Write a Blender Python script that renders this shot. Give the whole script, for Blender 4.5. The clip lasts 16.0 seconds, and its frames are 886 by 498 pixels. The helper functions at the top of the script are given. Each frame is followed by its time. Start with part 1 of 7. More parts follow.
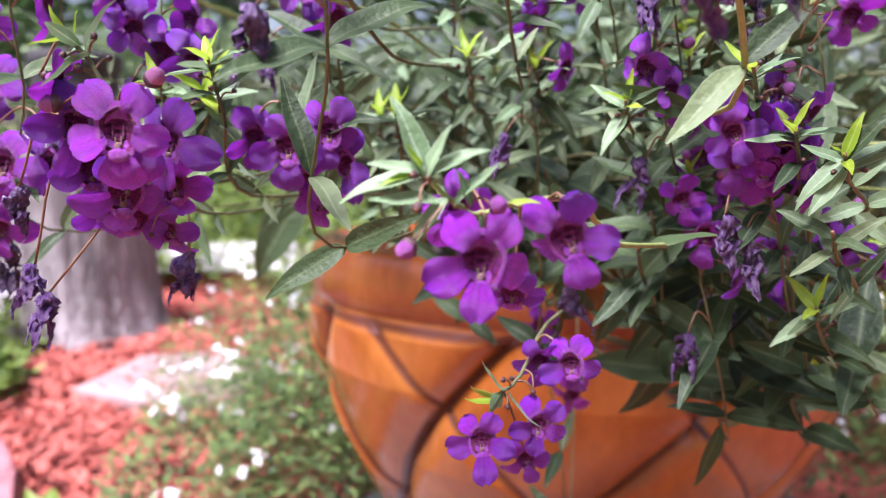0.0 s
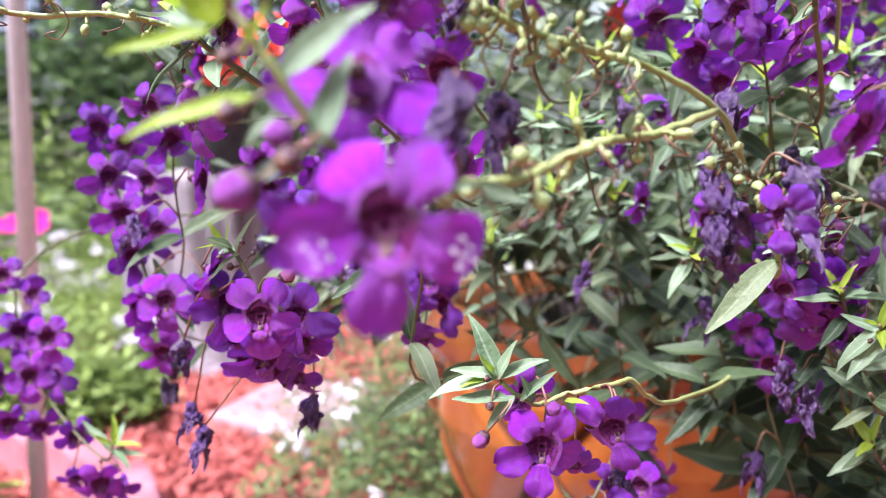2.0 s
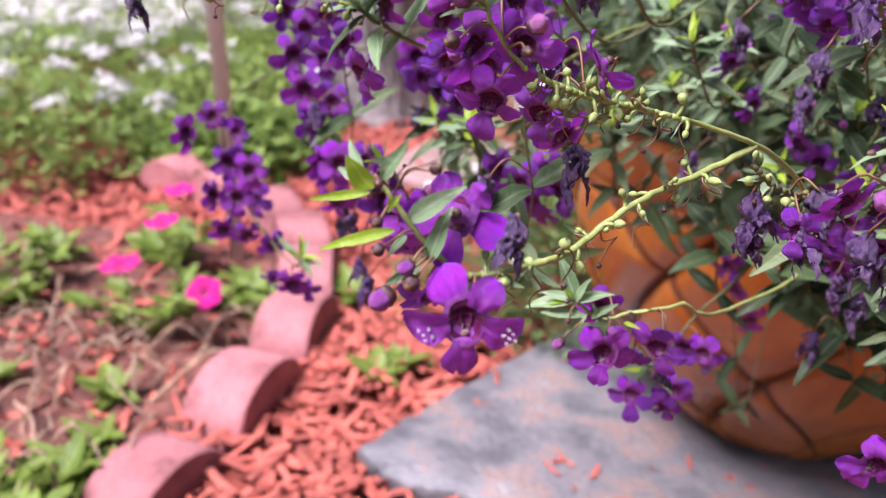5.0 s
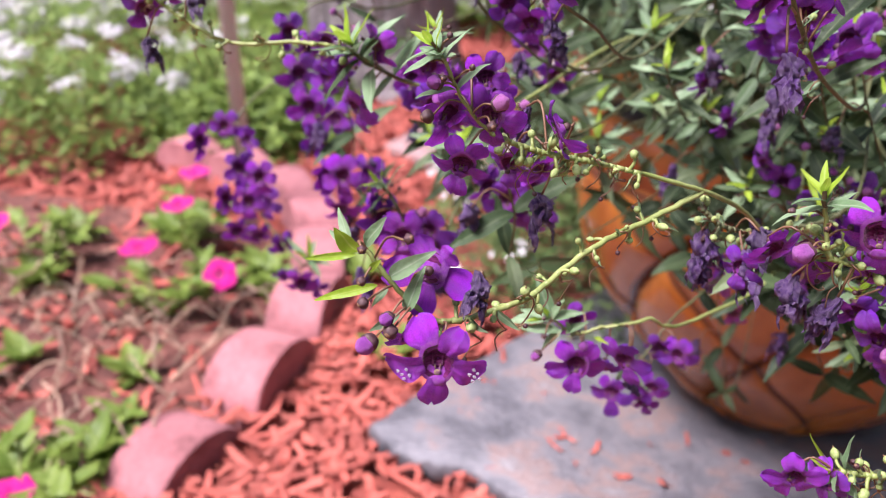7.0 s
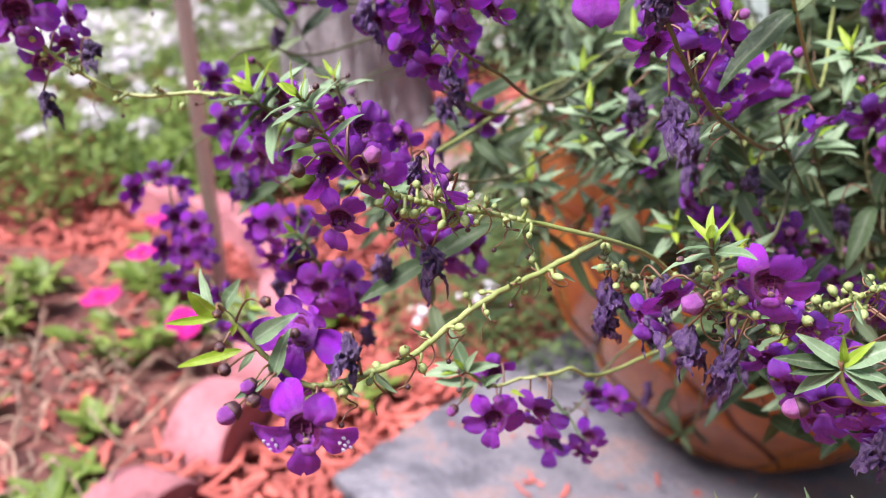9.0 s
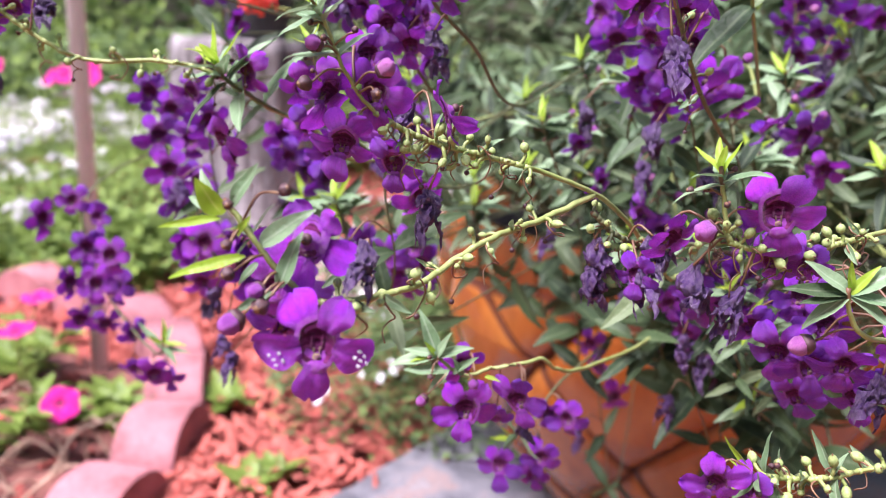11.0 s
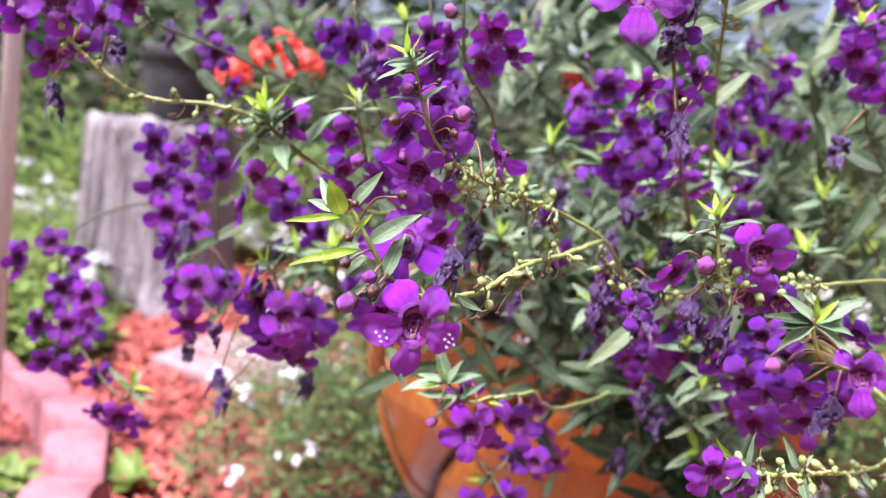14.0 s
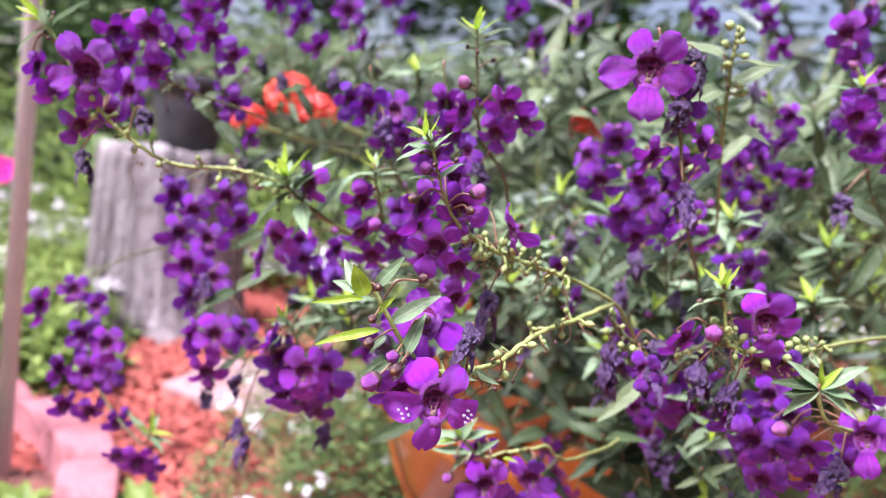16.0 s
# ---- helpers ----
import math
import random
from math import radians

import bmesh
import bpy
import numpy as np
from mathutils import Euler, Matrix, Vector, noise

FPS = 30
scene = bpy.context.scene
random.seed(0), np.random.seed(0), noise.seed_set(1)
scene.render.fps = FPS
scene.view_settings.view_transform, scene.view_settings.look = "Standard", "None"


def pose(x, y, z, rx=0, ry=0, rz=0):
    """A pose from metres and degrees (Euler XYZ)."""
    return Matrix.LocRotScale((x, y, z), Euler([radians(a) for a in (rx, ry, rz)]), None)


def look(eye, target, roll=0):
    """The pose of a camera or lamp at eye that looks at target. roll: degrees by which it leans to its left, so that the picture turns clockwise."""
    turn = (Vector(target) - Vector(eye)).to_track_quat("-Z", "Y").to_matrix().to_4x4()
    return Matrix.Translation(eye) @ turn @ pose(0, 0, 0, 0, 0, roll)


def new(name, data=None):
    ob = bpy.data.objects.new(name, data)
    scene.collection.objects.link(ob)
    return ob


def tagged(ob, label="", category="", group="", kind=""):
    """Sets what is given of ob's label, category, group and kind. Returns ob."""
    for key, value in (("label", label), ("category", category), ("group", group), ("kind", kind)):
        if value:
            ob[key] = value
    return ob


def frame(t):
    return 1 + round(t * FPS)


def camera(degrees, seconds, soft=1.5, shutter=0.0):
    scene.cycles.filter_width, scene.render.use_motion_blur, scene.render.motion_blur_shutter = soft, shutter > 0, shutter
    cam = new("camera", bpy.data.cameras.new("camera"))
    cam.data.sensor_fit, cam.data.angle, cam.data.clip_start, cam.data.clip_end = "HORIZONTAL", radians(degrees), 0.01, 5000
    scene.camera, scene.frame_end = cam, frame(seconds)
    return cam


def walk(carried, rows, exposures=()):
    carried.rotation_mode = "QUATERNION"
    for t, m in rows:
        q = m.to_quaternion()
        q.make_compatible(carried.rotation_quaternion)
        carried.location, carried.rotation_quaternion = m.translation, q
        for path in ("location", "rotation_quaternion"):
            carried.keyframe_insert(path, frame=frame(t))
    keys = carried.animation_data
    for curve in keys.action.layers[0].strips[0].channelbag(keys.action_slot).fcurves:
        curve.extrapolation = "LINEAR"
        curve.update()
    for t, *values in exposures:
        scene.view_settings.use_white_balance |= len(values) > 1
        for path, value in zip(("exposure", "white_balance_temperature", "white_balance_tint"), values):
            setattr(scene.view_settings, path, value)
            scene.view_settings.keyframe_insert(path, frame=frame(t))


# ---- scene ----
cam = camera(57.3, 16.0, soft=1.0)
PATH = [
    (0, (-0.0008, -0.0015, 0.4301), (0.0036, 0.9937, 0.3325), 0.64),
    (0.5, (-0.0027, -0.0067, 0.4435), (-0.0266, 0.9889, 0.3523), 0.37),
    (1, (-0.0018, -0.0167, 0.4552), (-0.0618, 0.9779, 0.3704), 0.09),
    (1.5, (0.0050, -0.0298, 0.4659), (-0.0956, 0.9618, 0.3851), 0.70),
    (2, (0.0103, -0.0368, 0.4750), (-0.1283, 0.9503, 0.3947), -0.38),
    (2.5, (0.0105, -0.0393, 0.4848), (-0.1693, 0.9399, 0.3911), -0.25),
    (3, (0.0137, -0.0525, 0.4938), (-0.2148, 0.9109, 0.3530), 0.48),
    (3.5, (0.0189, -0.0663, 0.5082), (-0.2517, 0.8652, 0.2654), 1.07),
    (4, (0.0191, -0.0740, 0.5209), (-0.2758, 0.8235, 0.1929), 1.28),
    (4.5, (0.0268, -0.0778, 0.5338), (-0.2765, 0.8019, 0.1676), 0.97),
    (7, (0.0490, -0.0962, 0.5748), (-0.2697, 0.7502, 0.1482), -0.20),
    (7.5, (0.0568, -0.0913, 0.5787), (-0.2648, 0.7573, 0.1587), -0.50),
    (8, (0.0626, -0.0874, 0.5793), (-0.2604, 0.7653, 0.1687), -0.81),
    (8.5, (0.0704, -0.0829, 0.5822), (-0.2499, 0.7761, 0.1826), -1.12),
    (9, (0.0706, -0.0774, 0.5747), (-0.2384, 0.7929, 0.1912), -1.16),
    (9.5, (0.0644, -0.0763, 0.5673), (-0.2209, 0.8134, 0.2108), -0.72),
    (10, (0.0584, -0.0802, 0.5537), (-0.1944, 0.8320, 0.2312), -0.20),
    (12.5, (0.0213, -0.1108, 0.5162), (-0.0772, 0.8711, 0.3540), 6.61),
    (13, (0.0165, -0.1207, 0.5162), (-0.0653, 0.8658, 0.3743), 6.94),
    (13.5, (0.0099, -0.1278, 0.5112), (-0.0630, 0.8616, 0.3852), 7.17),
    (14, (0.0085, -0.1351, 0.5112), (-0.0588, 0.8559, 0.3948), 7.11),
    (14.5, (0.0101, -0.1349, 0.5129), (-0.0565, 0.8568, 0.4026), 6.96),
    (15, (0.0067, -0.1358, 0.5149), (-0.0625, 0.8563, 0.4108), 6.96),
    (15.5, (0.0041, -0.1384, 0.5217), (-0.0693, 0.8541, 0.4234), 6.90),
    (16, (0.0042, -0.1435, 0.5269), (-0.0742, 0.8490, 0.4331), 6.84),
]
EXPOSURES = [(0.0, 1.71, 5800, 33), (1.0, 1.79, 5650, 34), (2.0, 1.73, 5670, 38), (3.5, 1.43, 5850, 36), (4.5, 1.13, 6000, 32), (7.0, 1.1, 6030, 31), (9.0, 1.19, 5970, 30), (12.5, 1.55, 5820, 36), (16.0, 1.55, 5820, 35)]
walk(cam, [(t, look(eye, target, roll)) for t, eye, target, roll in PATH], EXPOSURES)
cam.data.dof.use_dof = True
cam.data.dof.focus_distance = 0.205
cam.data.dof.aperture_fstop = 14.0

# ---- world, sun, exposure ----
world = bpy.data.worlds.new("world")
scene.world = world
world.use_nodes = True
wn = world.node_tree
sky = wn.nodes.new("ShaderNodeTexSky")
sky.sky_type = 'NISHITA'
sky.sun_disc = False
sky.sun_elevation, sky.sun_rotation = radians(62), radians(220)
sky.dust_density, sky.air_density = 4.0, 1.6
wn.links.new(sky.outputs[0], wn.nodes["Background"].inputs[0])
wn.nodes["Background"].inputs[1].default_value = 0.058
sun_data = bpy.data.lights.new("sun", 'SUN')
sun_data.energy, sun_data.angle, sun_data.color = 5.0, radians(22), (1.0, 0.96, 0.9)
sun = new("sun", sun_data)
sun.matrix_world = look((-1.35, -1.6, 4.0), (0, 0, 0))


# ---- materials ----
def material(name):
    m = bpy.data.materials.new(name)
    m.use_nodes = True
    return m, m.node_tree, m.node_tree.nodes["Principled BSDF"]


def node(tree, kind, **inputs):
    n = tree.nodes.new(kind)
    for key, value in inputs.items():
        n.inputs[key.replace("_", " ")].default_value = value
    return n


def ramp(tree, source, stops):
    r = tree.nodes.new("ShaderNodeValToRGB")
    while len(r.color_ramp.elements) < len(stops):
        r.color_ramp.elements.new(0.5)
    for e, (p, c) in zip(r.color_ramp.elements, stops):
        e.position, e.color = p, (*c, 1)
    tree.links.new(source, r.inputs[0])
    return r.outputs[0]


def blend(tree, factor, a, b, mode='MIX'):
    n = tree.nodes.new("ShaderNodeMix")
    n.data_type, n.blend_type = 'RGBA', mode
    for slot, v in ((0, factor), (6, a), (7, b)):
        if isinstance(v, (int, float)):
            n.inputs[slot].default_value = v
        elif isinstance(v, tuple):
            n.inputs[slot].default_value = (*v, 1)
        else:
            tree.links.new(v, n.inputs[slot])
    return n.outputs[2]


def noise_of(tree, scale, detail=3.0, rough=0.5, space='Object', stretch=None):
    co = tree.nodes.new("ShaderNodeTexCoord")
    n = node(tree, "ShaderNodeTexNoise", Scale=scale, Detail=detail, Roughness=rough)
    src = co.outputs[space]
    if stretch:
        mp = tree.nodes.new("ShaderNodeMapping")
        mp.inputs["Scale"].default_value = stretch
        tree.links.new(src, mp.inputs[0])
        src = mp.outputs[0]
    tree.links.new(src, n.inputs["Vector"])
    return n.outputs["Fac"]


def bump(tree, bsdf, source, strength=0.3, distance=0.002):
    b = node(tree, "ShaderNodeBump", Strength=strength, Distance=distance)
    tree.links.new(source, b.inputs["Height"])
    tree.links.new(b.outputs[0], bsdf.inputs["Normal"])


def random_of(tree, island=False):
    if island:
        return tree.nodes.new("ShaderNodeNewGeometry").outputs["Random Per Island"]
    return tree.nodes.new("ShaderNodeObjectInfo").outputs["Random"]


def see_through(tree, bsdf, colour, share):
    """Thin plant tissue: part of the light passes on."""
    t = tree.nodes.new("ShaderNodeBsdfTranslucent")
    if isinstance(colour, tuple):
        t.inputs[0].default_value = (*colour, 1)
    else:
        tree.links.new(colour, t.inputs[0])
    mix = tree.nodes.new("ShaderNodeMixShader")
    mix.inputs[0].default_value = share
    tree.links.new(bsdf.outputs[0], mix.inputs[1])
    tree.links.new(t.outputs[0], mix.inputs[2])
    tree.links.new(mix.outputs[0], tree.nodes["Material Output"].inputs[0])


def petal_material(name, a, b, vein, rough=0.5, island=False, heart=None, size=4):
    """Soft petal tissue: mottled, finely grained, and darker or paler towards its foot where heart is given."""
    m, t, p = material(name)
    base = ramp(t, random_of(t, island), [(0.0, a), (0.55, tuple((u + v) / 2 for u, v in zip(a, b))), (1.0, b)])
    spots = ramp(t, noise_of(t, size, 4), [(0.35, (0, 0, 0)), (0.7, (1, 1, 1))])
    col = blend(t, blend(t, 0.5, (0, 0, 0), spots), base, vein)
    fine = noise_of(t, size * 9, 3, 0.7)
    col = blend(t, 0.5, col, ramp(t, fine, [(0.32, (0.25, 0.22, 0.32)), (0.5, (0.85, 0.85, 0.85)), (0.72, (1.25, 1.2, 1.2))]), 'MULTIPLY')
    if heart:
        at = t.nodes.new("ShaderNodeAttribute")
        at.attribute_name = "reach"
        rough_edge = blend(t, 0.35, at.outputs["Color"], noise_of(t, 9, 4, 0.7))
        col = blend(t, ramp(t, rough_edge, [(0.10, (1, 1, 1)), (0.27, (0.35, 0.35, 0.35)), (0.42, (0, 0, 0))]), col, heart)
        line = t.nodes.new("ShaderNodeAttribute")
        line.attribute_name = "vein"
        col = blend(t, ramp(t, line.outputs["Fac"], [(0.0, (0.38, 0.38, 0.38)), (0.6, (0, 0, 0))]), col, heart)
        col = blend(t, ramp(t, at.outputs["Color"], [(0.55, (0, 0, 0)), (1.0, (0.45, 0.45, 0.45))]), col, vein)
    t.links.new(col, p.inputs["Base Color"])
    p.inputs["Roughness"].default_value = rough
    p.inputs["Sheen Weight"].default_value = 0.12
    p.inputs["Sheen Tint"].default_value = (0.9, 0.6, 1.0, 1)
    bump(t, p, fine, 0.5, 0.03)
    see_through(t, p, col, 0.25)
    return m


def leaf_material(name, a, b, rib, rough=0.55, share=0.22, island=False, bloom=0.0):
    m, t, p = material(name)
    base = ramp(t, random_of(t, island), [(0.0, a), (1.0, b)])
    mottled = noise_of(t, 5 if not island else 40, 4)
    col = blend(t, ramp(t, mottled, [(0.3, (0, 0, 0)), (0.75, (0.2, 0.2, 0.2))]), base, rib)
    if not island:
        across = t.nodes.new("ShaderNodeAttribute")
        across.attribute_name = "rib"
        col = blend(t, ramp(t, across.outputs["Fac"], [(0.0, (0.75, 0.75, 0.75)), (0.16, (0, 0, 0)), (0.88, (0, 0, 0)), (1.0, (0.5, 0.5, 0.5))]), col, rib)
        side = t.nodes.new("ShaderNodeAttribute")
        side.attribute_name = "vein"
        col = blend(t, ramp(t, side.outputs["Fac"], [(0.0, (0.22, 0.22, 0.22)), (0.3, (0, 0, 0)), (1.0, (0, 0, 0))]), col, rib)
    t.links.new(col, p.inputs["Base Color"])
    p.inputs["Roughness"].default_value = rough
    p.inputs["Sheen Weight"].default_value = bloom
    p.inputs["Specular IOR Level"].default_value = 0.3
    bump(t, p, noise_of(t, 14 if not island else 300, 3), 0.15, 0.02)
    see_through(t, p, col, share)
    return m


def plain_material(name, stops, scale, rough=0.7, bumpy=0.3, depth=0.002, detail=5, stretch=None, vary=0.0, island=False, space='Object'):
    """A grainy surface: colours spread over noise at two scales, with relief."""
    m, t, p = material(name)
    big = noise_of(t, scale, detail, 0.6, space, stretch)
    col = ramp(t, big, stops)
    fine = noise_of(t, scale * 9, 3, 0.6, space, stretch)
    col = blend(t, 0.35, col, ramp(t, fine, [(0.3, (0.45, 0.45, 0.45)), (0.7, (1, 1, 1))]), 'MULTIPLY')
    if vary:
        col = blend(t, vary, col, ramp(t, random_of(t, island), [(0.0, (0.25, 0.22, 0.22)), (0.5, (0.8, 0.8, 0.8)), (1.0, (1.4, 1.25, 1.2))]), 'MULTIPLY')
    t.links.new(col, p.inputs["Base Color"])
    p.inputs["Roughness"].default_value = rough
    bump(t, p, fine, bumpy, depth)
    return m


PURPLE = petal_material("purple petal", (0.29, 0.014, 0.47), (0.47, 0.036, 0.62), (0.22, 0.024, 0.54), 0.42, heart=(0.17, 0.010, 0.24))
VIOLET = petal_material("violet petal", (0.17, 0.016, 0.40), (0.37, 0.028, 0.55), (0.16, 0.026, 0.46), 0.42, heart=(0.15, 0.008, 0.17))
WILTED = petal_material("withered petal", (0.022, 0.008, 0.06), (0.10, 0.03, 0.19), (0.30, 0.22, 0.31), 0.3, size=6)
THROAT = plain_material("maroon throat", [(0.34, (0.06, 0.003, 0.035)), (0.5, (0.19, 0.012, 0.12)), (0.68, (0.36, 0.06, 0.26))], 4, 0.42, 0.7, 0.03, stretch=(1, 1, 3.5))
LIP = plain_material("mottled flower lip", [(0.35, (0.05, 0.008, 0.06)), (0.48, (0.20, 0.05, 0.16)), (0.62, (0.34, 0.24, 0.13)), (0.78, (0.50, 0.42, 0.28))], 5, 0.6, 0.6, 0.03)
BUD = petal_material("pink bud", (0.34, 0.06, 0.40), (0.55, 0.20, 0.42), (0.18, 0.03, 0.24), size=1.6)
CALYX = plain_material("brown green calyx", [(0.3, (0.03, 0.008, 0.016)), (0.7, (0.085, 0.035, 0.032))], 2.5, 0.6, 0.2, 0.0004)
STEM = plain_material("green stem", [(0.3, (0.17, 0.23, 0.05)), (0.7, (0.32, 0.36, 0.12))], 120, 0.5, 0.2, 0.0003)
STEM_DULL = plain_material("dull brownish green stem", [(0.3, (0.055, 0.066, 0.022)), (0.7, (0.14, 0.15, 0.06))], 120, 0.6, 0.2, 0.0003)
STEM_RED = plain_material("reddish stem tip", [(0.3, (0.13, 0.05, 0.03)), (0.7, (0.22, 0.13, 0.06))], 160, 0.5, 0.2, 0.0003)
POD = plain_material("pale green seed pod", [(0.3, (0.17, 0.25, 0.055)), (0.7, (0.36, 0.43, 0.16))], 3, 0.6, 0.2, 0.0004)
# the dark leaf green is deepened to carry shade inside the plant
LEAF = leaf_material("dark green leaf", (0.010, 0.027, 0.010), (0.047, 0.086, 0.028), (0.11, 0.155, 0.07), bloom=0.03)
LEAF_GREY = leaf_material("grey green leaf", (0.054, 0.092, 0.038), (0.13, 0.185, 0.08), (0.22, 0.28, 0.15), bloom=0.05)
LEAF_PALE = leaf_material("young pale leaf", (0.10, 0.19, 0.08), (0.21, 0.32, 0.165), (0.34, 0.45, 0.29), 0.45, 0.3)
LEAF_LIME = leaf_material("lime tip leaf", (0.22, 0.38, 0.015), (0.34, 0.50, 0.04), (0.38, 0.50, 0.10), 0.4, 0.45)
LEAF_DUSTY = leaf_material("dusty grey green leaf", (0.15, 0.20, 0.165), (0.27, 0.33, 0.28), (0.36, 0.42, 0.36), 0.6, 0.2, bloom=0.1)
GREENERY = leaf_material("garden greenery", (0.085, 0.15, 0.024), (0.24, 0.34, 0.07), (0.16, 0.24, 0.06), island=True)
SHRUB = leaf_material("shrub leaf", (0.032, 0.074, 0.027), (0.14, 0.22, 0.075), (0.11, 0.18, 0.07), island=True)
HEDGE = leaf_material("pale hedge leaf", (0.08, 0.13, 0.062), (0.28, 0.37, 0.19), (0.22, 0.30, 0.16), island=True)
COVER = leaf_material("fine cover leaf", (0.018, 0.045, 0.013), (0.15, 0.23, 0.06), (0.09, 0.15, 0.05), island=True)
LIME_COVER = leaf_material("yellow green cover leaf", (0.16, 0.30, 0.02), (0.34, 0.48, 0.06), (0.20, 0.30, 0.05), island=True)
WHITE_PETAL = petal_material("white petal", (0.66, 0.66, 0.63), (0.78, 0.78, 0.77), (0.64, 0.62, 0.65), 0.6, True)
PINK_PETAL = petal_material("hot pink petal", (0.82, 0.008, 0.26), (0.90, 0.02, 0.36), (0.72, 0.008, 0.22))
RED_PETAL = petal_material("orange red petal", (0.85, 0.06, 0.03), (0.90, 0.13, 0.06), (0.80, 0.05, 0.03))
LEAF_WEED = leaf_material("broad weed leaf", (0.09, 0.16, 0.018), (0.20, 0.29, 0.05), (0.26, 0.34, 0.09), 0.45, 0.35)
GLAZE = plain_material("dark brown glaze", [(0.25, (0.14, 0.036, 0.010)), (0.5, (0.235, 0.066, 0.014)), (0.75, (0.36, 0.125, 0.028))], 11, 0.2, 0.08, 0.001, stretch=(1, 1, 0.5))
GLAZE_STRAP = plain_material("tan brown glaze, dark in the joints", [(0.28, (0.23, 0.058, 0.008)), (0.5, (0.36, 0.108, 0.014)), (0.75, (0.45, 0.165, 0.03))], 9, 0.2, 0.08, 0.001, stretch=(1, 1, 0.5))
tree_ = GLAZE_STRAP.node_tree
glaze_bsdf = tree_.nodes["Principled BSDF"]
joint_at = tree_.nodes.new("ShaderNodeAttribute")
joint_at.attribute_name = "joint"
plain_glaze = glaze_bsdf.inputs["Base Color"].links[0].from_socket
tree_.links.new(blend(tree_, ramp(tree_, joint_at.outputs["Fac"], [(0.15, (0, 0, 0)), (0.75, (1, 1, 1))]), (0.085, 0.024, 0.010), plain_glaze), glaze_bsdf.inputs["Base Color"])
SOIL = plain_material("potting soil", [(0.3, (0.02, 0.014, 0.01)), (0.7, (0.06, 0.04, 0.03))], 60, 0.95, 0.8, 0.004)
GRASS_GROUND = plain_material("lawn ground", [(0.3, (0.05, 0.10, 0.02)), (0.7, (0.13, 0.20, 0.06))], 6, 0.9, 0.5, 0.01)
MULCH = plain_material("red mulch bed", [(0.25, (0.07, 0.014, 0.008)), (0.5, (0.28, 0.055, 0.035)), (0.75, (0.44, 0.11, 0.07))], 26, 0.9, 0.9, 0.006)
CHIP = plain_material("red dyed wood chip", [(0.3, (0.32, 0.056, 0.040)), (0.7, (0.57, 0.17, 0.12))], 60, 0.85, 0.6, 0.002, stretch=(1, 0.15, 1), vary=0.5)
CHIP_STUFF = plain_material("red dyed chips", [(0.3, (0.32, 0.056, 0.040)), (0.7, (0.57, 0.17, 0.12))], 60, 0.85, 0.6, 0.002, vary=0.5, island=True)
SLATE = plain_material("grey slate", [(0.30, (0.055, 0.055, 0.062)), (0.42, (0.105, 0.105, 0.115)), (0.53, (0.165, 0.163, 0.172)), (0.60, (0.23, 0.165, 0.148)), (0.66, (0.20, 0.188, 0.19)), (0.74, (0.42, 0.395, 0.385))], 13, 0.5, 0.8, 0.004, stretch=(1, 1.4, 1), detail=8)
PALE_STONE = plain_material("pale pink stepping stone", [(0.3, (0.22, 0.13, 0.12)), (0.7, (0.35, 0.235, 0.22))], 8, 0.8, 0.5, 0.003)
CONCRETE = plain_material("pink concrete", [(0.28, (0.20, 0.075, 0.075)), (0.4, (0.35, 0.135, 0.14)), (0.7, (0.46, 0.20, 0.205))], 14, 0.9, 0.9, 0.003, vary=0.2)
POLE = plain_material("weathered painted pole", [(0.3, (0.66, 0.64, 0.66)), (0.7, (0.82, 0.79, 0.81))], 30, 0.6, 0.2, 0.001, stretch=(1, 1, 0.2))
BARK = plain_material("grey bark", [(0.36, (0.03, 0.025, 0.025)), (0.47, (0.22, 0.19, 0.185)), (0.64, (0.50, 0.465, 0.455))], 13, 0.95, 1.0, 0.03, stretch=(1, 1, 0.14))
DARK_STONE = plain_material("dark grey stone", [(0.3, (0.016, 0.015, 0.017)), (0.7, (0.05, 0.048, 0.05))], 24, 0.8, 0.6, 0.003)
PAVING = plain_material("pale concrete paving", [(0.3, (0.50, 0.48, 0.46)), (0.7, (0.66, 0.64, 0.62))], 5, 0.85, 0.4, 0.004)
BED_SOIL = plain_material("old brown mulch", [(0.3, (0.05, 0.02, 0.014)), (0.5, (0.16, 0.055, 0.04)), (0.75, (0.33, 0.14, 0.10))], 30, 0.95, 0.9, 0.006)
DRY = plain_material("dry straw stem", [(0.3, (0.22, 0.14, 0.09)), (0.7, (0.45, 0.33, 0.23))], 50, 0.8, 0.3, 0.001, vary=0.5)


# ---- builders ----
def mesh_of(name, verts, faces, materials, smooth=True, slots=None):
    me = bpy.data.meshes.new(name)
    me.from_pydata([tuple(v) for v in verts], [], faces)
    for m in materials:
        me.materials.append(m)
    if slots:
        me.polygons.foreach_set("material_index", slots)
    if smooth:
        me.polygons.foreach_set("use_smooth", [True] * len(me.polygons))
    me.update()
    return me


def thing(name, place, label, category, group="", kind=""):
    e = new(name)
    e.empty_display_size = 0.02
    e.location = place
    return tagged(e, label, category, group, kind)


def put(name, me, parent, m, label=""):
    """A mesh under a thing, at a matrix in the thing's own space."""
    ob = new(name, me)
    ob.parent = parent
    ob.matrix_basis = m
    return tagged(ob, label)


def part(name, bm, mat, parent, label=""):
    me = bpy.data.meshes.new(name)
    bm.to_mesh(me)
    bm.free()
    for m in (mat if isinstance(mat, (list, tuple)) else (mat,)):
        me.materials.append(m)
    me.polygons.foreach_set("use_smooth", [True] * len(me.polygons))
    return put(name, me, parent, Matrix(), label)


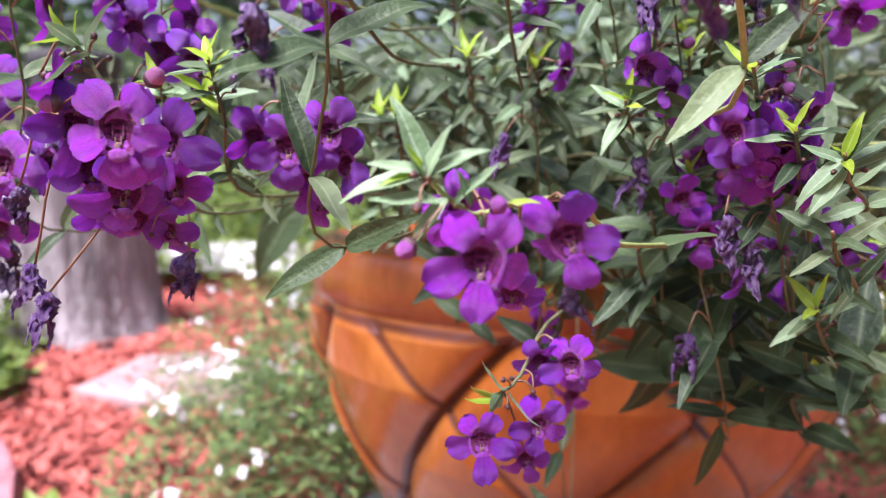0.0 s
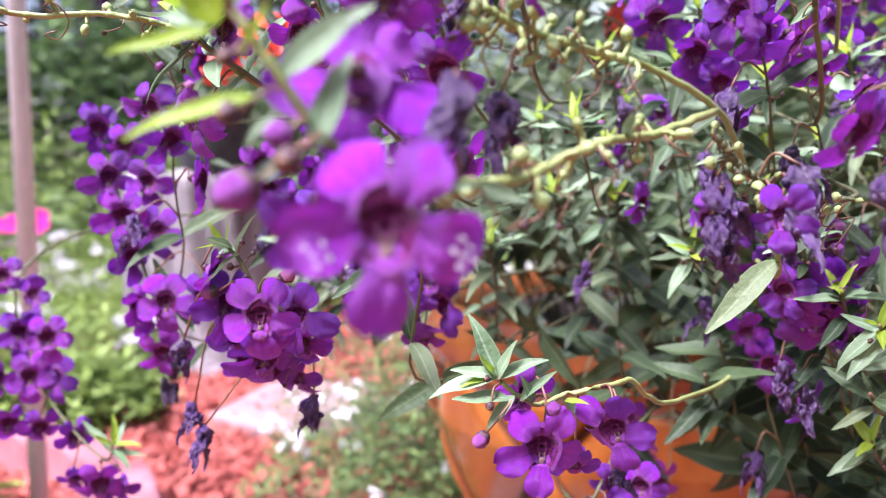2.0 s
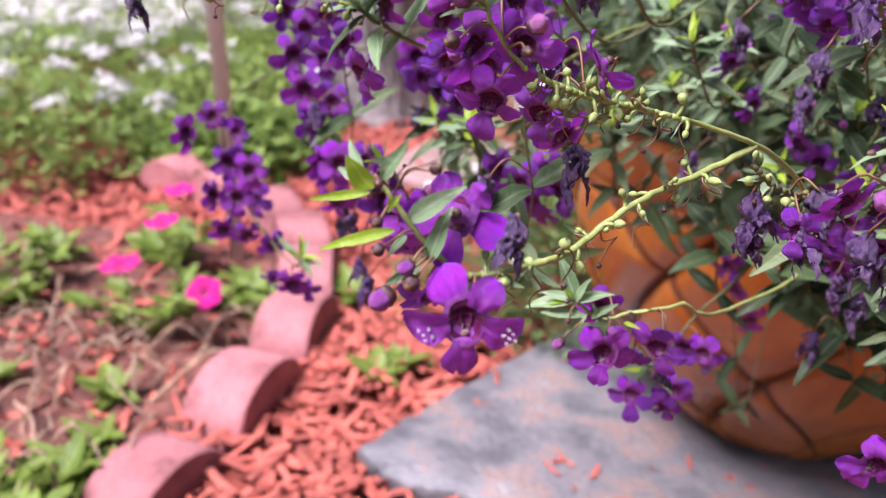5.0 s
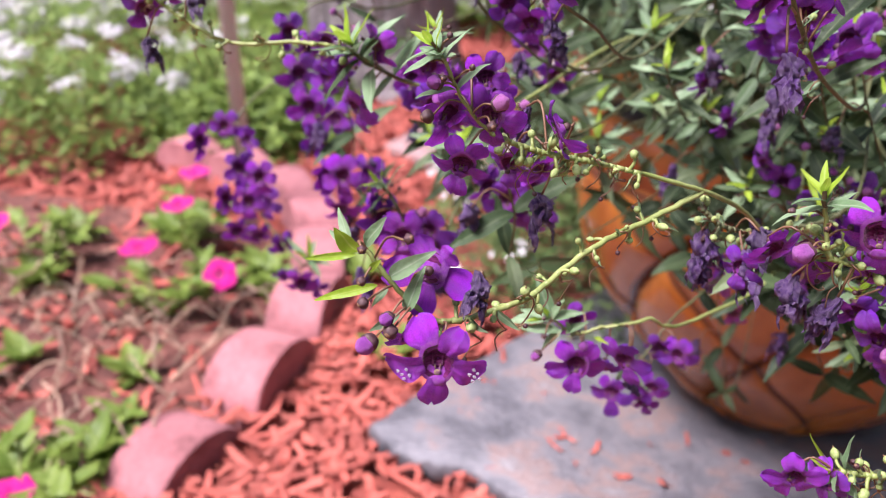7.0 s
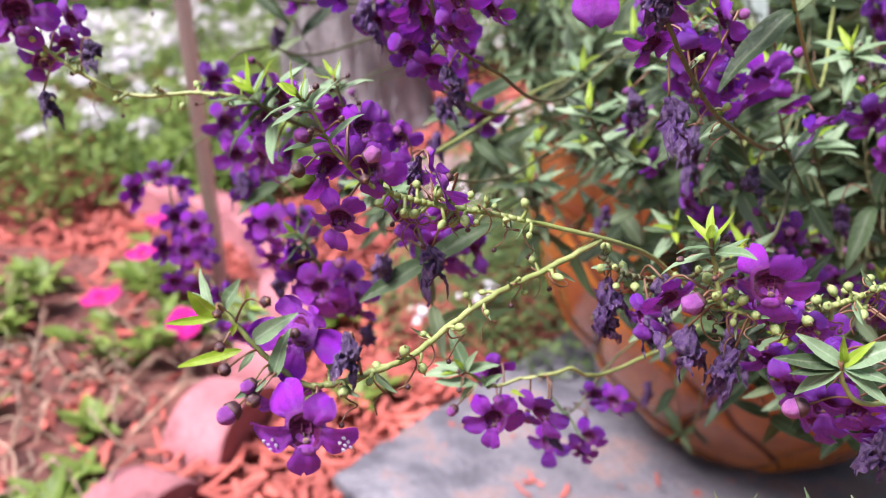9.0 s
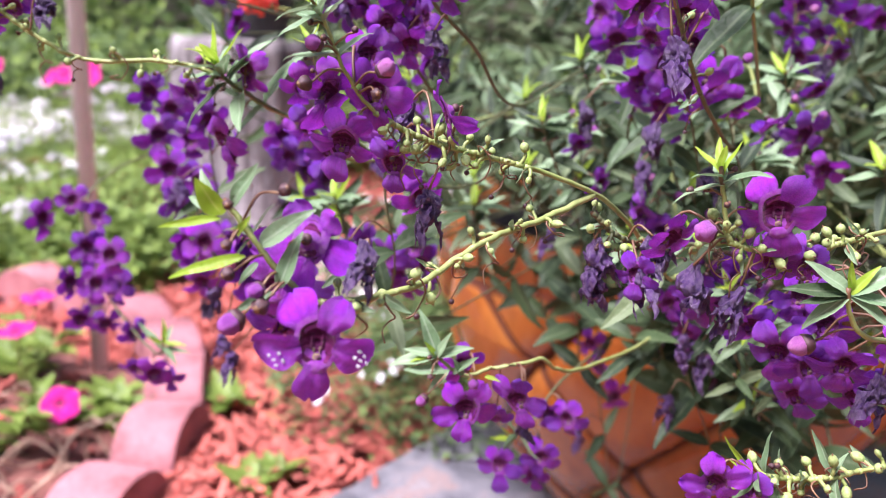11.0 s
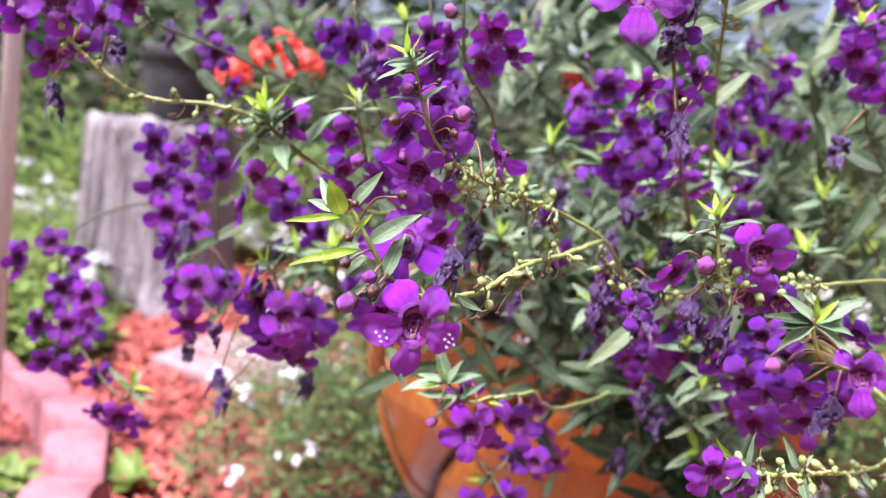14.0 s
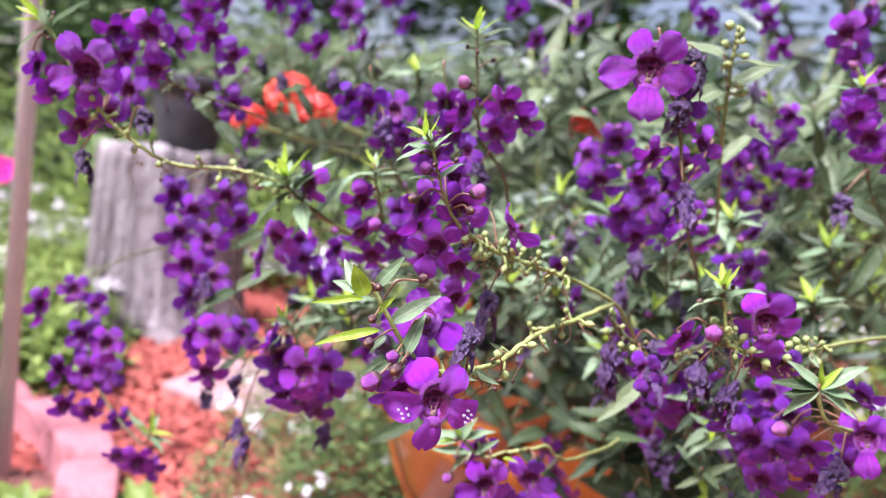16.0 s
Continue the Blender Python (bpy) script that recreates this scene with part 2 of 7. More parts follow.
def facing(place, towards, roll=0.0, size=1.0):
    """Local -Y looks along towards, local Z is up; roll in degrees."""
    y = -Vector(towards).normalized()
    x = y.cross(Vector((0, 0, 1)))
    if x.length < 1e-4:
        x = Vector((1, 0, 0))
    x.normalize()
    z = x.cross(y)
    m = Matrix((x, y, z)).transposed().to_4x4()
    return Matrix.Translation(place) @ m @ Matrix.Rotation(radians(roll), 4, 'Y') @ Matrix.Scale(size, 4)


def along(place, way, up=(0, 0, 1), size=1.0):
    """Local Y runs along way, local Z as near up as can be."""
    y = Vector(way).normalized()
    x = y.cross(Vector(up))
    if x.length < 1e-3:
        x = y.cross(Vector((1, 0, 0)))
    x.normalize()
    z = x.cross(y)
    return Matrix.Translation(place) @ Matrix((x, y, z)).transposed().to_4x4() @ Matrix.Scale(size, 4)


def smooth_path(points, steps=6):
    p = [Vector(q) for q in points]
    p = [2 * p[0] - p[1]] + p + [2 * p[-1] - p[-2]]
    out = []
    for i in range(1, len(p) - 2):
        for k in range(steps):
            t = k / steps
            a, b, c, d = p[i - 1:i + 3]
            out.append(0.5 * (2 * b + (c - a) * t + (2 * a - 5 * b + 4 * c - d) * t * t + (3 * b - a - 3 * c + d) * t ** 3))
    out.append(p[-2])
    return out


def tube(path, radii, sides=6, verts=None, faces=None):
    """Vertices and faces of a tapering tube along a path."""
    verts = [] if verts is None else verts
    faces = [] if faces is None else faces
    start = len(verts)
    n = len(path)
    for i, p in enumerate(path):
        d = (path[min(i + 1, n - 1)] - path[max(i - 1, 0)]).normalized()
        s = d.orthogonal().normalized() if abs(d.x) > 0.9 else d.cross(Vector((1, 0, 0))).normalized()
        u = d.cross(s)
        r = radii[0] + (radii[1] - radii[0]) * i / max(1, n - 1)
        for k in range(sides):
            a = 2 * math.pi * k / sides
            verts.append(p + r * (math.cos(a) * s + math.sin(a) * u))
    for i in range(n - 1):
        for k in range(sides):
            a, b = start + i * sides + k, start + i * sides + (k + 1) % sides
            faces.append((a, b, b + sides, a + sides))
    faces.append(tuple(start + k for k in range(sides))[::-1])
    faces.append(tuple(start + (n - 1) * sides + k for k in range(sides)))
    return verts, faces


def grid_faces(rows, cols, start=0):
    return [(start + r * cols + c, start + r * cols + c + 1, start + (r + 1) * cols + c + 1, start + (r + 1) * cols + c)
            for r in range(rows - 1) for c in range(cols - 1)]


# ---- flower meshes, one unit across from the centre to the petal's end ----
def petal_mesh(name, angle, r0, length, width, curl, cup, notch, mat, seed):
    rng = random.Random(seed)
    a = radians(angle)
    out, side, front = Vector((math.sin(a), 0, math.cos(a))), Vector((math.cos(a), 0, -math.sin(a))), Vector((0, -1, 0))
    verts, rows, cols = [], 10, 9
    ph = [rng.uniform(0, 6.28) for _ in range(4)]
    for i in range(rows):
        u = i / (rows - 1)
        w = width * (0.52 + 0.48 * math.sin(min(1, u / 0.6) * math.pi / 2) ** 1.3) if u < 0.6 else width * math.sqrt(max(0.0, 1 - ((u - 0.6) / 0.42) ** 2))
        w = max(w, width * 0.22)
        for j in range(cols):
            v = 2 * j / (cols - 1) - 1
            edge = abs(v) ** 3
            ripple = 0.035 * edge * math.sin(7 * u + ph[0] + 3 * v) + 0.025 * u * math.sin(4 * v + ph[1])
            length_here = length * (1 - notch * math.exp(-(v / 0.35) ** 2) * u ** 4 + 0.03 * math.sin(5 * v + ph[2]) * u)
            f = curl * u * u + 0.05 * math.sin(math.pi * u) + cup * (v * v) * (0.3 + 0.7 * u) + ripple - 0.10 * math.exp(-(v / 0.18) ** 2) * (1 - u) * 0.4
            verts.append(out * (r0 + u * length_here) + side * (v * w) + front * f)
    me = mesh_of(name, verts, grid_faces(rows, cols), [mat])
    me.attributes.new("reach", 'FLOAT', 'POINT').data.foreach_set("value", [i / (rows - 1) for i in range(rows) for _ in range(cols)])
    me.attributes.new("vein", 'FLOAT', 'POINT').data.foreach_set("value", [(j % 2) * 0.9 + 0.1 * (i / rows) + 0.25 * max(0, i - 5) for i in range(rows) for j in range(cols)])
    return me


def flower_mesh(seed):
    """The throat, its pouch and lip, and the tube behind."""
    rng = random.Random(seed)
    verts, faces, slots = [], [], []
    profile = [(0.50, -0.035), (0.40, -0.015), (0.365, -0.03), (0.32, -0.09), (0.22, -0.15), (0.03, -0.18)]
    n = 20
    for r, f in profile:
        for k in range(n):
            a = 2 * math.pi * k / n
            rr = r * (1 + 0.05 * math.sin(5 * a + seed))
            verts.append((rr * 0.80 * math.sin(a), -f, rr * 1.04 * math.cos(a) - 0.02))
    for i in range(len(profile) - 1):
        for k in range(n):
            faces.append((i * n + k, i * n + (k + 1) % n, (i + 1) * n + (k + 1) % n, (i + 1) * n + k))
            slots.append(2 if i == 0 else 0)

    def knob(cx, cy, cz, sx, sy, sz, slot, rows=7, cols=10):
        s = len(verts)
        for i in range(rows):
            t = math.pi * (i + 0.02) / (rows - 0.96)
            for k in range(cols):
                a = 2 * math.pi * k / cols
                q = 1 + 0.10 * rng.uniform(-1, 1)
                verts.append((cx + sx * math.sin(t) * math.cos(a) * q, cy + sy * math.sin(t) * math.sin(a) * q, cz + sz * math.cos(t)))
        for i in range(rows - 1):
            for k in range(cols):
                faces.append((s + i * cols + k, s + i * cols + (k + 1) % cols, s + (i + 1) * cols + (k + 1) % cols, s + (i + 1) * cols + k))
                slots.append(slot)
    knob(0, 0.07, -0.29, 0.075, 0.04, 0.07, 1, 9, 12)
    knob(0, 0.02, -0.46, 0.19, 0.05, 0.13, 2)
    for sx in (-1, 1):
        knob(0.09 * sx, 0.16, -0.02, 0.03, 0.05, 0.16, 0, 5, 7)
        knob(0.05 * sx, 0.12, -0.18, 0.018, 0.03, 0.08, 1, 5, 7)
    knob(0, 0.33, 0.03, 0.13, 0.12, 0.13, 3, 6, 9)
    s = len(verts)
    v2, f2 = [], []
    tube([Vector((0, 0.30, 0.02)), Vector((0, 0.12, 0.0)), Vector((0, 0.05, 0.0))], (0.09, 0.39), 14, v2, f2)
    f2 = f2[:-2]
    faces += [tuple(s + k for k in f) for f in f2]
    slots += [2] * len(f2)
    verts += v2
    return mesh_of("flower", verts, faces, [THROAT, LIP, POUCH, CALYX], True, slots)


POUCH = petal_material("flower pouch", (0.26, 0.014, 0.42), (0.38, 0.03, 0.50), (0.44, 0.22, 0.42), size=9)
THROATS = [flower_mesh(k) for k in range(3)]
PETALS = {}
for tone, mat in (("purple", PURPLE), ("violet", VIOLET)):
    for v in range(5):
        j = random.Random(40 + v)
        w = lambda x: x * j.uniform(0.90, 1.10)
        PETALS[tone, v] = [
            petal_mesh("petal", -34, 0.30, w(0.64), w(0.35), j.uniform(-0.30, 0.15), j.uniform(-0.10, 0.10), 0.02, mat, v * 9 + 1),
            petal_mesh("petal", 34, 0.30, w(0.64), w(0.35), j.uniform(-0.30, 0.15), j.uniform(-0.10, 0.10), 0.02, mat, v * 9 + 2),
            petal_mesh("petal", -110, 0.27, w(0.72), w(0.36), j.uniform(-0.45, 0.0), j.uniform(-0.12, 0.12), 0.02, mat, v * 9 + 3),
            petal_mesh("petal", 110, 0.27, w(0.72), w(0.36), j.uniform(-0.45, 0.0), j.uniform(-0.12, 0.12), 0.02, mat, v * 9 + 4),
            petal_mesh("petal", 180, 0.42, w(0.72), w(0.37), j.uniform(-0.4, 0.0), j.uniform(-0.12, 0.08), 0.05, mat, v * 9 + 5)]


def corolla_mesh(petals, seed):
    """The five petals of a flower too far off to tell them apart, in one mesh, a little limp."""
    rng = random.Random(seed)
    verts, faces, reach_at, vein_at = [], [], [], []
    for me in petals:
        j = rng.uniform
        m = Euler((j(-0.4, 0.4), j(-0.12, 0.12), j(-0.4, 0.4))).to_matrix().to_4x4() @ Matrix.Scale(j(0.82, 1.1), 4)
        s = len(verts)
        verts += [m @ v.co for v in me.vertices]
        faces += [tuple(s + i for i in p.vertices) for p in me.polygons]
        reach_at += [a.value for a in me.attributes["reach"].data]
        vein_at += [a.value for a in me.attributes["vein"].data]
    out = mesh_of("corolla", verts, faces, list(petals[0].materials))
    out.attributes.new("reach", 'FLOAT', 'POINT').data.foreach_set("value", reach_at)
    out.attributes.new("vein", 'FLOAT', 'POINT').data.foreach_set("value", vein_at)
    return out


COROLLAS = {(tone, v): [corolla_mesh(PETALS[tone, v], 60 + 3 * v + k) for k in range(3)] for tone, v in PETALS}


def withered_mesh(seed, length=1.6, mat=WILTED):
    """A shrivelled flower: a twisted, creased bag that hangs down, with limp curled flaps."""
    rng = random.Random(seed)
    verts, faces = [], []
    rows, cols = 22, 26
    ph = [rng.uniform(0, 6.28) for _ in range(6)]
    for i in range(rows):
        u = i / (rows - 1)
        r = 0.09 + 0.22 * math.sin(math.pi * min(1, u * 1.12)) ** 0.8 * (1 + 0.3 * math.sin(8 * u + ph[0]))
        r = r if i < rows - 1 else 0.05
        for k in range(cols):
            a = 2 * math.pi * k / cols + 1.2 * u
            crease = noise.noise(Vector((2.6 * math.cos(a), 2.6 * math.sin(a), 3.5 * u + seed)))
            fine = noise.noise(Vector((7 * math.cos(a), 7 * math.sin(a), 11 * u + seed)))
            q = 1 + 0.75 * crease + 0.45 * fine + 0.22 * math.sin(7 * a + 8 * u + ph[1])
            verts.append(Vector((r * q * math.cos(a) + 0.12 * math.sin(5 * u + ph[3]), 0.75 * r * q * math.sin(a) + 0.10 * math.sin(4 * u + ph[4]), -length * u + 0.06 * crease)))
    for i in range(rows - 1):
        for k in range(cols):
            faces.append((i * cols + k, i * cols + (k + 1) % cols, (i + 1) * cols + (k + 1) % cols, (i + 1) * cols + k))
    for _ in range(8):
        s, a, z = len(verts), rng.uniform(0, 6.28), -rng.uniform(0.2, 1.35)
        curl, bend = rng.uniform(-1.0, 0.25), rng.uniform(-0.6, 0.6)
        for i in range(9):
            for k in range(8):
                u, v = i / 8, k / 7 - 0.5
                rr = 0.14 + 0.34 * math.sin(1.9 * u)
                w = 0.52 * math.sin(0.7 + 2.2 * u) * rng.uniform(0.85, 1.12)
                q = Vector((rr * math.cos(a) - v * w * math.sin(a), rr * math.sin(a) + v * w * math.cos(a), z + curl * u * u + bend * v * u + 0.12 * math.sin(9 * v + 5 * u + a)))
                verts.append(q + Vector((noise.noise(q * 5), noise.noise(q * 5 + Vector((7, 0, 0))), noise.noise(q * 5 + Vector((0, 9, 0))))) * 0.16)
        faces += grid_faces(9, 8, s)
    return mesh_of("withered_flower", verts, faces, [mat])


WITHERED = [withered_mesh(k, 1.0 + 0.25 * (k % 3)) for k in range(6)]


def round_mesh(name, profile, mats, slots_at, sides=9, ridge=0.0):
    """A body turned round local Y; slots_at gives the material of each ring."""
    verts, faces, slots = [], [], []
    for y, r in profile:
        for k in range(sides):
            a = 2 * math.pi * k / sides
            q = r * (1 + ridge * math.sin(5 * a))
            verts.append((q * math.cos(a), y, q * math.sin(a)))
    for i in range(len(profile) - 1):
        for k in range(sides):
            faces.append((i * sides + k, i * sides + (k + 1) % sides, (i + 1) * sides + (k + 1) % sides, (i + 1) * sides + k))
            slots.append(slots_at[i])
    return mesh_of(name, verts, faces, mats, True, slots)


BUD_MESH = round_mesh("bud", [(0, 0.10), (0.12, 0.40), (0.40, 0.55), (0.62, 0.60), (0.66, 0.52), (0.95, 0.56), (1.22, 0.44), (1.42, 0.24), (1.5, 0.03)], [CALYX, BUD], [0, 0, 0, 0, 1, 1, 1, 1], 15, 0.10)
BUD_DARK = round_mesh("bud", [(0, 0.10), (0.15, 0.45), (0.5, 0.62), (0.85, 0.55), (1.15, 0.28), (1.25, 0.03)], [CALYX, STEM_RED], [0, 0, 0, 0, 1], 15, 0.14)
POD_MESH = round_mesh("seed_pod", [(0, 0.16), (0.2, 0.50), (0.6, 0.68), (1.0, 0.64), (1.3, 0.40), (1.45, 0.14), (1.75, 0.04)], [POD, STEM_RED], [0, 0, 0, 0, 0, 1], 11, 0.07)


def leaf_mesh(name, mat, width, fold, droop, seed, teeth=0.02):
    """A lance-shaped leaf, one unit long, along local Y."""
    rng = random.Random(seed)
    verts, rows, cols = [], 13, 5
    tw = rng.uniform(-0.5, 0.5)
    for i in range(rows):
        u = i / (rows - 1)
        w = width * (math.sin(math.pi * u ** 0.75) ** 0.9 if 0 < u < 1 else 0.0) + 0.012
        for j in range(cols):
            v = j / 2 - 1
            ww = w * (1 + (teeth * (1 if i % 2 else -1) if abs(v) == 1 else 0))
            a = tw * u
            x, z = v * ww, fold * abs(v) * w
            verts.append((x * math.cos(a) - z * math.sin(a), u, x * math.sin(a) + z * math.cos(a) - droop * u * u + 0.02 * math.sin(9 * u + seed)))
    me = mesh_of(name, verts, grid_faces(rows, cols), [mat])
    return leaf_marks(me, rows)


def leaf_marks(me, rows, leaves=1):
    """Where the midrib and the side veins run."""
    at = [(i / (rows - 1), abs(j / 2 - 1)) for i in range(rows) for j in range(5)] * leaves
    me.attributes.new("rib", 'FLOAT', 'POINT').data.foreach_set("value", [v for u, v in at])
    me.attributes.new("vein", 'FLOAT', 'POINT').data.foreach_set("value", [abs(math.sin(16 * u - 3.0 * v)) for u, v in at])
    return me


def pair_mesh(leaf, seed):
    """Two leaves that face each other across the stem, which runs along local Z."""
    rng = random.Random(seed)
    verts, faces = [], []
    for side in (0, math.pi):
        m = Matrix.Rotation(side + rng.uniform(-0.3, 0.3), 4, 'Z') @ Matrix.Rotation(rng.uniform(0.1, 0.75), 4, 'X') @ Matrix.Scale(rng.uniform(0.8, 1.1), 4)
        s = len(verts)
        verts += [m @ v.co for v in leaf.vertices]
        faces += [tuple(s + i for i in p.vertices) for p in leaf.polygons]
    return leaf_marks(mesh_of("sprig", verts, faces, list(leaf.materials)), 13, 2)


LEAVES = {key: [leaf_mesh("leaf", mat, w * (0.9 + 0.1 * k), 0.35, 0.10 + 0.14 * k, k + 5) for k in range(3)]
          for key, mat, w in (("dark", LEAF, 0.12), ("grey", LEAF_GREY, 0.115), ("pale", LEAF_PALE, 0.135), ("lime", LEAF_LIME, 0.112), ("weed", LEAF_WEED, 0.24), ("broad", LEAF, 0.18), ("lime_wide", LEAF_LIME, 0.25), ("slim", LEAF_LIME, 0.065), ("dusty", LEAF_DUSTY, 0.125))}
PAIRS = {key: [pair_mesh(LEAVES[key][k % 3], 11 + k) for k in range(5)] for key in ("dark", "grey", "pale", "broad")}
CENTRE = Vector((0.03, -0.12, 0.52))


SHOOTS = []


class Plant:
    """One flowering shoot of the angelonia, an Empty at its foot with its parts."""

    def __init__(self, points, label, radius=(0.0010, 0.0006), seed=0, name="angelonia_shoot", stem=None, group="angelonia shoots in the pot"):
        self.path = smooth_path(points)
        shake = random.Random(seed + 5000)
        self.path = [p + Vector((shake.gauss(0, 1), shake.gauss(0, 1), shake.gauss(0, 1))) * 0.00012 for p in self.path]
        self.base = Vector(points[0])
        self.rng = random.Random(seed)
        self.root = thing(name, self.base, label, "flower", group)
        self.home = Matrix.Translation(-self.base)
        self.v, self.f = tube(self.path, (radius[0] * 0.55, radius[1] * 0.65), 7)
        self.slots = [1 if k > 0.95 * len(self.f) else 0 for k in range(len(self.f))]
        self.stem_mats = [stem or (STEM_DULL if name == "leafy_shoot" or label == FULL else STEM), STEM_RED]
        SHOOTS.append(self)

    def close(self):
        """Makes the stem with its side stalks, once all of them are known."""
        put("stem", mesh_of("stem", [p - self.base for p in self.v], self.f, self.stem_mats, True, self.slots), self.root, Matrix())

    def twig(self, path, radii):
        tube(path, radii, 5, self.v, self.f)
        self.slots += [1] * (len(self.f) - len(self.slots))

    def on(self, s):
        n = len(self.path) - 1
        i = min(n - 1, max(0, int(s * n)))
        return self.path[i].lerp(self.path[i + 1], s * n - i), (self.path[i + 1] - self.path[i]).normalized()

    def nearest(self, q):
        k = min(range(len(self.path)), key=lambda i: (self.path[i] - q).length)
        return self.path[max(0, k - 1)]

    def stalk(self, q, sag=0.3, r=0.0005, foot=None):
        p = foot or self.nearest(q)
        d = (q - p).length
        if d < 0.002 or d > 0.08:
            return
        mid = p.lerp(q, 0.5) + Vector((0, 0, sag * d))
        mid += Vector((self.rng.uniform(-1, 1), self.rng.uniform(-1, 1), 0)) * 0.18 * d
        self.twig(smooth_path([p, mid, q], 4), (r * 0.8, r * 0.7))

    def flower(self, q, size=0.011, turn=0.0, nod=0.0, roll=0.0, tone="purple", foot=None):
        q = Vector(q)
        if size < 0.0112:
            turn, nod, roll = turn + self.rng.uniform(-16, 16), nod + self.rng.uniform(-4, 30), roll + self.rng.uniform(-18, 18)
        d = CENTRE - q
        d.z *= 0.5
        d.normalize()
        d = Matrix.Rotation(radians(turn), 3, 'Z') @ d
        d.z -= math.sin(radians(nod))
        m = self.home @ facing(q, d, roll, size)
        k = self.rng.randrange(5)
        head = put("flower", THROATS[k % 3], self.root, m)
        if q.y > 0.24 and size < 0.0112:
            put("corolla", self.rng.choice(COROLLAS[tone, k]), head, Matrix())
        for me in PETALS[tone, k] if q.y <= 0.24 or size >= 0.0112 else ():
            j = self.rng.uniform
            put("petal", me, head, Euler((j(-0.28, 0.28), j(-0.09, 0.09), j(-0.26, 0.26))).to_matrix().to_4x4() @ Matrix.Scale(j(0.86, 1.08), 4))
        self.stalk(q - d * size * 0.45, 0.35, foot=foot)
        return head

    def withered(self, q, size=0.008, turn=0.0):
        q = Vector(q)
        put("withered_flower", self.rng.choice(WITHERED), self.root, self.home @ Matrix.Translation(q) @ Euler((self.rng.uniform(-0.4, 0.4), self.rng.uniform(-0.4, 0.4), self.rng.uniform(0, 6.28))).to_matrix().to_4x4() @ Matrix.Scale(size, 4))
        self.stalk(q, 0.4)

    def bud(self, q, size=0.004, dark=False, way=None):
        q = Vector(q)
        p = self.nearest(q)
        d = Vector(way) if way else ((q - p) + Vector((0, -0.003, 0.001)))
        put("bud", BUD_DARK if dark else BUD_MESH, self.root, self.home @ along(q, d, size=size * (0.72 if dark else 0.88)))
        self.stalk(q, 0.2, 0.0004)

    def leaf(self, q, way, size=0.03, tone="dark", up=(0, 0, 1)):
        put("leaf", self.rng.choice(LEAVES[tone]), self.root, self.home @ along(q, way, up, size))

    def rosette(self, size=0.014, n=9, s=1.0):
        """The young leaves at the tip."""
        p, d = self.on(min(1.0, s) - 1e-4)
        a = d.orthogonal().normalized()
        b = d.cross(a)
        for k in range(n):
            t = 2.4 * k + self.rng.uniform(-0.3, 0.3)
            lean = 1.35 - 1.1 * k / n
            way = d * math.cos(lean) + (a * math.cos(t) + b * math.sin(t)) * math.sin(lean)
            tone = "lime" if k >= n * 0.5 else "pale"
            self.leaf(p - d * 0.006 * (1 - k / n), way, size * (1.15 - 0.5 * k / n) * self.rng.uniform(0.85, 1.1), tone, d)
        for k in range(4):
            t = 1.9 * k
            self.bud(p - d * (0.003 + 0.003 * k) + (a * math.cos(t) + b * math.sin(t)) * 0.004, 0.0018, True, d + a * math.cos(t) + b * math.sin(t))

    def paired(self, s0, s1, n, size, tone):
        """Crossed pairs of leaves up a shoot of the thicket."""
        for k in range(n):
            p, d = self.on(s0 + (s1 - s0) * (k + 0.5) / n)
            a = d.orthogonal().normalized()
            t = (k % 2) * 1.57 + self.rng.uniform(-0.5, 0.5)
            pick = tone if self.rng.random() > 0.25 else self.rng.choice(("grey", "dark", "broad", "pale"))
            put("sprig", self.rng.choice(PAIRS[pick]), self.root, self.home @ along(p, a * math.cos(t) + d.cross(a) * math.sin(t), d, size * self.rng.uniform(0.7, 1.15)))

    def leafy(self, s0, s1, n, size=0.035, tone="dark", spread=1.0):
        """Pairs of leaves up the stem."""
        for k in range(n):
            s = s0 + (s1 - s0) * (k + 0.5) / n
            p, d = self.on(s)
            a = d.orthogonal().normalized()
            b = d.cross(a)
            t = (k % 2) * 1.57 + self.rng.uniform(-0.4, 0.4)
            for side in (0, math.pi):
                way = d * self.rng.uniform(0.3, 0.8) + (a * math.cos(t + side) + b * math.sin(t + side)) * spread + Vector((0, 0, -0.15))
                pick = tone if self.rng.random() > 0.25 else ("grey" if tone == "dark" else "dark")
                self.leaf(p, way, size * self.rng.uniform(0.7, 1.15), pick, d)

    def pods(self, s0, s1, n, size=0.0026):
        """Green seed pods on short stalks, with the dry threads of the styles."""
        for k in range(n):
            s = s0 + (s1 - s0) * k / max(1, n - 1)
            p, d = self.on(s)
            a = d.orthogonal().normalized()
            b = d.cross(a)
            t = 2.4 * k
            out = a * math.cos(t) + b * math.sin(t)
            j, done = self.rng.uniform, len(self.slots)
            q = p + out * j(0.0018, 0.0038) + d * j(-0.001, 0.002)
            put("seed_pod", POD_MESH, self.root, self.home @ along(q, out + d * j(-0.2, 0.9) + Vector((0, 0, j(-0.3, 0.5))), size=size * j(0.5, 0.88)) @ Matrix.Diagonal((j(0.75, 1.05), j(0.75, 1.2), j(0.75, 1.05), 1)))
            self.stalk(q, 0.1, 0.0007, p)
            self.slots = self.slots[:done] + [0] * (len(self.slots) - done)
            tube([p - d * 0.0012, p, p + d * 0.0012], (0.0007, 0.0009), 6, self.v, self.f)
            self.slots += [0] * (len(self.f) - len(self.slots))
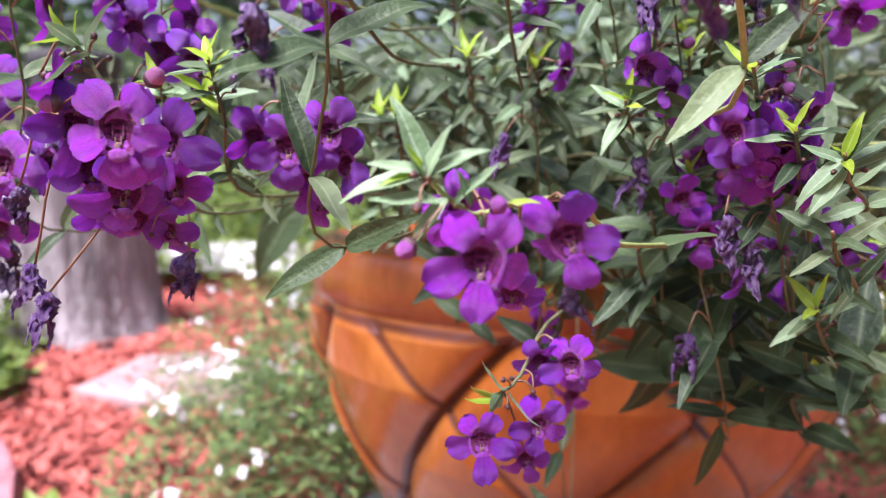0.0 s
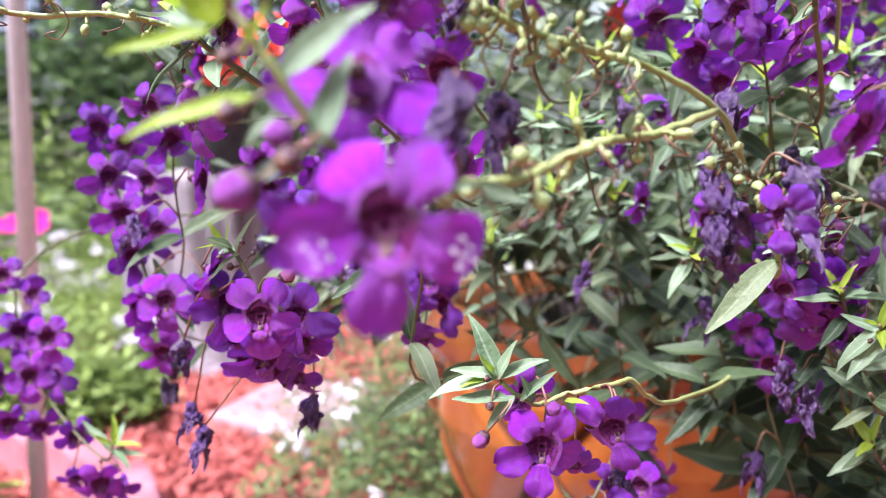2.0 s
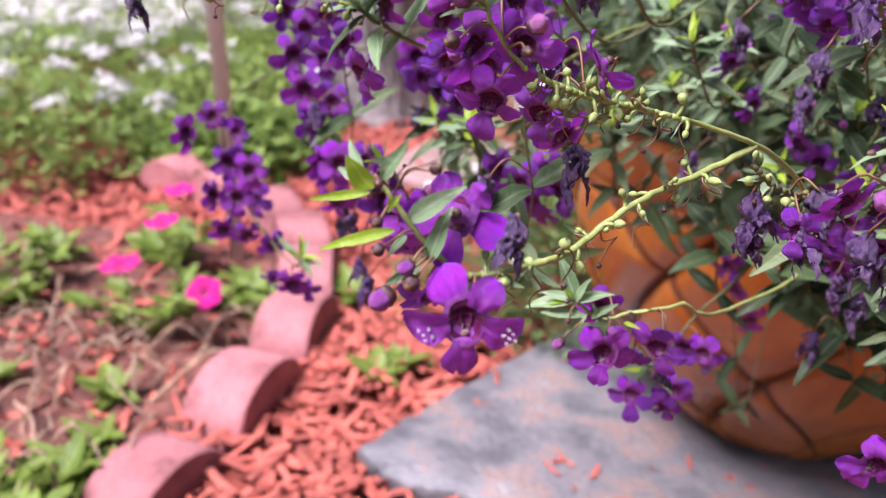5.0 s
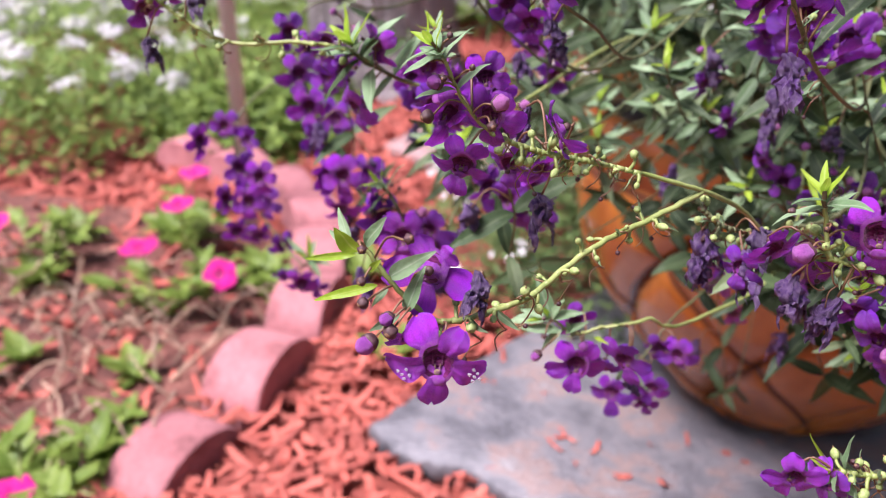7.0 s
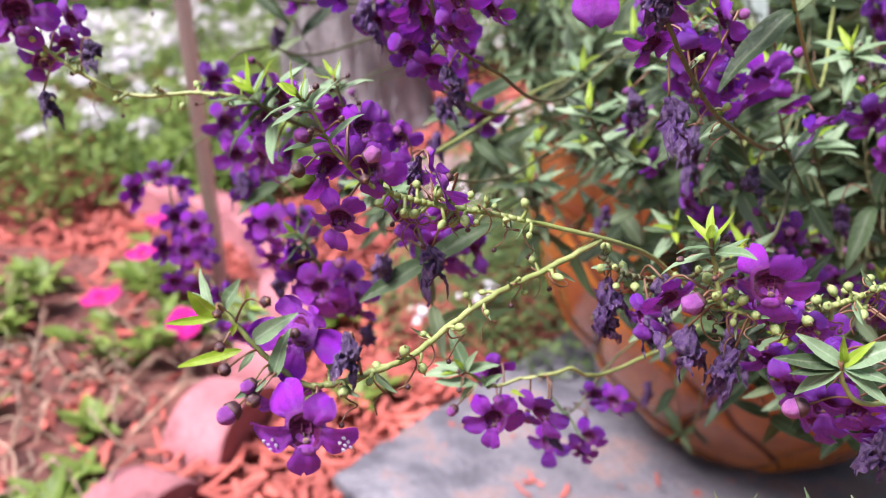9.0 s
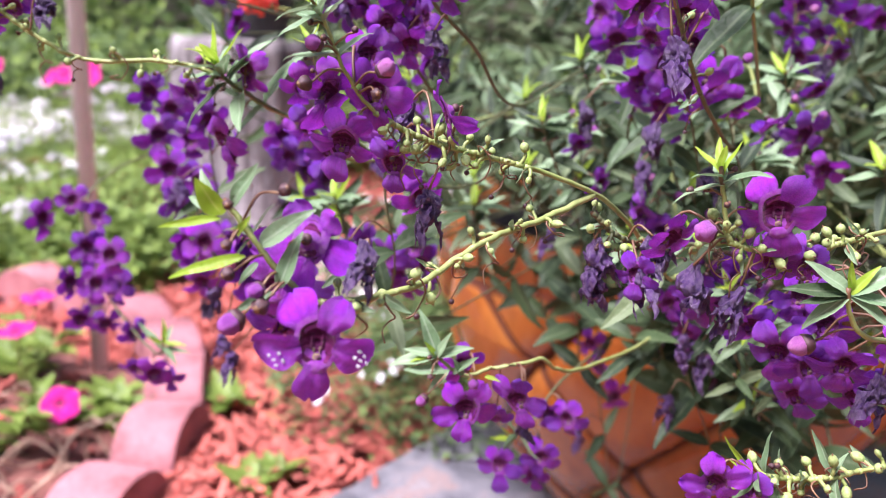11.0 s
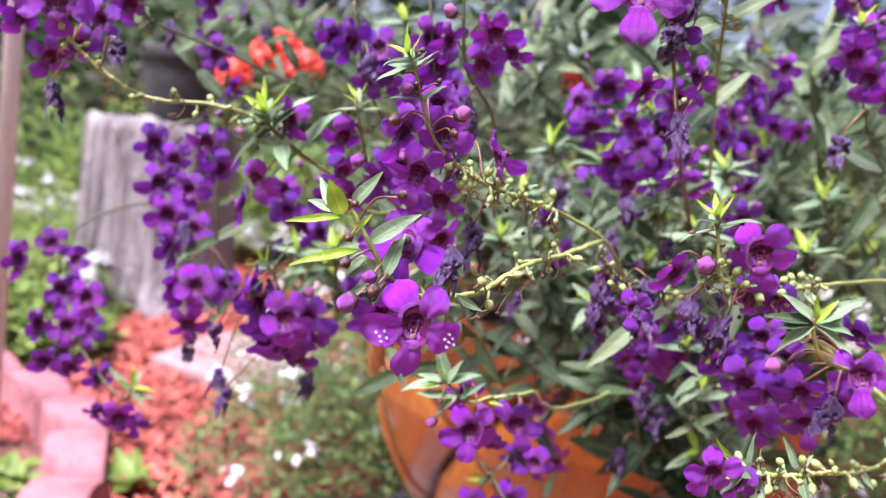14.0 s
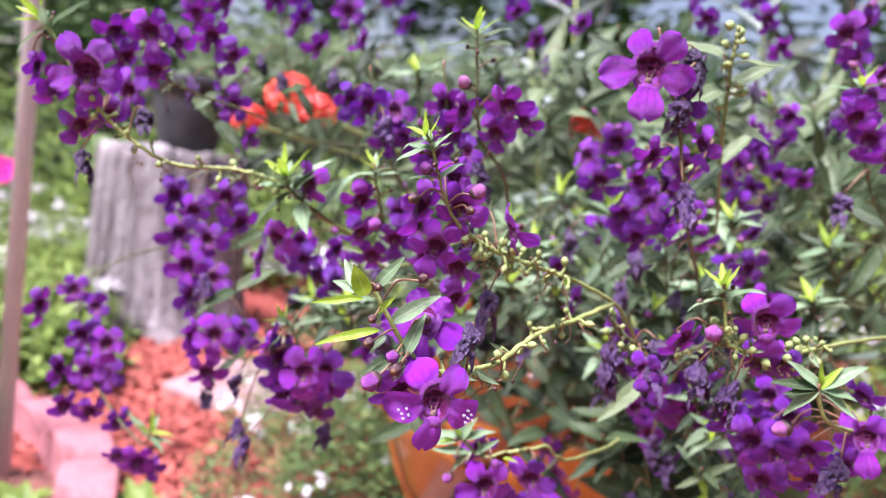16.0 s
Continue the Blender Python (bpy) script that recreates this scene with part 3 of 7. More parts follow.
            if k % 2 == 0:
                self.leaf(p, out * 0.9 + d * j(-0.3, 0.8), j(0.005, 0.0085), "pale", d)
                drop, turn, wide = j(0.0008, 0.0022), j(0.9, 1.7), j(0.0012, 0.003)
                curl = [p + out * (0.0022 + wide * math.sin(turn * m)) + d * wide * math.cos(turn * m) + Vector((0, 0, -drop * m)) for m in range(6)]
                self.twig(smooth_path([p] + curl, 3), (0.00026, 0.00018))
                if k % 4 == 0:
                    put("bud", BUD_DARK, self.root, self.home @ along(curl[-1], (0.2, 0, -1), size=0.0011))

    def spire(self, s0, s1, n, size=0.0095, tone="purple", old=0.25):
        """Flowers round the upper stem, the lowest ones withered."""
        n = max(2, round(n * 0.95))
        for k in range(n):
            u = k / max(1, n - 1)
            p, d = self.on(s0 + (s1 - s0) * u)
            side = d.cross(Vector((0, -1, 0))).normalized()
            t = (-1, 1, 0.1, -0.5, 0.6)[k % 5] * self.rng.uniform(0.7, 1.2)
            front = Vector((0.0, -1, 0)) if k % 5 != 4 else Vector((0, 0.7, 0))
            q = p + (side * t + front * self.rng.uniform(0.3, 0.8) + Vector((0, 0, -0.25))) * size * 1.15
            if u < old and k % 2 == 0:
                self.withered(q, size * 0.75)
            else:
                self.flower(q, size * self.rng.uniform(0.85, 1.12), t * 45 + self.rng.uniform(-35, 35), self.rng.uniform(-5, 62), self.rng.uniform(-30, 30), tone if self.rng.random() > 0.3 else ("purple" if tone == "violet" else "violet"))
        p, d = self.on(s1)
        for k in range(3):
            t = 2.1 * k
            self.bud(p + d * 0.006 * (k + 1) * 0.7 + Vector((math.cos(t), -0.5, math.sin(t) * 0.3)) * 0.006, 0.0036 - 0.0008 * k)


def wave(x, y, z):
    return noise.noise(Vector((x, y, z)))


# ---- ground ----
def sheet(name, size, steps, height, mat, label, category, centre=(0, 0, 0)):
    verts = []
    for i in range(steps + 1):
        for j in range(steps + 1):
            x, y = centre[0] + size * (i / steps - 0.5), centre[1] + size * (j / steps - 0.5)
            verts.append((x, y, centre[2] + height(x, y)))
    return tagged(new(name, mesh_of(name, verts, grid_faces(steps + 1, steps + 1), [mat])), label, category, kind="structure")


sheet("ground", 240, 60, lambda x, y: -0.03, GRASS_GROUND, "green lawn and soil reaching the far trees", "ground")
mulch = []
for i in range(150):
    for k in range(161):
        a = 2 * math.pi * (k % 160) / 160
        r = i / 149 * (2.35 + 0.55 * wave(1.3 * math.cos(a), 1.3 * math.sin(a), 4) + 0.08 * wave(9 * math.cos(a), 9 * math.sin(a), 2))
        x, y = -0.3 + 1.1 * r * math.cos(a), 1.2 + r * math.sin(a)
        mulch.append((x, y, 0.010 * wave(x * 9, y * 9, 0) + 0.005 * wave(x * 30, y * 30, 3) - 0.006 - (0.03 if i == 149 else 0)))
tagged(new("mulch_bed", mesh_of("mulch_bed", mulch, grid_faces(150, 161), [MULCH])), "red dyed wood mulch over the garden bed", "ground", kind="structure")

sheet_path = [(x, y, -0.018 + 0.004 * wave(x, y, 0)) for y in (3.55, 4.2, 5.0) for x in [-9 + 0.6 * k for k in range(31)]]
tagged(new("path", mesh_of("path", [(x, y + 0.25 * math.sin(0.5 * x), z) for x, y, z in sheet_path], grid_faces(3, 31), [PAVING])), "pale concrete garden path beyond the flower bed", "path", kind="structure")

def border_x(y):
    """Where the scalloped border runs, at a distance y."""
    return -0.435 - 0.02 * max(0.0, y - 0.4) - 0.9 * max(0.0, y - 0.78) ** 1.5


bed = [(border_x(0.05 + 0.95 * i / 60) - (1.3 + 0.35 * wave(i / 14, 0, 8)) * (1 - j / 50), 0.95 * i / 60 + 0.05 - (0.3 + 0.2 * wave(j / 12, 3, 8)) * (1 - i / 60)) for i in range(61) for j in range(51)]
bed = [(x, y, 0.005 + 0.012 * wave(x * 8, y * 8, 5) + 0.006 * wave(x * 26, y * 26, 3)) for x, y in bed]
tagged(new("planting_bed", mesh_of("planting_bed", bed, grid_faces(61, 51), [BED_SOIL])), "brown soil and old mulch inside the scalloped border", "ground", kind="structure")

CHIP_MESHES = []
for k in range(8):
    rng = random.Random(70 + k)
    L, W, H = rng.uniform(0.020, 0.052), rng.uniform(0.004, 0.010), rng.uniform(0.002, 0.004)
    vs = [((sx * W + rng.uniform(-1, 1) * 0.002) * (0.8 if sy else 1), sy * L + rng.uniform(-1, 1) * 0.004, sz * H + 0.004 * (abs(sy) - 0.5) + rng.uniform(-1, 1) * 0.001)
          for sy in (-1, 0, 1) for sx, sz in ((-0.5, -0.5), (0.5, -0.5), (0.5, 0.5), (-0.5, 0.5))]
    vs = [(x, y * 0.5, z) for x, y, z in vs]
    fs = [(r * 4 + c, r * 4 + (c + 1) % 4, r * 4 + 4 + (c + 1) % 4, r * 4 + 4 + c) for r in (0, 1) for c in range(4)] + [(3, 2, 1, 0), (8, 9, 10, 11)]
    CHIP_MESHES.append(mesh_of("wood_chip", vs, fs, [CHIP], False))


def chips_over(count, x0, x1, y0, y1, seed):
    """The far and countless chips, in one mesh."""
    rng = random.Random(seed)
    verts, faces = [], []
    for _ in range(count):
        x, y = rng.uniform(x0, x1), rng.uniform(y0, y1)
        if x < border_x(y) and y < 1.05 and rng.random() < 0.72:
            continue
        me = rng.choice(CHIP_MESHES)
        m = Matrix.Translation((x, y, 0.006 + 0.010 * wave(x * 9, y * 9, 0) + rng.uniform(-0.002, 0.009))) @ Euler((rng.uniform(-0.5, 0.5), rng.uniform(-0.4, 0.4), rng.uniform(0, 6.28))).to_matrix().to_4x4() @ Matrix.Scale(rng.uniform(0.7, 1.5), 4)
        s = len(verts)
        verts += [m @ v.co for v in me.vertices]
        faces += [tuple(s + i for i in p.vertices) for p in me.polygons]
    return tagged(new("mulch_chips", mesh_of("mulch_chips", verts, faces, [CHIP_STUFF], False)), "scattered red dyed wood chips of mulch", "mulch", kind="stuff")


chips_over(9500, -1.9, 0.5, 0.15, 2.1, 1)
chips_over(3000, -2.0, 1.8, 2.0, 3.2, 2)


# ---- stones, edging, pole, trunk ----
def flagstone(name, outline, top, thick, mat, label, seed):
    """A cloven slab with a chipped rim."""
    rng = random.Random(seed)
    cx, cy = sum(p[0] for p in outline) / len(outline), sum(p[1] for p in outline) / len(outline)
    rim = []
    n = len(outline)
    for i in range(n):
        (ax, ay), (bx, by) = outline[i], outline[(i + 1) % n]
        for k in range(8):
            t = k / 8
            rim.append((ax + (bx - ax) * t + rng.uniform(-1, 1) * 0.003, ay + (by - ay) * t + rng.uniform(-1, 1) * 0.003))
    m = len(rim)
    verts = []
    for f, z in ((1.0, top - thick), (1.0, top - 0.006), (0.985, top), (0.8, top), (0.6, top), (0.4, top), (0.2, top), (0.02, top)):
        for x, y in rim:
            x, y = cx + (x - cx) * f, cy + (y - cy) * f
            zz = z + (0.0025 * wave(x * 14, y * 14, 9) + 0.001 * wave(x * 50, y * 50, 2) if z == top else 0)
            verts.append((x, y, zz))
    faces = [(r * m + c, r * m + (c + 1) % m, (r + 1) * m + (c + 1) % m, (r + 1) * m + c) for r in range(7) for c in range(m)]
    faces += [tuple(range(7 * m, 8 * m)), tuple(range(m))[::-1]]
    return tagged(new(name, mesh_of(name, verts, faces, [mat])), label, "stone")


flagstone("slate_slab", [(-0.280, 0.548), (-0.238, 0.516), (-0.145, 0.512), (-0.095, 0.492), (0.10, 0.40), (0.42, 0.46), (0.52, 0.75), (0.42, 1.12), (0.05, 1.16), (-0.08, 1.00), (-0.150, 0.84), (-0.232, 0.668)], 0.0255, 0.03, SLATE, "blue-grey slate slab under the glazed pot", 3)
flagstone("stepping_stone", [(-0.675, 1.46), (-0.505, 1.38), (-0.355, 1.41), (-0.335, 1.64), (-0.455, 1.78), (-0.635, 1.74)], 0.022, 0.04, PALE_STONE, "pale pinkish stepping stone lying in red mulch", 5)


def scallop(place, heading, seed):
    """One scalloped block of the border: a rounded hump on a straight foot, thick and bevelled."""
    rng = random.Random(seed)
    length, high, thick = 0.150, 0.097, 0.078
    outline = [(-length / 2, -0.03)]
    for k in range(15):
        a = math.pi * (1 - k / 14)
        outline.append((length / 2 * 0.985 * math.cos(a), 0.030 + (high - 0.030) * math.sin(a) ** 0.8))
    outline.append((length / 2, -0.03))
    n = len(outline)
    verts = []
    for y, f in ((-thick / 2, 0.965), (-thick / 2 + 0.002, 0.985), (-thick / 2 + 0.006, 1.0), (thick / 2 - 0.006, 1.0), (thick / 2 - 0.002, 0.985), (thick / 2, 0.965)):
        for x, z in outline:
            verts.append((x * f + rng.uniform(-1, 1) * 0.0006, y, (z - 0.03) * f + 0.03 + rng.uniform(-1, 1) * 0.0006))
    faces = [(r * n + c, r * n + c + 1, (r + 1) * n + c + 1, (r + 1) * n + c) for r in range(5) for c in range(n - 1)]
    faces += [tuple(range(n))[::-1], tuple(range(5 * n, 6 * n))]
    block = mesh_of("edging_block", verts, faces, [CONCRETE])
    block.polygons[len(faces) - 1].use_smooth = block.polygons[len(faces) - 2].use_smooth = False
    ob = new("edging_block", block)
    ob.matrix_basis = pose(*place, rng.uniform(-3, 3), rng.uniform(-3, 3), heading)
    return tagged(ob, "pink scalloped concrete edging block set in red mulch", "edging", "scalloped border")


for k, (x, y, z, heading) in enumerate(((-0.425, 0.285, -0.075, 80), (-0.452, 0.440, -0.052, 84), (-0.449, 0.600, -0.033, 90), (-0.468, 0.757, -0.031, 99), (-0.530, 0.908, -0.030, 114),
                                       (-0.617, 1.033, -0.030, 134), (-0.736, 1.130, -0.030, 147), (-0.872, 1.200, -0.030, 158), (-1.018, 1.244, -0.030, 168))):
    scallop((x, y, z), heading, 40 + k)

pole = thing("garden_pole", (-0.70, 0.97, 0), "slim weathered pole standing upright in the bed", "pole")
bm = bmesh.new()
bmesh.ops.create_cone(bm, cap_ends=True, segments=20, radius1=0.0125, radius2=0.0115, depth=2.4, matrix=Matrix.Translation((0, 0, 1.15)))
part("shaft", bm, POLE, pole)


def stump(place, radius, height):
    """A broad old stump: furrowed weathered wood, cracked lengthwise, with an uneven sawn top."""
    verts, rows, cols = [], 40, 120
    for i in range(rows):
        u = i / (rows - 1)
        for k in range(cols):
            a = 2 * math.pi * k / cols
            top = height + 0.025 * wave(2 * math.cos(a), 2 * math.sin(a), 7)
            z = -0.03 + (top + 0.03) * u
            flare = 1 + 0.22 * math.exp(-max(0.0, z) / 0.09)
            lobe = 1 + 0.05 * math.sin(3 * a + 0.5) + 0.03 * math.sin(7 * a)
            furrow = 0.016 * abs(wave(14 * math.cos(a), 14 * math.sin(a), z * 1.6)) + 0.008 * wave(34 * math.cos(a), 34 * math.sin(a), z * 4)
            r = radius * flare * lobe - furrow - 0.012 * max(0.0, u - 0.96) / 0.04
            verts.append((r * math.cos(a), r * math.sin(a), z))
    faces = [(i * cols + k, i * cols + (k + 1) % cols, (i + 1) * cols + (k + 1) % cols, (i + 1) * cols + k) for i in range(rows - 1) for k in range(cols)]
    for f in (0.72, 0.42, 0.12):
        start = len(verts)
        for k in range(cols):
            x, y, z = verts[(rows - 1) * cols + k]
            verts.append((x * f, y * f, height + 0.010 * wave(x * f * 14, y * f * 14, 3) - 0.01 * (1 - f)))
        faces += [(start - cols + k, start - cols + (k + 1) % cols, start + (k + 1) % cols, start + k) for k in range(cols)]
    faces.append(tuple(range(len(verts) - cols, len(verts))))
    t = thing("tree_stump", place, "broad old tree stump of grey furrowed wood behind the bed", "stump")
    put("trunk", mesh_of("trunk", verts, faces, [BARK]), t, Matrix())


stump((-0.955, 2.06, 0), 0.20, 0.50)

# the dark round planter that stands on the stump
planter = thing("round_planter", (-0.90, 2.03, 0.495), "dark grey round stone planter standing on the stump", "planter")
verts, cols = [], 48
BOWL = ((0.0, 0.066), (0.004, 0.072), (0.03, 0.080), (0.08, 0.092), (0.13, 0.099), (0.165, 0.101), (0.170, 0.108), (0.200, 0.110), (0.206, 0.106), (0.204, 0.096), (0.18, 0.092), (0.175, 0.01))
for z, r in BOWL:
    for k in range(cols):
        a = 2 * math.pi * k / cols
        verts.append(((r + 0.0015 * wave(9 * math.cos(a), 9 * math.sin(a), z * 30)) * math.cos(a), r * math.sin(a), z))
faces = [(i * cols + k, i * cols + (k + 1) % cols, (i + 1) * cols + (k + 1) % cols, (i + 1) * cols + k) for i in range(len(BOWL) - 1) for k in range(cols)]
faces += [tuple(range(cols))[::-1], tuple(range(len(verts) - cols, len(verts)))]
put("bowl", mesh_of("bowl", verts, faces, [DARK_STONE]), planter, Matrix())


# ---- pot ----
POT = Vector((0.130, 0.785, 0.0255))
PROFILE = [(0.0, 0.098), (0.006, 0.108), (0.05, 0.140), (0.107, 0.186), (0.173, 0.220), (0.24, 0.243), (0.293, 0.250), (0.325, 0.246), (0.34, 0.240)]


def radius_at(z):
    for (a, ra), (b, rb) in zip(PROFILE, PROFILE[1:]):
        if z <= b:
            t = (z - a) / (b - a)
            return ra + (rb - ra) * t
    return PROFILE[-1][1]


pot = thing("glazed_pot", POT, "large tan brown glazed ceramic pot with woven strap relief", "pot")
N_ROUND, N_HIGH, STRAPS, BAND = 620, 230, 8, 0.30
verts, faces, joint = [], [], []
for i in range(N_HIGH + 1):
    z = 0.312 * i / N_HIGH
    for k in range(N_ROUND):
        a = 2 * math.pi * k / N_ROUND
        h = z / BAND * 1.55
        u, v = STRAPS * a / (2 * math.pi) + h + 0.54, STRAPS * a / (2 * math.pi) - h - 0.1
        fu, fv = u - math.floor(u), v - math.floor(v)
        puff = (1 - (2 * fv - 1) ** 6) * (0.78 + 0.22 * math.sin(math.pi * fu) ** 0.5) + 0.25 * (fv - 0.5) + 0.4 * (fu ** 3 - 0.3) * (1 - (1 - min(1, (1 - fu) / 0.16)) ** 2)
        fade = min(1, z / 0.03) * max(0, min(1, (0.292 - z) / 0.012))
        r = radius_at(z) + (0.018 * puff - 0.009) * fade
        joint.append(1 - 0.9 * math.exp(-((z - 0.287) / 0.006) ** 2) - fade * max(math.exp(-(min(fv, 1 - fv) / 0.036) ** 2), 0.9 * math.exp(-(min(fu, 1 - fu) / 0.03) ** 2)))
        verts.append((r * math.cos(a), r * math.sin(a), z))
for i in range(N_HIGH):
    for k in range(N_ROUND):
        faces.append((i * N_ROUND + k, i * N_ROUND + (k + 1) % N_ROUND, (i + 1) * N_ROUND + (k + 1) % N_ROUND, (i + 1) * N_ROUND + k))
faces.append(tuple(range(N_ROUND))[::-1])
body = mesh_of("body", verts, faces, [GLAZE_STRAP])
body.attributes.new("joint", 'FLOAT', 'POINT').data.foreach_set("value", joint)
put("body", body, pot, Matrix())
verts, n = [], 96
for z, r in ((0.287, 0.238), (0.289, 0.246), (0.294, 0.251), (0.309, 0.253), (0.326, 0.253), (0.336, 0.250), (0.341, 0.243), (0.341, 0.233), (0.336, 0.226), (0.326, 0.221), (0.27, 0.212)):
    for k in range(n):
        a = 2 * math.pi * k / n
        verts.append((r * math.cos(a), r * math.sin(a), z))
put("rim", mesh_of("rim", verts, [(i * n + k, i * n + (k + 1) % n, (i + 1) * n + (k + 1) % n, (i + 1) * n + k) for i in range(10) for k in range(n)], [GLAZE]), pot, Matrix(), "rolled glazed rim")
verts = [(0, 0, 0.328)]
for r in (0.05, 0.1, 0.15, 0.19, 0.216):
    for k in range(48):
        a = 2 * math.pi * k / 48
        verts.append((r * math.cos(a), r * math.sin(a), 0.328 + 0.008 * wave(r * 30 * math.cos(a), r * 30 * math.sin(a), 0) - 0.022 * (r / 0.216) ** 6))
put("soil", mesh_of("soil", verts, [(0, 1 + k, 1 + (k + 1) % 48) for k in range(48)] + [(1 + r * 48 + k, 49 + r * 48 + k, 49 + r * 48 + (k + 1) % 48, 1 + r * 48 + (k + 1) % 48) for r in range(4) for k in range(48)], [SOIL]), pot, Matrix(), "dark potting soil")
SOIL_TOP = POT + Vector((0, 0, 0.33))


# ---- garden plants round the pot ----
def leaf_cloud(count, spot, size, seed, verts, faces, slim=0.35, lift=0.4):
    """Adds small folded leaves at places given by spot(rng)."""
    rng = random.Random(seed)
    for _ in range(count):
        p = Vector(spot(rng))
        a, up = rng.uniform(0, 6.28), rng.uniform(-0.3, 1.0) * lift * 2
        d = Vector((math.cos(a), math.sin(a), up)).normalized()
        s = d.cross(Vector((0, 0, 1))).normalized()
        n = s.cross(d)
        L = size * rng.uniform(0.6, 1.3)
        w = L * slim
        k = len(verts)
        verts += [p, p + d * L * 0.45 + s * w * 0.5 + n * w * 0.15, p + d * L, p + d * L * 0.45 - s * w * 0.5 + n * w * 0.15, p + d * L * 0.5 - n * w * 0.05]
        faces += [(k, k + 1, k + 4), (k + 1, k + 2, k + 4), (k + 2, k + 3, k + 4), (k + 3, k, k + 4)]


def tiny_flowers(count, spot, size, seed, verts, faces):
    """Four-petalled little heads."""
    rng = random.Random(seed)
    for _ in range(count):
        p = Vector(spot(rng))
        for _ in range(rng.randint(5, 9)):
            q = p + Vector((rng.gauss(0, 1), rng.gauss(0, 1), rng.gauss(0, 0.5))) * size * 0.8
            d = (q - p + Vector((0, -0.3, 1)) * size).normalized()
            s = d.orthogonal().normalized()
            u = d.cross(s)
            r = size * rng.uniform(0.35, 0.6)
            k = len(verts)
            verts.append(q + d * r * 0.1)
            for t in range(8):
                a = t * math.pi / 4
                verts.append(q + (s * math.cos(a) + u * math.sin(a)) * (r if t % 2 == 0 else r * 0.55) + d * r * 0.15)
            faces += [(k, k + 1 + t, k + 1 + (t + 1) % 8) for t in range(8)]


def mound(name, label, category, leaf_count, flower_count, spot, top, leaf_size, flower_size, seed, leaf_mat=None, group=""):
    """A low plant: a mass of small leaves with flower heads over it."""
    root = thing(name, spot(random.Random(seed)), label, category, group)
    home = Vector(root.location)
    home.z = 0
    root.location = home
    v, f = [], []
    leaf_cloud(leaf_count, spot, leaf_size, seed, v, f)
    tagged(put("leaves", mesh_of("leaves", [p - home for p in v], f, [leaf_mat or GREENERY], False), root, Matrix()), kind="stuff")
    rng = random.Random(seed + 7)
    for k in range(6):
        e = Vector(spot(rng)) - home
        v, f = tube(smooth_path([(e.x * 0.4, e.y * 0.4, -0.01), (e.x * 0.8, e.y * 0.8, e.z * 0.6), e], 4), (0.003, 0.0015), 5)
        put("stem", mesh_of("stem", v, f, [STEM]), root, Matrix())
    if flower_count:
        v, f = [], []
        tiny_flowers(flower_count, top, flower_size, seed + 1, v, f)
        tagged(put("blossom", mesh_of("blossom", [p - home for p in v], f, [WHITE_PETAL], False), root, Matrix(), "clusters of tiny white flowers"), kind="stuff")
    return root


def dome(cx, cy, rx, ry, high, low=0.0, skin=False):
    def spot(rng):
        a, r = rng.uniform(0, 6.28), math.sqrt(rng.random())
        z = high * math.sqrt(max(0.02, 1 - r * r)) * (1 + 0.3 * wave(cx + r * 6 * math.cos(a), cy + r * 6 * math.sin(a), 1))
        t = rng.uniform(0.9, 1.06) if skin else rng.random() ** 0.5
        return cx + rx * r * math.cos(a), cy + ry * r * math.sin(a), low + z * t
    return spot


def heads(spot, many, seed):
    """Gathers the small flowers into rounded heads."""
    rng = random.Random(seed)
    centres = [spot(rng) for _ in range(many)]

    def place(rng):
        x, y, z = rng.choice(centres)
        return x + rng.gauss(0, 0.013), y + rng.gauss(0, 0.013), z + abs(rng.gauss(0, 0.009))
    return place


for k, (x, y, rx, ry, h, n) in enumerate(((-1.45, 1.30, 0.34, 0.30, 0.20, 130), (-1.72, 1.72, 0.42, 0.34, 0.26, 520), (-1.20, 1.72, 0.30, 0.30, 0.20, 90),
                                          (-2.15, 1.35, 0.34, 0.34, 0.24, 200), (-1.30, 2.25, 0.34, 0.26, 0.22, 40), (-2.2, 2.05, 0.42, 0.40, 0.30, 520), (-1.85, 2.6, 0.5, 0.35, 0.28, 360))):
    mound("alyssum", "low green mound covered in tiny white flowers", "flower", 2600, n, dome(x, y, rx, ry, h), heads(dome(x, y, rx, ry, h, 0.01, True), n // 9, 70 + k), 0.035, 0.013, 20 + k, group="alyssum mounds")
mound("ground_cover", "fine-leaved green plant with a few white flowers beside the pot", "plant", 7500, 20, dome(-0.10, 1.04, 0.19, 0.24, 0.37), dome(-0.11, 1.03, 0.21, 0.25, 0.38, 0, True), 0.017, 0.017, 41, COVER)
mound("ground_cover", "loose fine-leaved sprigs with white flowers over red mulch", "plant", 1700, 14, dome(-0.26, 1.05, 0.17, 0.26, 0.17), dome(-0.26, 1.05, 0.18, 0.27, 0.18, 0, True), 0.018, 0.016, 42, COVER)
mound("ground_cover", "fine-leaved green plant with a few white flowers beside the pot", "plant", 2200, 12, dome(-0.28, 1.36, 0.22, 0.20, 0.26), dome(-0.28, 1.42, 0.21, 0.21, 0.27, 0, True), 0.017, 0.016, 43, COVER)
mound("ground_cover", "fine-leaved green plant spreading behind the pot", "plant", 3600, 24, dome(0.62, 1.10, 0.22, 0.30, 0.32), dome(0.62, 1.10, 0.23, 0.31, 0.33, 0, True), 0.026, 0.014, 45, COVER)
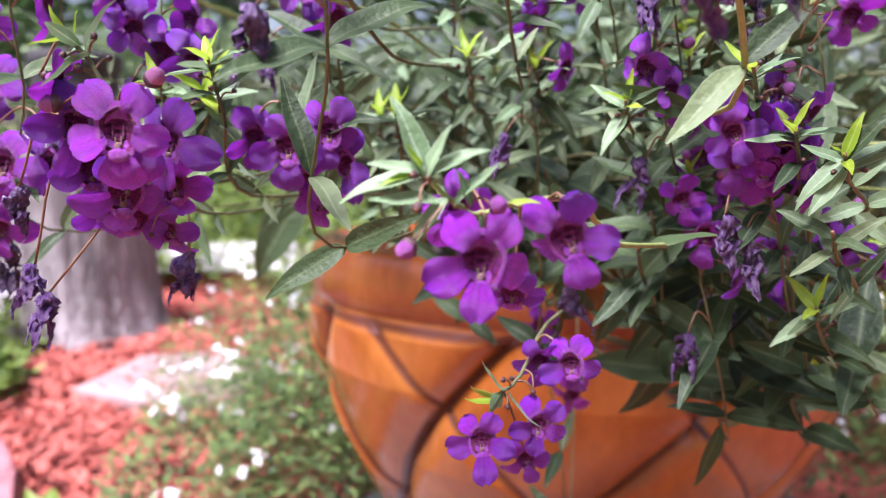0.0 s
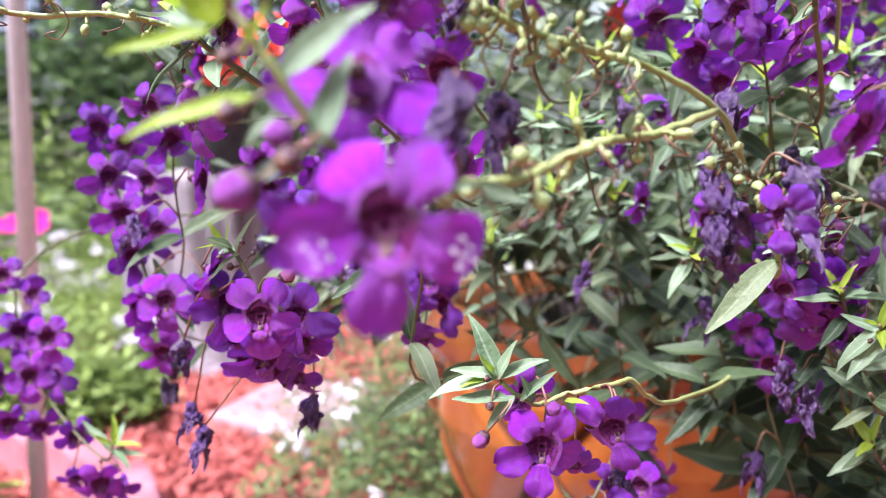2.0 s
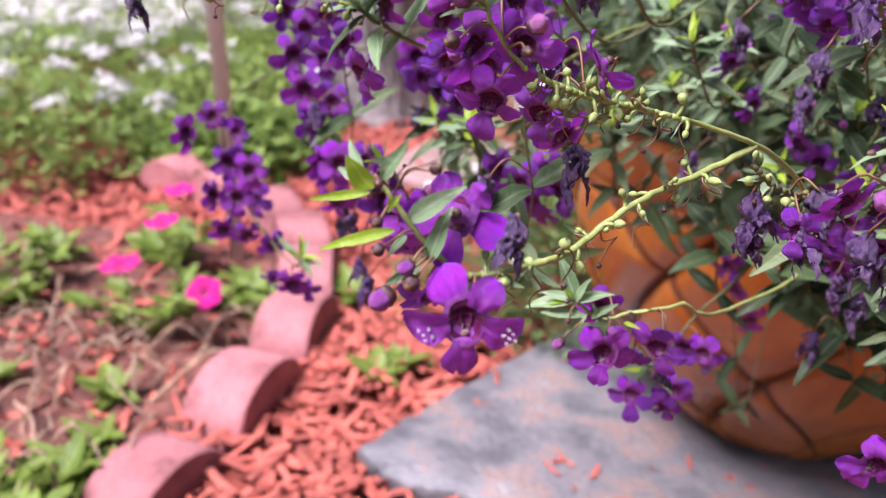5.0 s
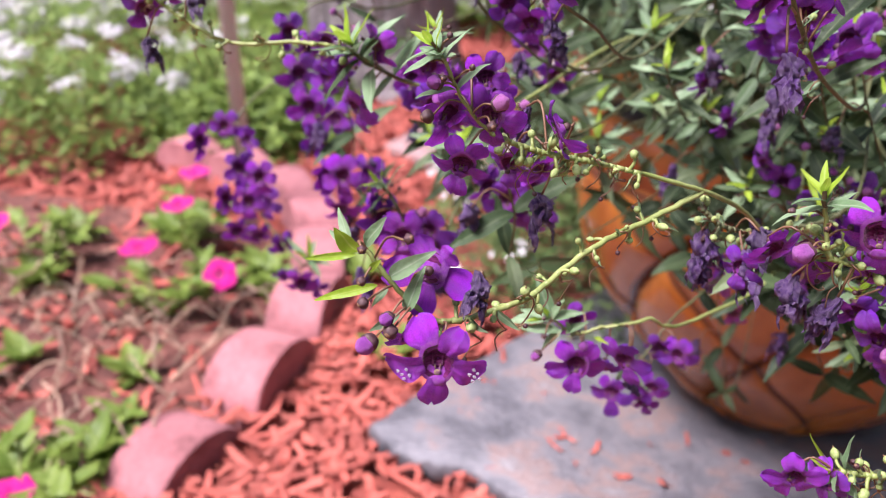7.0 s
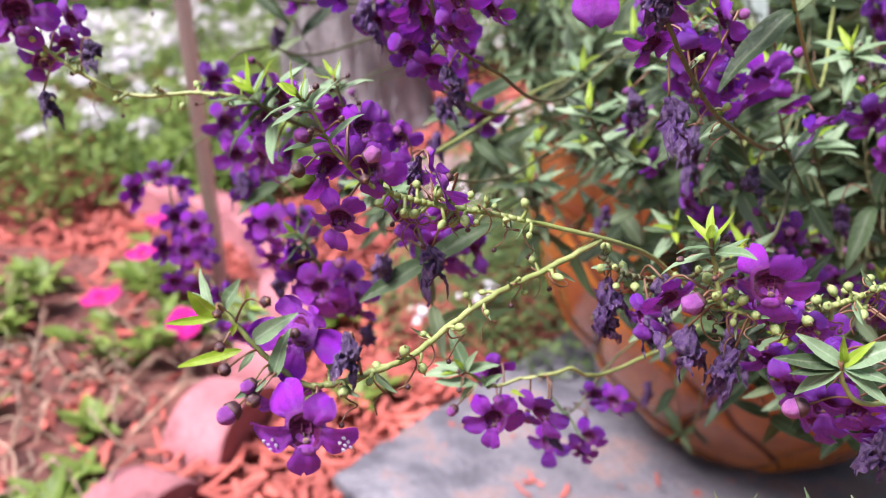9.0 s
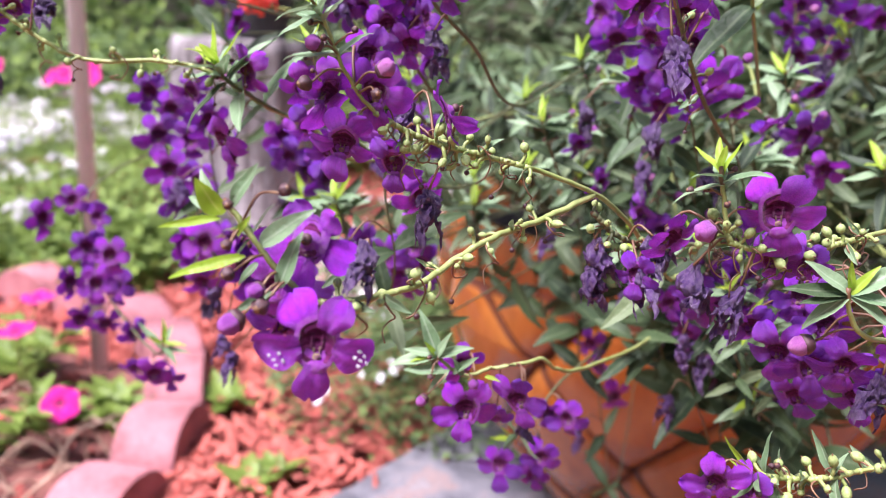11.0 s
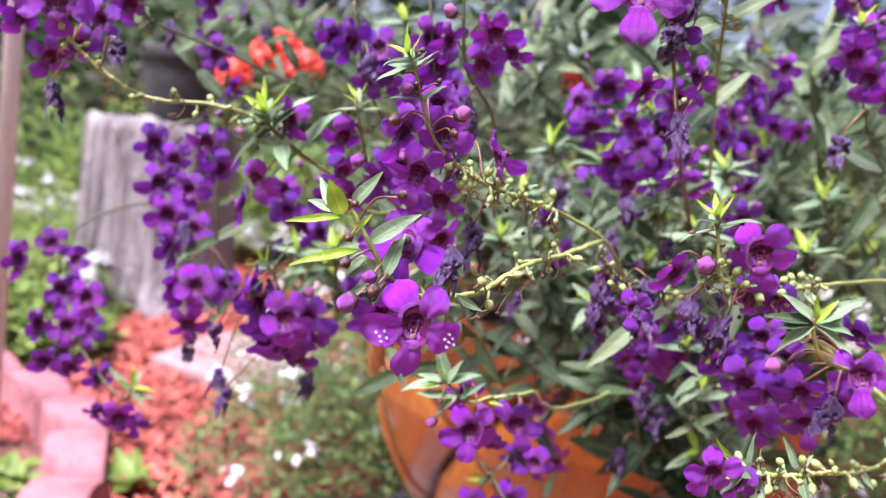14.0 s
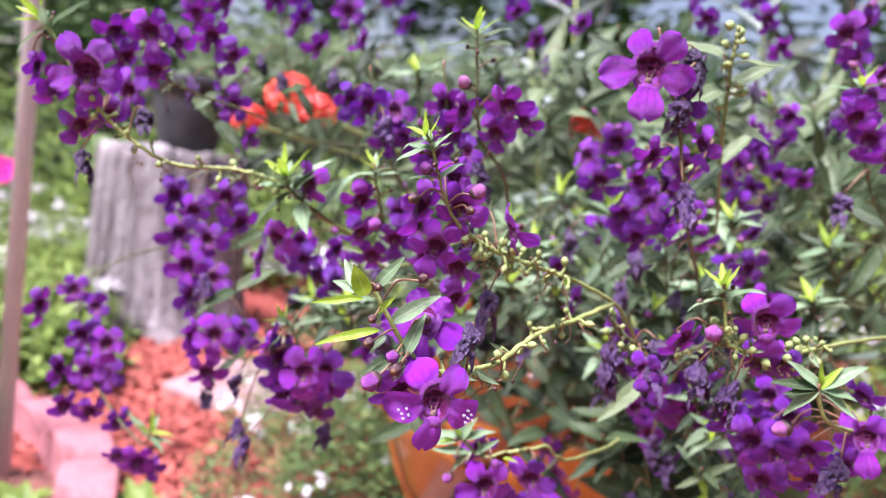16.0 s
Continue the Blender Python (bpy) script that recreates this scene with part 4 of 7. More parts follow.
for k, (x, y, r, h) in enumerate(((-1.0, 1.45, 0.22, 0.13), (-2.9, 1.6, 0.5, 0.3), (-0.1, 2.9, 0.6, 0.4), (0.9, 2.6, 0.7, 0.6), (-1.6, 3.3, 0.7, 0.4), (-2.3, 3.15, 0.6, 0.8), (-1.35, 3.0, 0.45, 0.62), (-0.75, 3.1, 0.4, 0.5))):
    mound("low_greenery", "loose light green garden foliage near the bed", "plant", 1900, 0, dome(x, y, r, r, h), None, 0.045 if k == 0 else 0.06, 0, 60 + k)

# tall dusty-leaved plants behind the pot
def dusty_plant(x, y, tops, seed):
    rng = random.Random(seed)
    root = thing("dusty_shrub", (x, y, 0), "tall shrub with long dusty grey-green leaves behind the pot", "shrub", "dusty shrubs behind the pot")
    for tx, ty, tz in tops:
        pth = smooth_path([(0, 0, -0.01), ((tx - x) * 0.4, (ty - y) * 0.4, tz * 0.55), (tx - x, ty - y, tz)], 8)
        v, f = tube(pth, (0.005, 0.002), 6)
        put("stem", mesh_of("stem", v, f, [STEM]), root, Matrix())
        for k in range(11):
            p = pth[len(pth) - 1 - k]
            a = 2.4 * k + rng.uniform(-0.4, 0.4)
            put("leaf", rng.choice(LEAVES["dusty"]), root, along(p, (math.cos(a), math.sin(a), rng.uniform(-0.35, 0.6) + (0.9 if k < 2 else 0)), size=rng.uniform(0.09, 0.15)))


dusty_plant(0.10, 1.10, [(0.00, 1.02, 0.72), (0.10, 1.06, 0.66), (0.06, 1.14, 0.82)], 1)
dusty_plant(0.36, 1.15, [(0.30, 1.08, 0.70), (0.42, 1.08, 0.64), (0.46, 1.16, 0.80), (0.36, 1.2, 0.84)], 2)
dusty_plant(0.68, 1.2, [(0.60, 1.1, 0.66), (0.72, 1.16, 0.78)], 3)
mound("lime_greenery", "bright yellow-green leafy plant beyond the pot", "plant", 1500, 0, dome(0.62, 1.55, 0.30, 0.2, 0.60), None, 0.05, 0, 91, LIME_COVER)

# petunias
PETUNIA = []
for v in range(2):
    verts, rows, cols = [], 6, 30
    for i in range(rows):
        u = i / (rows - 1)
        for k in range(cols):
            a = 2 * math.pi * k / cols
            r = (0.12 + 0.88 * u ** 0.8) * (1 - 0.10 * u * abs(math.cos(2.5 * a + v)) ** 3)
            verts.append((r * math.cos(a), r * math.sin(a), 0.45 * u ** 0.6 + 0.10 * u * math.sin(5 * a + v) - 0.25 * u * u))
    PETUNIA.append(mesh_of("bloom", verts, [(i * cols + k, i * cols + (k + 1) % cols, (i + 1) * cols + (k + 1) % cols, (i + 1) * cols + k) for i in range(rows - 1) for k in range(cols)] + [tuple(range(cols))], [PINK_PETAL]))


def petunia(x, y, blooms, spread, seed):
    rng = random.Random(seed)
    root = thing("petunia", (x, y, 0), "small petunia plant with hot pink blooms in red mulch", "flower", "petunias in the bed")
    for k in range(7):
        a = rng.uniform(0, 6.28)
        e = Vector((spread * math.cos(a), spread * math.sin(a), rng.uniform(0.03, 0.08)))
        pth = smooth_path([(0, 0, -0.01), e * 0.5 + Vector((0, 0, 0.03)), e], 5)
        v, f = tube(pth, (0.0022, 0.0012), 5)
        put("stem", mesh_of("stem", v, f, [STEM]), root, Matrix())
        for s in range(7):
            p = pth[min(len(pth) - 1, 2 + s)]
            b = rng.uniform(0, 6.28)
            put("leaf", rng.choice(LEAVES["weed"]), root, along(p, (math.cos(b), math.sin(b), 0.6), size=rng.uniform(0.026, 0.042)))
    for bx, by, bz, s, tilt in blooms:
        put("bloom", rng.choice(PETUNIA), root, Matrix.Translation((bx - x, by - y, bz)) @ Euler((radians(tilt), 0, rng.uniform(-0.5, 0.5))).to_matrix().to_4x4() @ Matrix.Rotation(rng.uniform(0, 6), 4, 'Z') @ Matrix.Diagonal((s * 0.9, s * 0.9, s * 0.7, 1)), "wide hot pink bloom")
        v, f = tube(smooth_path([(0, 0, 0), ((bx - x) * 0.6, (by - y) * 0.6, bz * 0.7), (bx - x, by - y, bz)], 5), (0.0018, 0.0014), 5)
        put("stem", mesh_of("stem", v, f, [STEM]), root, Matrix())


petunia(-0.665, 0.69, [(-0.700, 0.705, 0.098, 0.031, 4), (-0.569, 0.702, 0.082, 0.026, 48)], 0.09, 1)
petunia(-0.77, 0.88, [(-0.715, 0.815, 0.118, 0.028, 10), (-0.765, 0.925, 0.125, 0.028, 5)], 0.09, 2)
petunia(-0.53, 0.31, [(-0.50, 0.285, 0.075, 0.026, 15)], 0.09, 3)
petunia(-0.92, 0.72, [(-0.95, 0.70, 0.10, 0.024, 30)], 0.10, 4)
for k, (x, y) in enumerate(((-2.16, 2.46), (-1.80, 2.50))):
    petunia(x, y, [(x + dx, y + dy, 0.335 + dz, 0.045, 48) for dx, dy, dz in ((-0.06, -0.03, 0.0), (0.01, -0.06, 0.012), (0.08, -0.02, 0.004), (0.03, 0.05, 0.03))], 0.20, 10 + k)


def weed(x, y, seed, size, n=9):
    rng = random.Random(seed)
    root = thing("weed", (x, y, 0.004), "small broad-leaved green weed sprouting in red mulch", "plant", "weeds in the mulch")
    for k in range(n):
        a = 2.4 * k
        put("leaf", rng.choice(LEAVES["weed"]), root, along((0, 0, 0.006), (math.cos(a), math.sin(a), rng.uniform(0.2, 1.4)), size=size * rng.uniform(0.6, 1.1)))


weed(-0.305, 0.734, 1, 0.05)
weed(-0.33, 0.70, 4, 0.045, 7)
weed(-0.449, 0.888, 2, 0.065, 7)
weed(-0.565, 0.815, 21, 0.060, 24)
weed(-0.600, 0.850, 22, 0.055, 18)
weed(-0.535, 0.405, 3, 0.055, 40)
weed(-0.505, 0.43, 14, 0.045, 26)
weed(-0.59, 0.36, 8, 0.05, 26)
weed(-0.752, 0.529, 9, 0.05, 10)
weed(-0.90, 0.70, 10, 0.065, 16)
weed(-0.81, 0.915, 11, 0.07, 18)
weed(-0.66, 0.80, 12, 0.06, 14)
weed(-0.97, 0.855, 13, 0.07, 16)
weed(-0.60, 0.55, 5, 0.05, 8)
weed(-0.55, 0.47, 6, 0.05, 8)

# dry runners and twigs over the mulch
for k in range(140):
    rng = random.Random(300 + k)
    x, y = rng.uniform(-1.0, -0.50), rng.uniform(0.22, 0.80)
    a = rng.uniform(0, 6.28)
    pts = [(0, 0, -0.004)]
    for s in range(1, 5):
        a += rng.uniform(-0.7, 0.7) * (1 if k % 3 else 0.15)
        stride = 0.028 * (0.6 + 0.9 * (k % 5) / 5)
        pts.append((pts[-1][0] + stride * math.cos(a), pts[-1][1] + stride * math.sin(a), max(0.014, rng.uniform(0.015, 0.05) * (1 if s < 4 else 0.3))))
    v, f = tube(smooth_path(pts, 3), (0.0022 * rng.uniform(0.6, 1.4), 0.0011), 5)
    tw = new("dry_twig", mesh_of("dry_twig", v, f, [DRY]))
    tw.location = (x, y, 0.004)
    tagged(tw, "dry tan stem lying curled on red mulch", "twig", "dry stems on the mulch")

# loose chips singly on the slab and by it
for k in range(300):
    rng = random.Random(500 + k)
    on_slab = k < 9
    x, y = (rng.gauss(-0.01, 0.05), rng.gauss(0.59, 0.03)) if on_slab else (rng.uniform(-0.50, -0.18), rng.uniform(0.34, 0.85))
    if not on_slab and x > -0.24 and y > 0.5:
        continue
    c = new("wood_chip", rng.choice(CHIP_MESHES))
    c.matrix_basis = Matrix.Translation((x, y, 0.0285 if on_slab else 0.016 + 0.010 * wave(x * 9, y * 9, 0))) @ Euler((rng.uniform(-0.2, 0.2), rng.uniform(-0.2, 0.2), rng.uniform(0, 6.28))).to_matrix().to_4x4() @ Matrix.Scale(0.25 + 0.35 * rng.random() if on_slab else 1.2, 4)
    tagged(c, "small red dyed wood chip on the grey slab" if on_slab else "red dyed wood chip lying on the mulch", "wood chip", "loose wood chips")


# far trees and hedge, closing the garden all round
def far_tree(x, y, height, crown, seed, leaves=2600):
    rng = random.Random(seed)
    root = thing("garden_tree", (x, y, -0.03), "leafy dark green tree at the garden's far edge", "tree", "trees round the garden")
    v, f = tube(smooth_path([(0, 0, 0), (0.1, 0, height * 0.3), (0, 0.1, height * 0.75)], 5), (0.16, 0.05), 9)
    for k in range(6):
        a = 1.1 * k
        e = Vector((crown * 0.7 * math.cos(a), crown * 0.7 * math.sin(a), height * rng.uniform(0.55, 0.9)))
        tube(smooth_path([(0, 0, height * 0.3), e * 0.5 + Vector((0, 0, 0.2 * height)), e], 4), (0.06, 0.015), 6, v, f)
    put("trunk", mesh_of("trunk", v, f, [BARK]), root, Matrix())
    clumps = [(Vector((rng.gauss(0, 0.45) * crown, rng.gauss(0, 0.45) * crown, height * rng.uniform(0.30, 1.0))), crown * rng.uniform(0.25, 0.5)) for _ in range(16)]

    def spot(r):
        c, s = r.choice(clumps)
        return c + Vector((r.gauss(0, 0.5), r.gauss(0, 0.5), r.gauss(0, 0.42))) * s
    v, f = [], []
    leaf_cloud(leaves, spot, 0.30, seed, v, f, 0.5, 0.2)
    tagged(put("crown", mesh_of("crown", v, f, [SHRUB], False), root, Matrix()), kind="stuff")


for k, (x, y, h, c) in enumerate(((-4.6, 7.5, 4.2, 1.8), (-2.4, 9.0, 5.0, 2.2), (0.4, 10.5, 4.5, 2.0), (3.4, 9.5, 5.2, 2.4), (-7.5, 6.0, 4.5, 2.2), (6.5, 7.5, 5.0, 2.2),
                                  (-8.0, 1.0, 4.5, 2.2), (8.0, 2.0, 4.5, 2.2), (-6.0, -5.0, 5.0, 2.4), (0.5, -8.0, 5.0, 2.4), (6.0, -5.0, 5.0, 2.4))):
    far_tree(x, y, h, c, 200 + k)


def hedge(x0, x1, y, high, seed, mat, n=7000):
    def spot(r):
        x = r.uniform(x0, x1)
        return x, y + r.gauss(0, 0.35), r.uniform(0, high) * (1 + 0.25 * wave(x * 0.9, 0, seed))
    v, f = [], []
    leaf_cloud(n, spot, 0.16, seed, v, f, 0.5, 0.3)
    tagged(new("hedge", mesh_of("hedge", v, f, [mat], False)), "loose dark green hedge behind the flower beds" if mat == SHRUB else "loose pale green hedge behind the flower beds", "hedge", kind="stuff")


hedge(-9, -2.6, 5.2, 1.5, 5, SHRUB)
hedge(-2.8, 1.2, 5.8, 1.3, 6, HEDGE)
hedge(1.0, 8.0, 6.2, 1.1, 7, HEDGE)


# ---- angelonia shoots reaching out of the pot ----
SPECK = petal_material("white speck", (0.6, 0.55, 0.65), (0.75, 0.7, 0.75), (0.5, 0.4, 0.6))


def reach(points, entry=0.0, lift=0.02):
    """Leads a shoot from the soil in the pot to its first point."""
    p = Vector(points[0])
    foot = SOIL_TOP + Vector((0.12 * math.sin(entry), 0.11 * math.cos(entry), -0.01))
    a, b = foot.lerp(p, 0.30), foot.lerp(p, 0.70)
    top = max(p.z, foot.z + 0.03)
    a.z = foot.z + 0.75 * (top - foot.z) + lift
    b.z = foot.z + 0.97 * (top - foot.z) + 0.6 * lift
    return [foot, a, b] + [Vector(q) for q in points]


LONG = "trailing angelonia shoot with purple flowers and green seed pods"
FULL = "angelonia shoot crowded with purple flowers and withered ones"

b = Plant(reach([(0.0741, 0.2100, 0.4471), (0.0519, 0.1550, 0.4790), (0.0420, 0.1350, 0.4897), (0.0281, 0.1240, 0.4966), (0.0144, 0.1190, 0.5002), (0.0057, 0.1140, 0.5025), (-0.0026, 0.1080, 0.5058), (-0.0115, 0.1000, 0.5120), (-0.0163, 0.0930, 0.5210), (-0.0202, 0.0890, 0.5323), (-0.0227, 0.0860, 0.5375)], 3.4), LONG, (0.0017, 0.0006), 1)
b.flower((-0.0165, 0.0920, 0.5050), 0.0092, 8, 10, 4, "purple")
b.flower((-0.0110, 0.0990, 0.5169), 0.0088, -20, 0, -10, "purple")
b.flower((-0.0228, 0.1000, 0.5162), 0.0085, 25, 10, 10, "purple")
b.flower((0.0047, 0.1060, 0.5120), 0.0088, -62, 10, -8, "purple")
b.flower((-0.0115, 0.1200, 0.4966), 0.0085, 0, 25, 0, "violet")
b.flower((-0.0144, 0.1040, 0.5252), 0.008, 10, 0, 0, "purple")
b.withered((0.0003, 0.1120, 0.4915), 0.0075)
b.withered((-0.0084, 0.1250, 0.5127), 0.006)
b.bud((-0.0080, 0.0920, 0.5213), 0.0042, False)
b.bud((-0.0206, 0.0880, 0.5266), 0.0036, False)
b.bud((-0.0229, 0.0880, 0.5187), 0.004, True)
b.bud((-0.0084, 0.0900, 0.5167), 0.003, True)
b.rosette(0.0105, 9)
b.pods(0.48, 0.76, 24)
b.leafy(0.84, 0.95, 2, 0.010, "pale")
b.leafy(0.02, 0.28, 5, 0.03)
a = Plant([(0.0420, 0.1350, 0.4894), (0.0324, 0.1250, 0.4854), (0.0271, 0.1190, 0.4837), (0.0184, 0.1060, 0.4820), (0.0119, 0.0940, 0.4792), (0.0060, 0.0820, 0.4759), (-0.0015, 0.0720, 0.4750), (-0.0091, 0.0640, 0.4751), (-0.0139, 0.0610, 0.4770), (-0.0190, 0.0590, 0.4824), (-0.0224, 0.0570, 0.4877), (-0.0261, 0.0560, 0.4935), (-0.0284, 0.0550, 0.4972)], LONG, (0.0017, 0.0009), 2)
front_flower = a.flower((-0.0084, 0.0525, 0.4706), 0.0118, 6, 8, 2, "purple")
a.flower((-0.0143, 0.0650, 0.4881), 0.0102, 172, -12, 2, "purple")
a.flower((-0.0191, 0.0640, 0.4695), 0.0085, 30, 15, 30, "violet")
# small irregular white specks on the side petals
for x, z in ((-0.62, -0.20), (-0.70, -0.32), (-0.55, -0.34), (-0.78, -0.24), (-0.66, -0.42), (0.72, -0.14), (0.80, -0.22), (0.74, -0.30), (0.84, -0.34), (0.70, -0.40), (0.64, -0.26)):
    flake = random.Random(int(1000 * (x + 2)))
    ring = [(0.034 * flake.uniform(0.5, 1.25) * math.cos(a * 0.7854), 0.034 * flake.uniform(0.5, 1.25) * math.sin(a * 0.7854)) for a in range(8)]
    verts = [(u, -0.012, v) for u, v in ring] + [(u * 1.15, 0.02, v * 1.15) for u, v in ring]
    speck = mesh_of("speck", verts, [tuple(range(8)), tuple(range(8, 16))[::-1]] + [(k, 8 + k, 8 + (k + 1) % 8, (k + 1) % 8) for k in range(8)], [SPECK], False)
    put("speck", speck, front_flower, Matrix.Translation((x, -0.03, z)) @ Euler((0, 9 * x, 0)).to_matrix().to_4x4(), "irregular white speck")
a.withered((-0.0027, 0.0660, 0.4888), 0.006)
a.bud((-0.0233, 0.0510, 0.4752), 0.0045, False)
a.bud((-0.0260, 0.0530, 0.4833), 0.0032, True)
a.bud((-0.0201, 0.0530, 0.4807), 0.0032, False)
a.bud((-0.0262, 0.0520, 0.4894), 0.0026, True)
a.bud((-0.0162, 0.0540, 0.4997), 0.0028, True)
a.bud((-0.0262, 0.0520, 0.4970), 0.0024, True)
a.bud((-0.0190, 0.0520, 0.4779), 0.004, True)
a.pods(0.10, 0.60, 19)
a.leaf((-0.0295, 0.0560, 0.4938), (-0.0025, -0.0060, 0.0078), 0.0101, "lime_wide", (0, -0.9, 0.4))
a.leaf((-0.0321, 0.0580, 0.4945), (-0.0048, 0.0020, 0.0079), 0.0094, "pale", (0, -0.9, 0.4))
a.leaf((-0.0276, 0.0560, 0.4957), (0.0068, -0.0040, 0.0095), 0.0123, "pale", (0, -0.9, 0.4))
a.leaf((-0.0301, 0.0560, 0.4931), (-0.0119, -0.0040, -0.0012), 0.0126, "slim", (0, -0.9, 0.4))
a.leaf((-0.0314, 0.0580, 0.4942), (-0.0076, 0.0000, 0.0028), 0.0080, "pale", (0, -0.9, 0.4))
a.leaf((-0.0253, 0.0570, 0.4854), (-0.0129, -0.0080, -0.0021), 0.0153, "slim", (0, -0.9, 0.4))
a.leaf((-0.0223, 0.0580, 0.4877), (0.0091, -0.0040, 0.0086), 0.0132, "pale", (0, -0.9, 0.4))
a.leaf((-0.0261, 0.0550, 0.4900), (0.0043, -0.0040, 0.0052), 0.0078, "lime", (0, -0.9, 0.4))
a.leaf((-0.0183, 0.0580, 0.4792), (0.0032, -0.0020, 0.0110), 0.0117, "pale", (0, -0.9, 0.4))
a.leaf((-0.0197, 0.0570, 0.4785), (-0.0059, -0.0050, -0.0027), 0.0082, "pale", (0, -0.9, 0.4))
a.leaf((-0.0239, 0.0600, 0.4834), (-0.0028, -0.0040, -0.0029), 0.0057, "pale", (0, -0.9, 0.4))
c = Plant(reach([(0.0723, 0.2600, 0.4064), (0.0444, 0.2000, 0.4119), (0.0348, 0.1800, 0.4182), (0.0295, 0.1720, 0.4244), (0.0227, 0.1660, 0.4243), (0.0131, 0.1620, 0.4231), (0.0063, 0.1580, 0.4213), (0.0018, 0.1550, 0.4240), (-0.0015, 0.1540, 0.4266), (-0.0036, 0.1530, 0.4287)], 3.0, -0.02), LONG, (0.0015, 0.0009), 3)
c.flower((0.0072, 0.1500, 0.4132), 0.0118, -2, 12, 0, "purple")
c.flower((0.0236, 0.1520, 0.4175), 0.0105, -30, 25, -30, "violet")
c.flower((0.0025, 0.1660, 0.4217), 0.0085, 20, 0, 10, "purple")
c.flower((0.0145, 0.1660, 0.4044), 0.008, 0, 40, 20, "violet")
c.withered((0.0243, 0.1580, 0.4073), 0.005)
c.bud((0.0089, 0.1480, 0.4234), 0.0034, False)
c.bud((-0.0057, 0.1490, 0.4167), 0.0036, False)
c.bud((-0.0047, 0.1500, 0.4234), 0.0024, True)
c.bud((-0.0055, 0.1520, 0.4287), 0.002, True)
c.leaf((-0.0034, 0.1530, 0.4284), (-0.0033, -0.003, 0.012), 0.016, "pale", (0, -0.6, 0.8))
c.leaf((-0.0034, 0.1530, 0.4284), (0.0023, -0.003, 0.0075), 0.011, "pale", (0, -0.6, 0.8))
c.leaf((-0.0036, 0.1530, 0.4287), (-0.0026, -0.003, 0.0051), 0.008, "lime", (0, -0.6, 0.8))
c.leaf((-0.0036, 0.1530, 0.4290), (-0.0085, -0.003, 0.0033), 0.011, "pale", (0, -0.6, 0.8))
c.leaf((-0.0036, 0.1530, 0.4287), (-0.0127, -0.003, -0.0003), 0.016, "pale", (0, -0.6, 0.8))
c.leaf((-0.0042, 0.1530, 0.4292), (-0.0056, -0.003, 0.0001), 0.008, "lime", (0, -0.6, 0.8))
c.leaf((-0.0031, 0.1530, 0.4287), (0.0067, -0.003, 0.0058), 0.012, "pale", (0, -0.6, 0.8))
c.leaf((-0.0004, 0.1530, 0.4240), (-0.0099, -0.003, 0.0009), 0.014, "pale", (0, -0.6, 0.8))
c.leaf((0.0018, 0.1530, 0.4235), (0.0071, -0.003, 0.0074), 0.012, "pale", (0, -0.6, 0.8))
c.leaf((0.0007, 0.1530, 0.4246), (-0.0067, -0.003, -0.0059), 0.011, "pale", (0, -0.6, 0.8))
c.leaf((0.0124, 0.1530, 0.4237), (0.0034, -0.003, 0.0016), 0.006, "lime", (0, -0.6, 0.8))
c.leaf((0.0050, 0.1530, 0.4230), (-0.0011, -0.003, 0.0053), 0.008, "pale", (0, -0.6, 0.8))
d = Plant(reach([(0.0485, 0.3000, 0.3797), (0.0324, 0.2550, 0.3791), (0.0236, 0.2350, 0.3692), (0.0151, 0.2300, 0.3636)], 3.2, -0.03), FULL, (0.0014, 0.0008), 4)
d.flower((0.0119, 0.2250, 0.3527), 0.0102, 0, 10, 0, "violet")
d.flower((0.0292, 0.2300, 0.3556), 0.0095, -10, 10, 10, "violet")
d.flower((0.0385, 0.2350, 0.3728), 0.01, -20, 10, 0, "violet")
d.flower((0.0299, 0.2400, 0.3724), 0.009, 20, 20, 0, "violet")
d.flower((0.0259, 0.2350, 0.3438), 0.008, 0, 30, 0, "violet")
d.rosette(0.013, 7)
k = Plant(reach([(-0.0759, 0.3000, 0.4259), (-0.0678, 0.2150, 0.4254), (-0.0736, 0.1950, 0.4305), (-0.0767, 0.1880, 0.4444), (-0.0803, 0.1860, 0.4530), (-0.0848, 0.1850, 0.4590)], 3.9, 0.02), FULL, (0.0015, 0.0009), 5)
k.flower((-0.0723, 0.1800, 0.4381), 0.0124, 0, 8, 0, "purple")
k.flower((-0.0759, 0.1920, 0.4238), 0.0119, 10, 30, 0, "violet")
k.flower((-0.0870, 0.1920, 0.4401), 0.0113, 40, 10, 10, "violet")
k.flower((-0.0668, 0.1950, 0.4360), 0.0113, -30, 10, 0, "violet")
k.flower((-0.0866, 0.2000, 0.4291), 0.0107, 30, 20, 0, "violet")
k.flower((-0.0689, 0.2050, 0.4253), 0.0102, -25, 20, 0, "violet")
k.flower((-0.0899, 0.1900, 0.4496), 0.0090, 60, 0, 0, "purple")
k.flower((-0.0783, 0.2050, 0.4166), 0.0096, 0, 40, 0, "violet")
k.flower((-0.0721, 0.2100, 0.4136), 0.0096, -20, 30, 0, "violet")
k.flower((-0.0882, 0.2100, 0.4192), 0.0096, 20, 30, 0, "violet")
k.bud((-0.0662, 0.1830, 0.4484), 0.0042)
k.bud((-0.0873, 0.1870, 0.4442), 0.0042)
k.bud((-0.0816, 0.1840, 0.4514), 0.0025, True)
k.rosette(0.013, 7)
k.withered((-0.1067, 0.2100, 0.4042), 0.007)
k.withered((-0.1032, 0.2100, 0.3968), 0.007)
k.withered((-0.1100, 0.2100, 0.4246), 0.007)
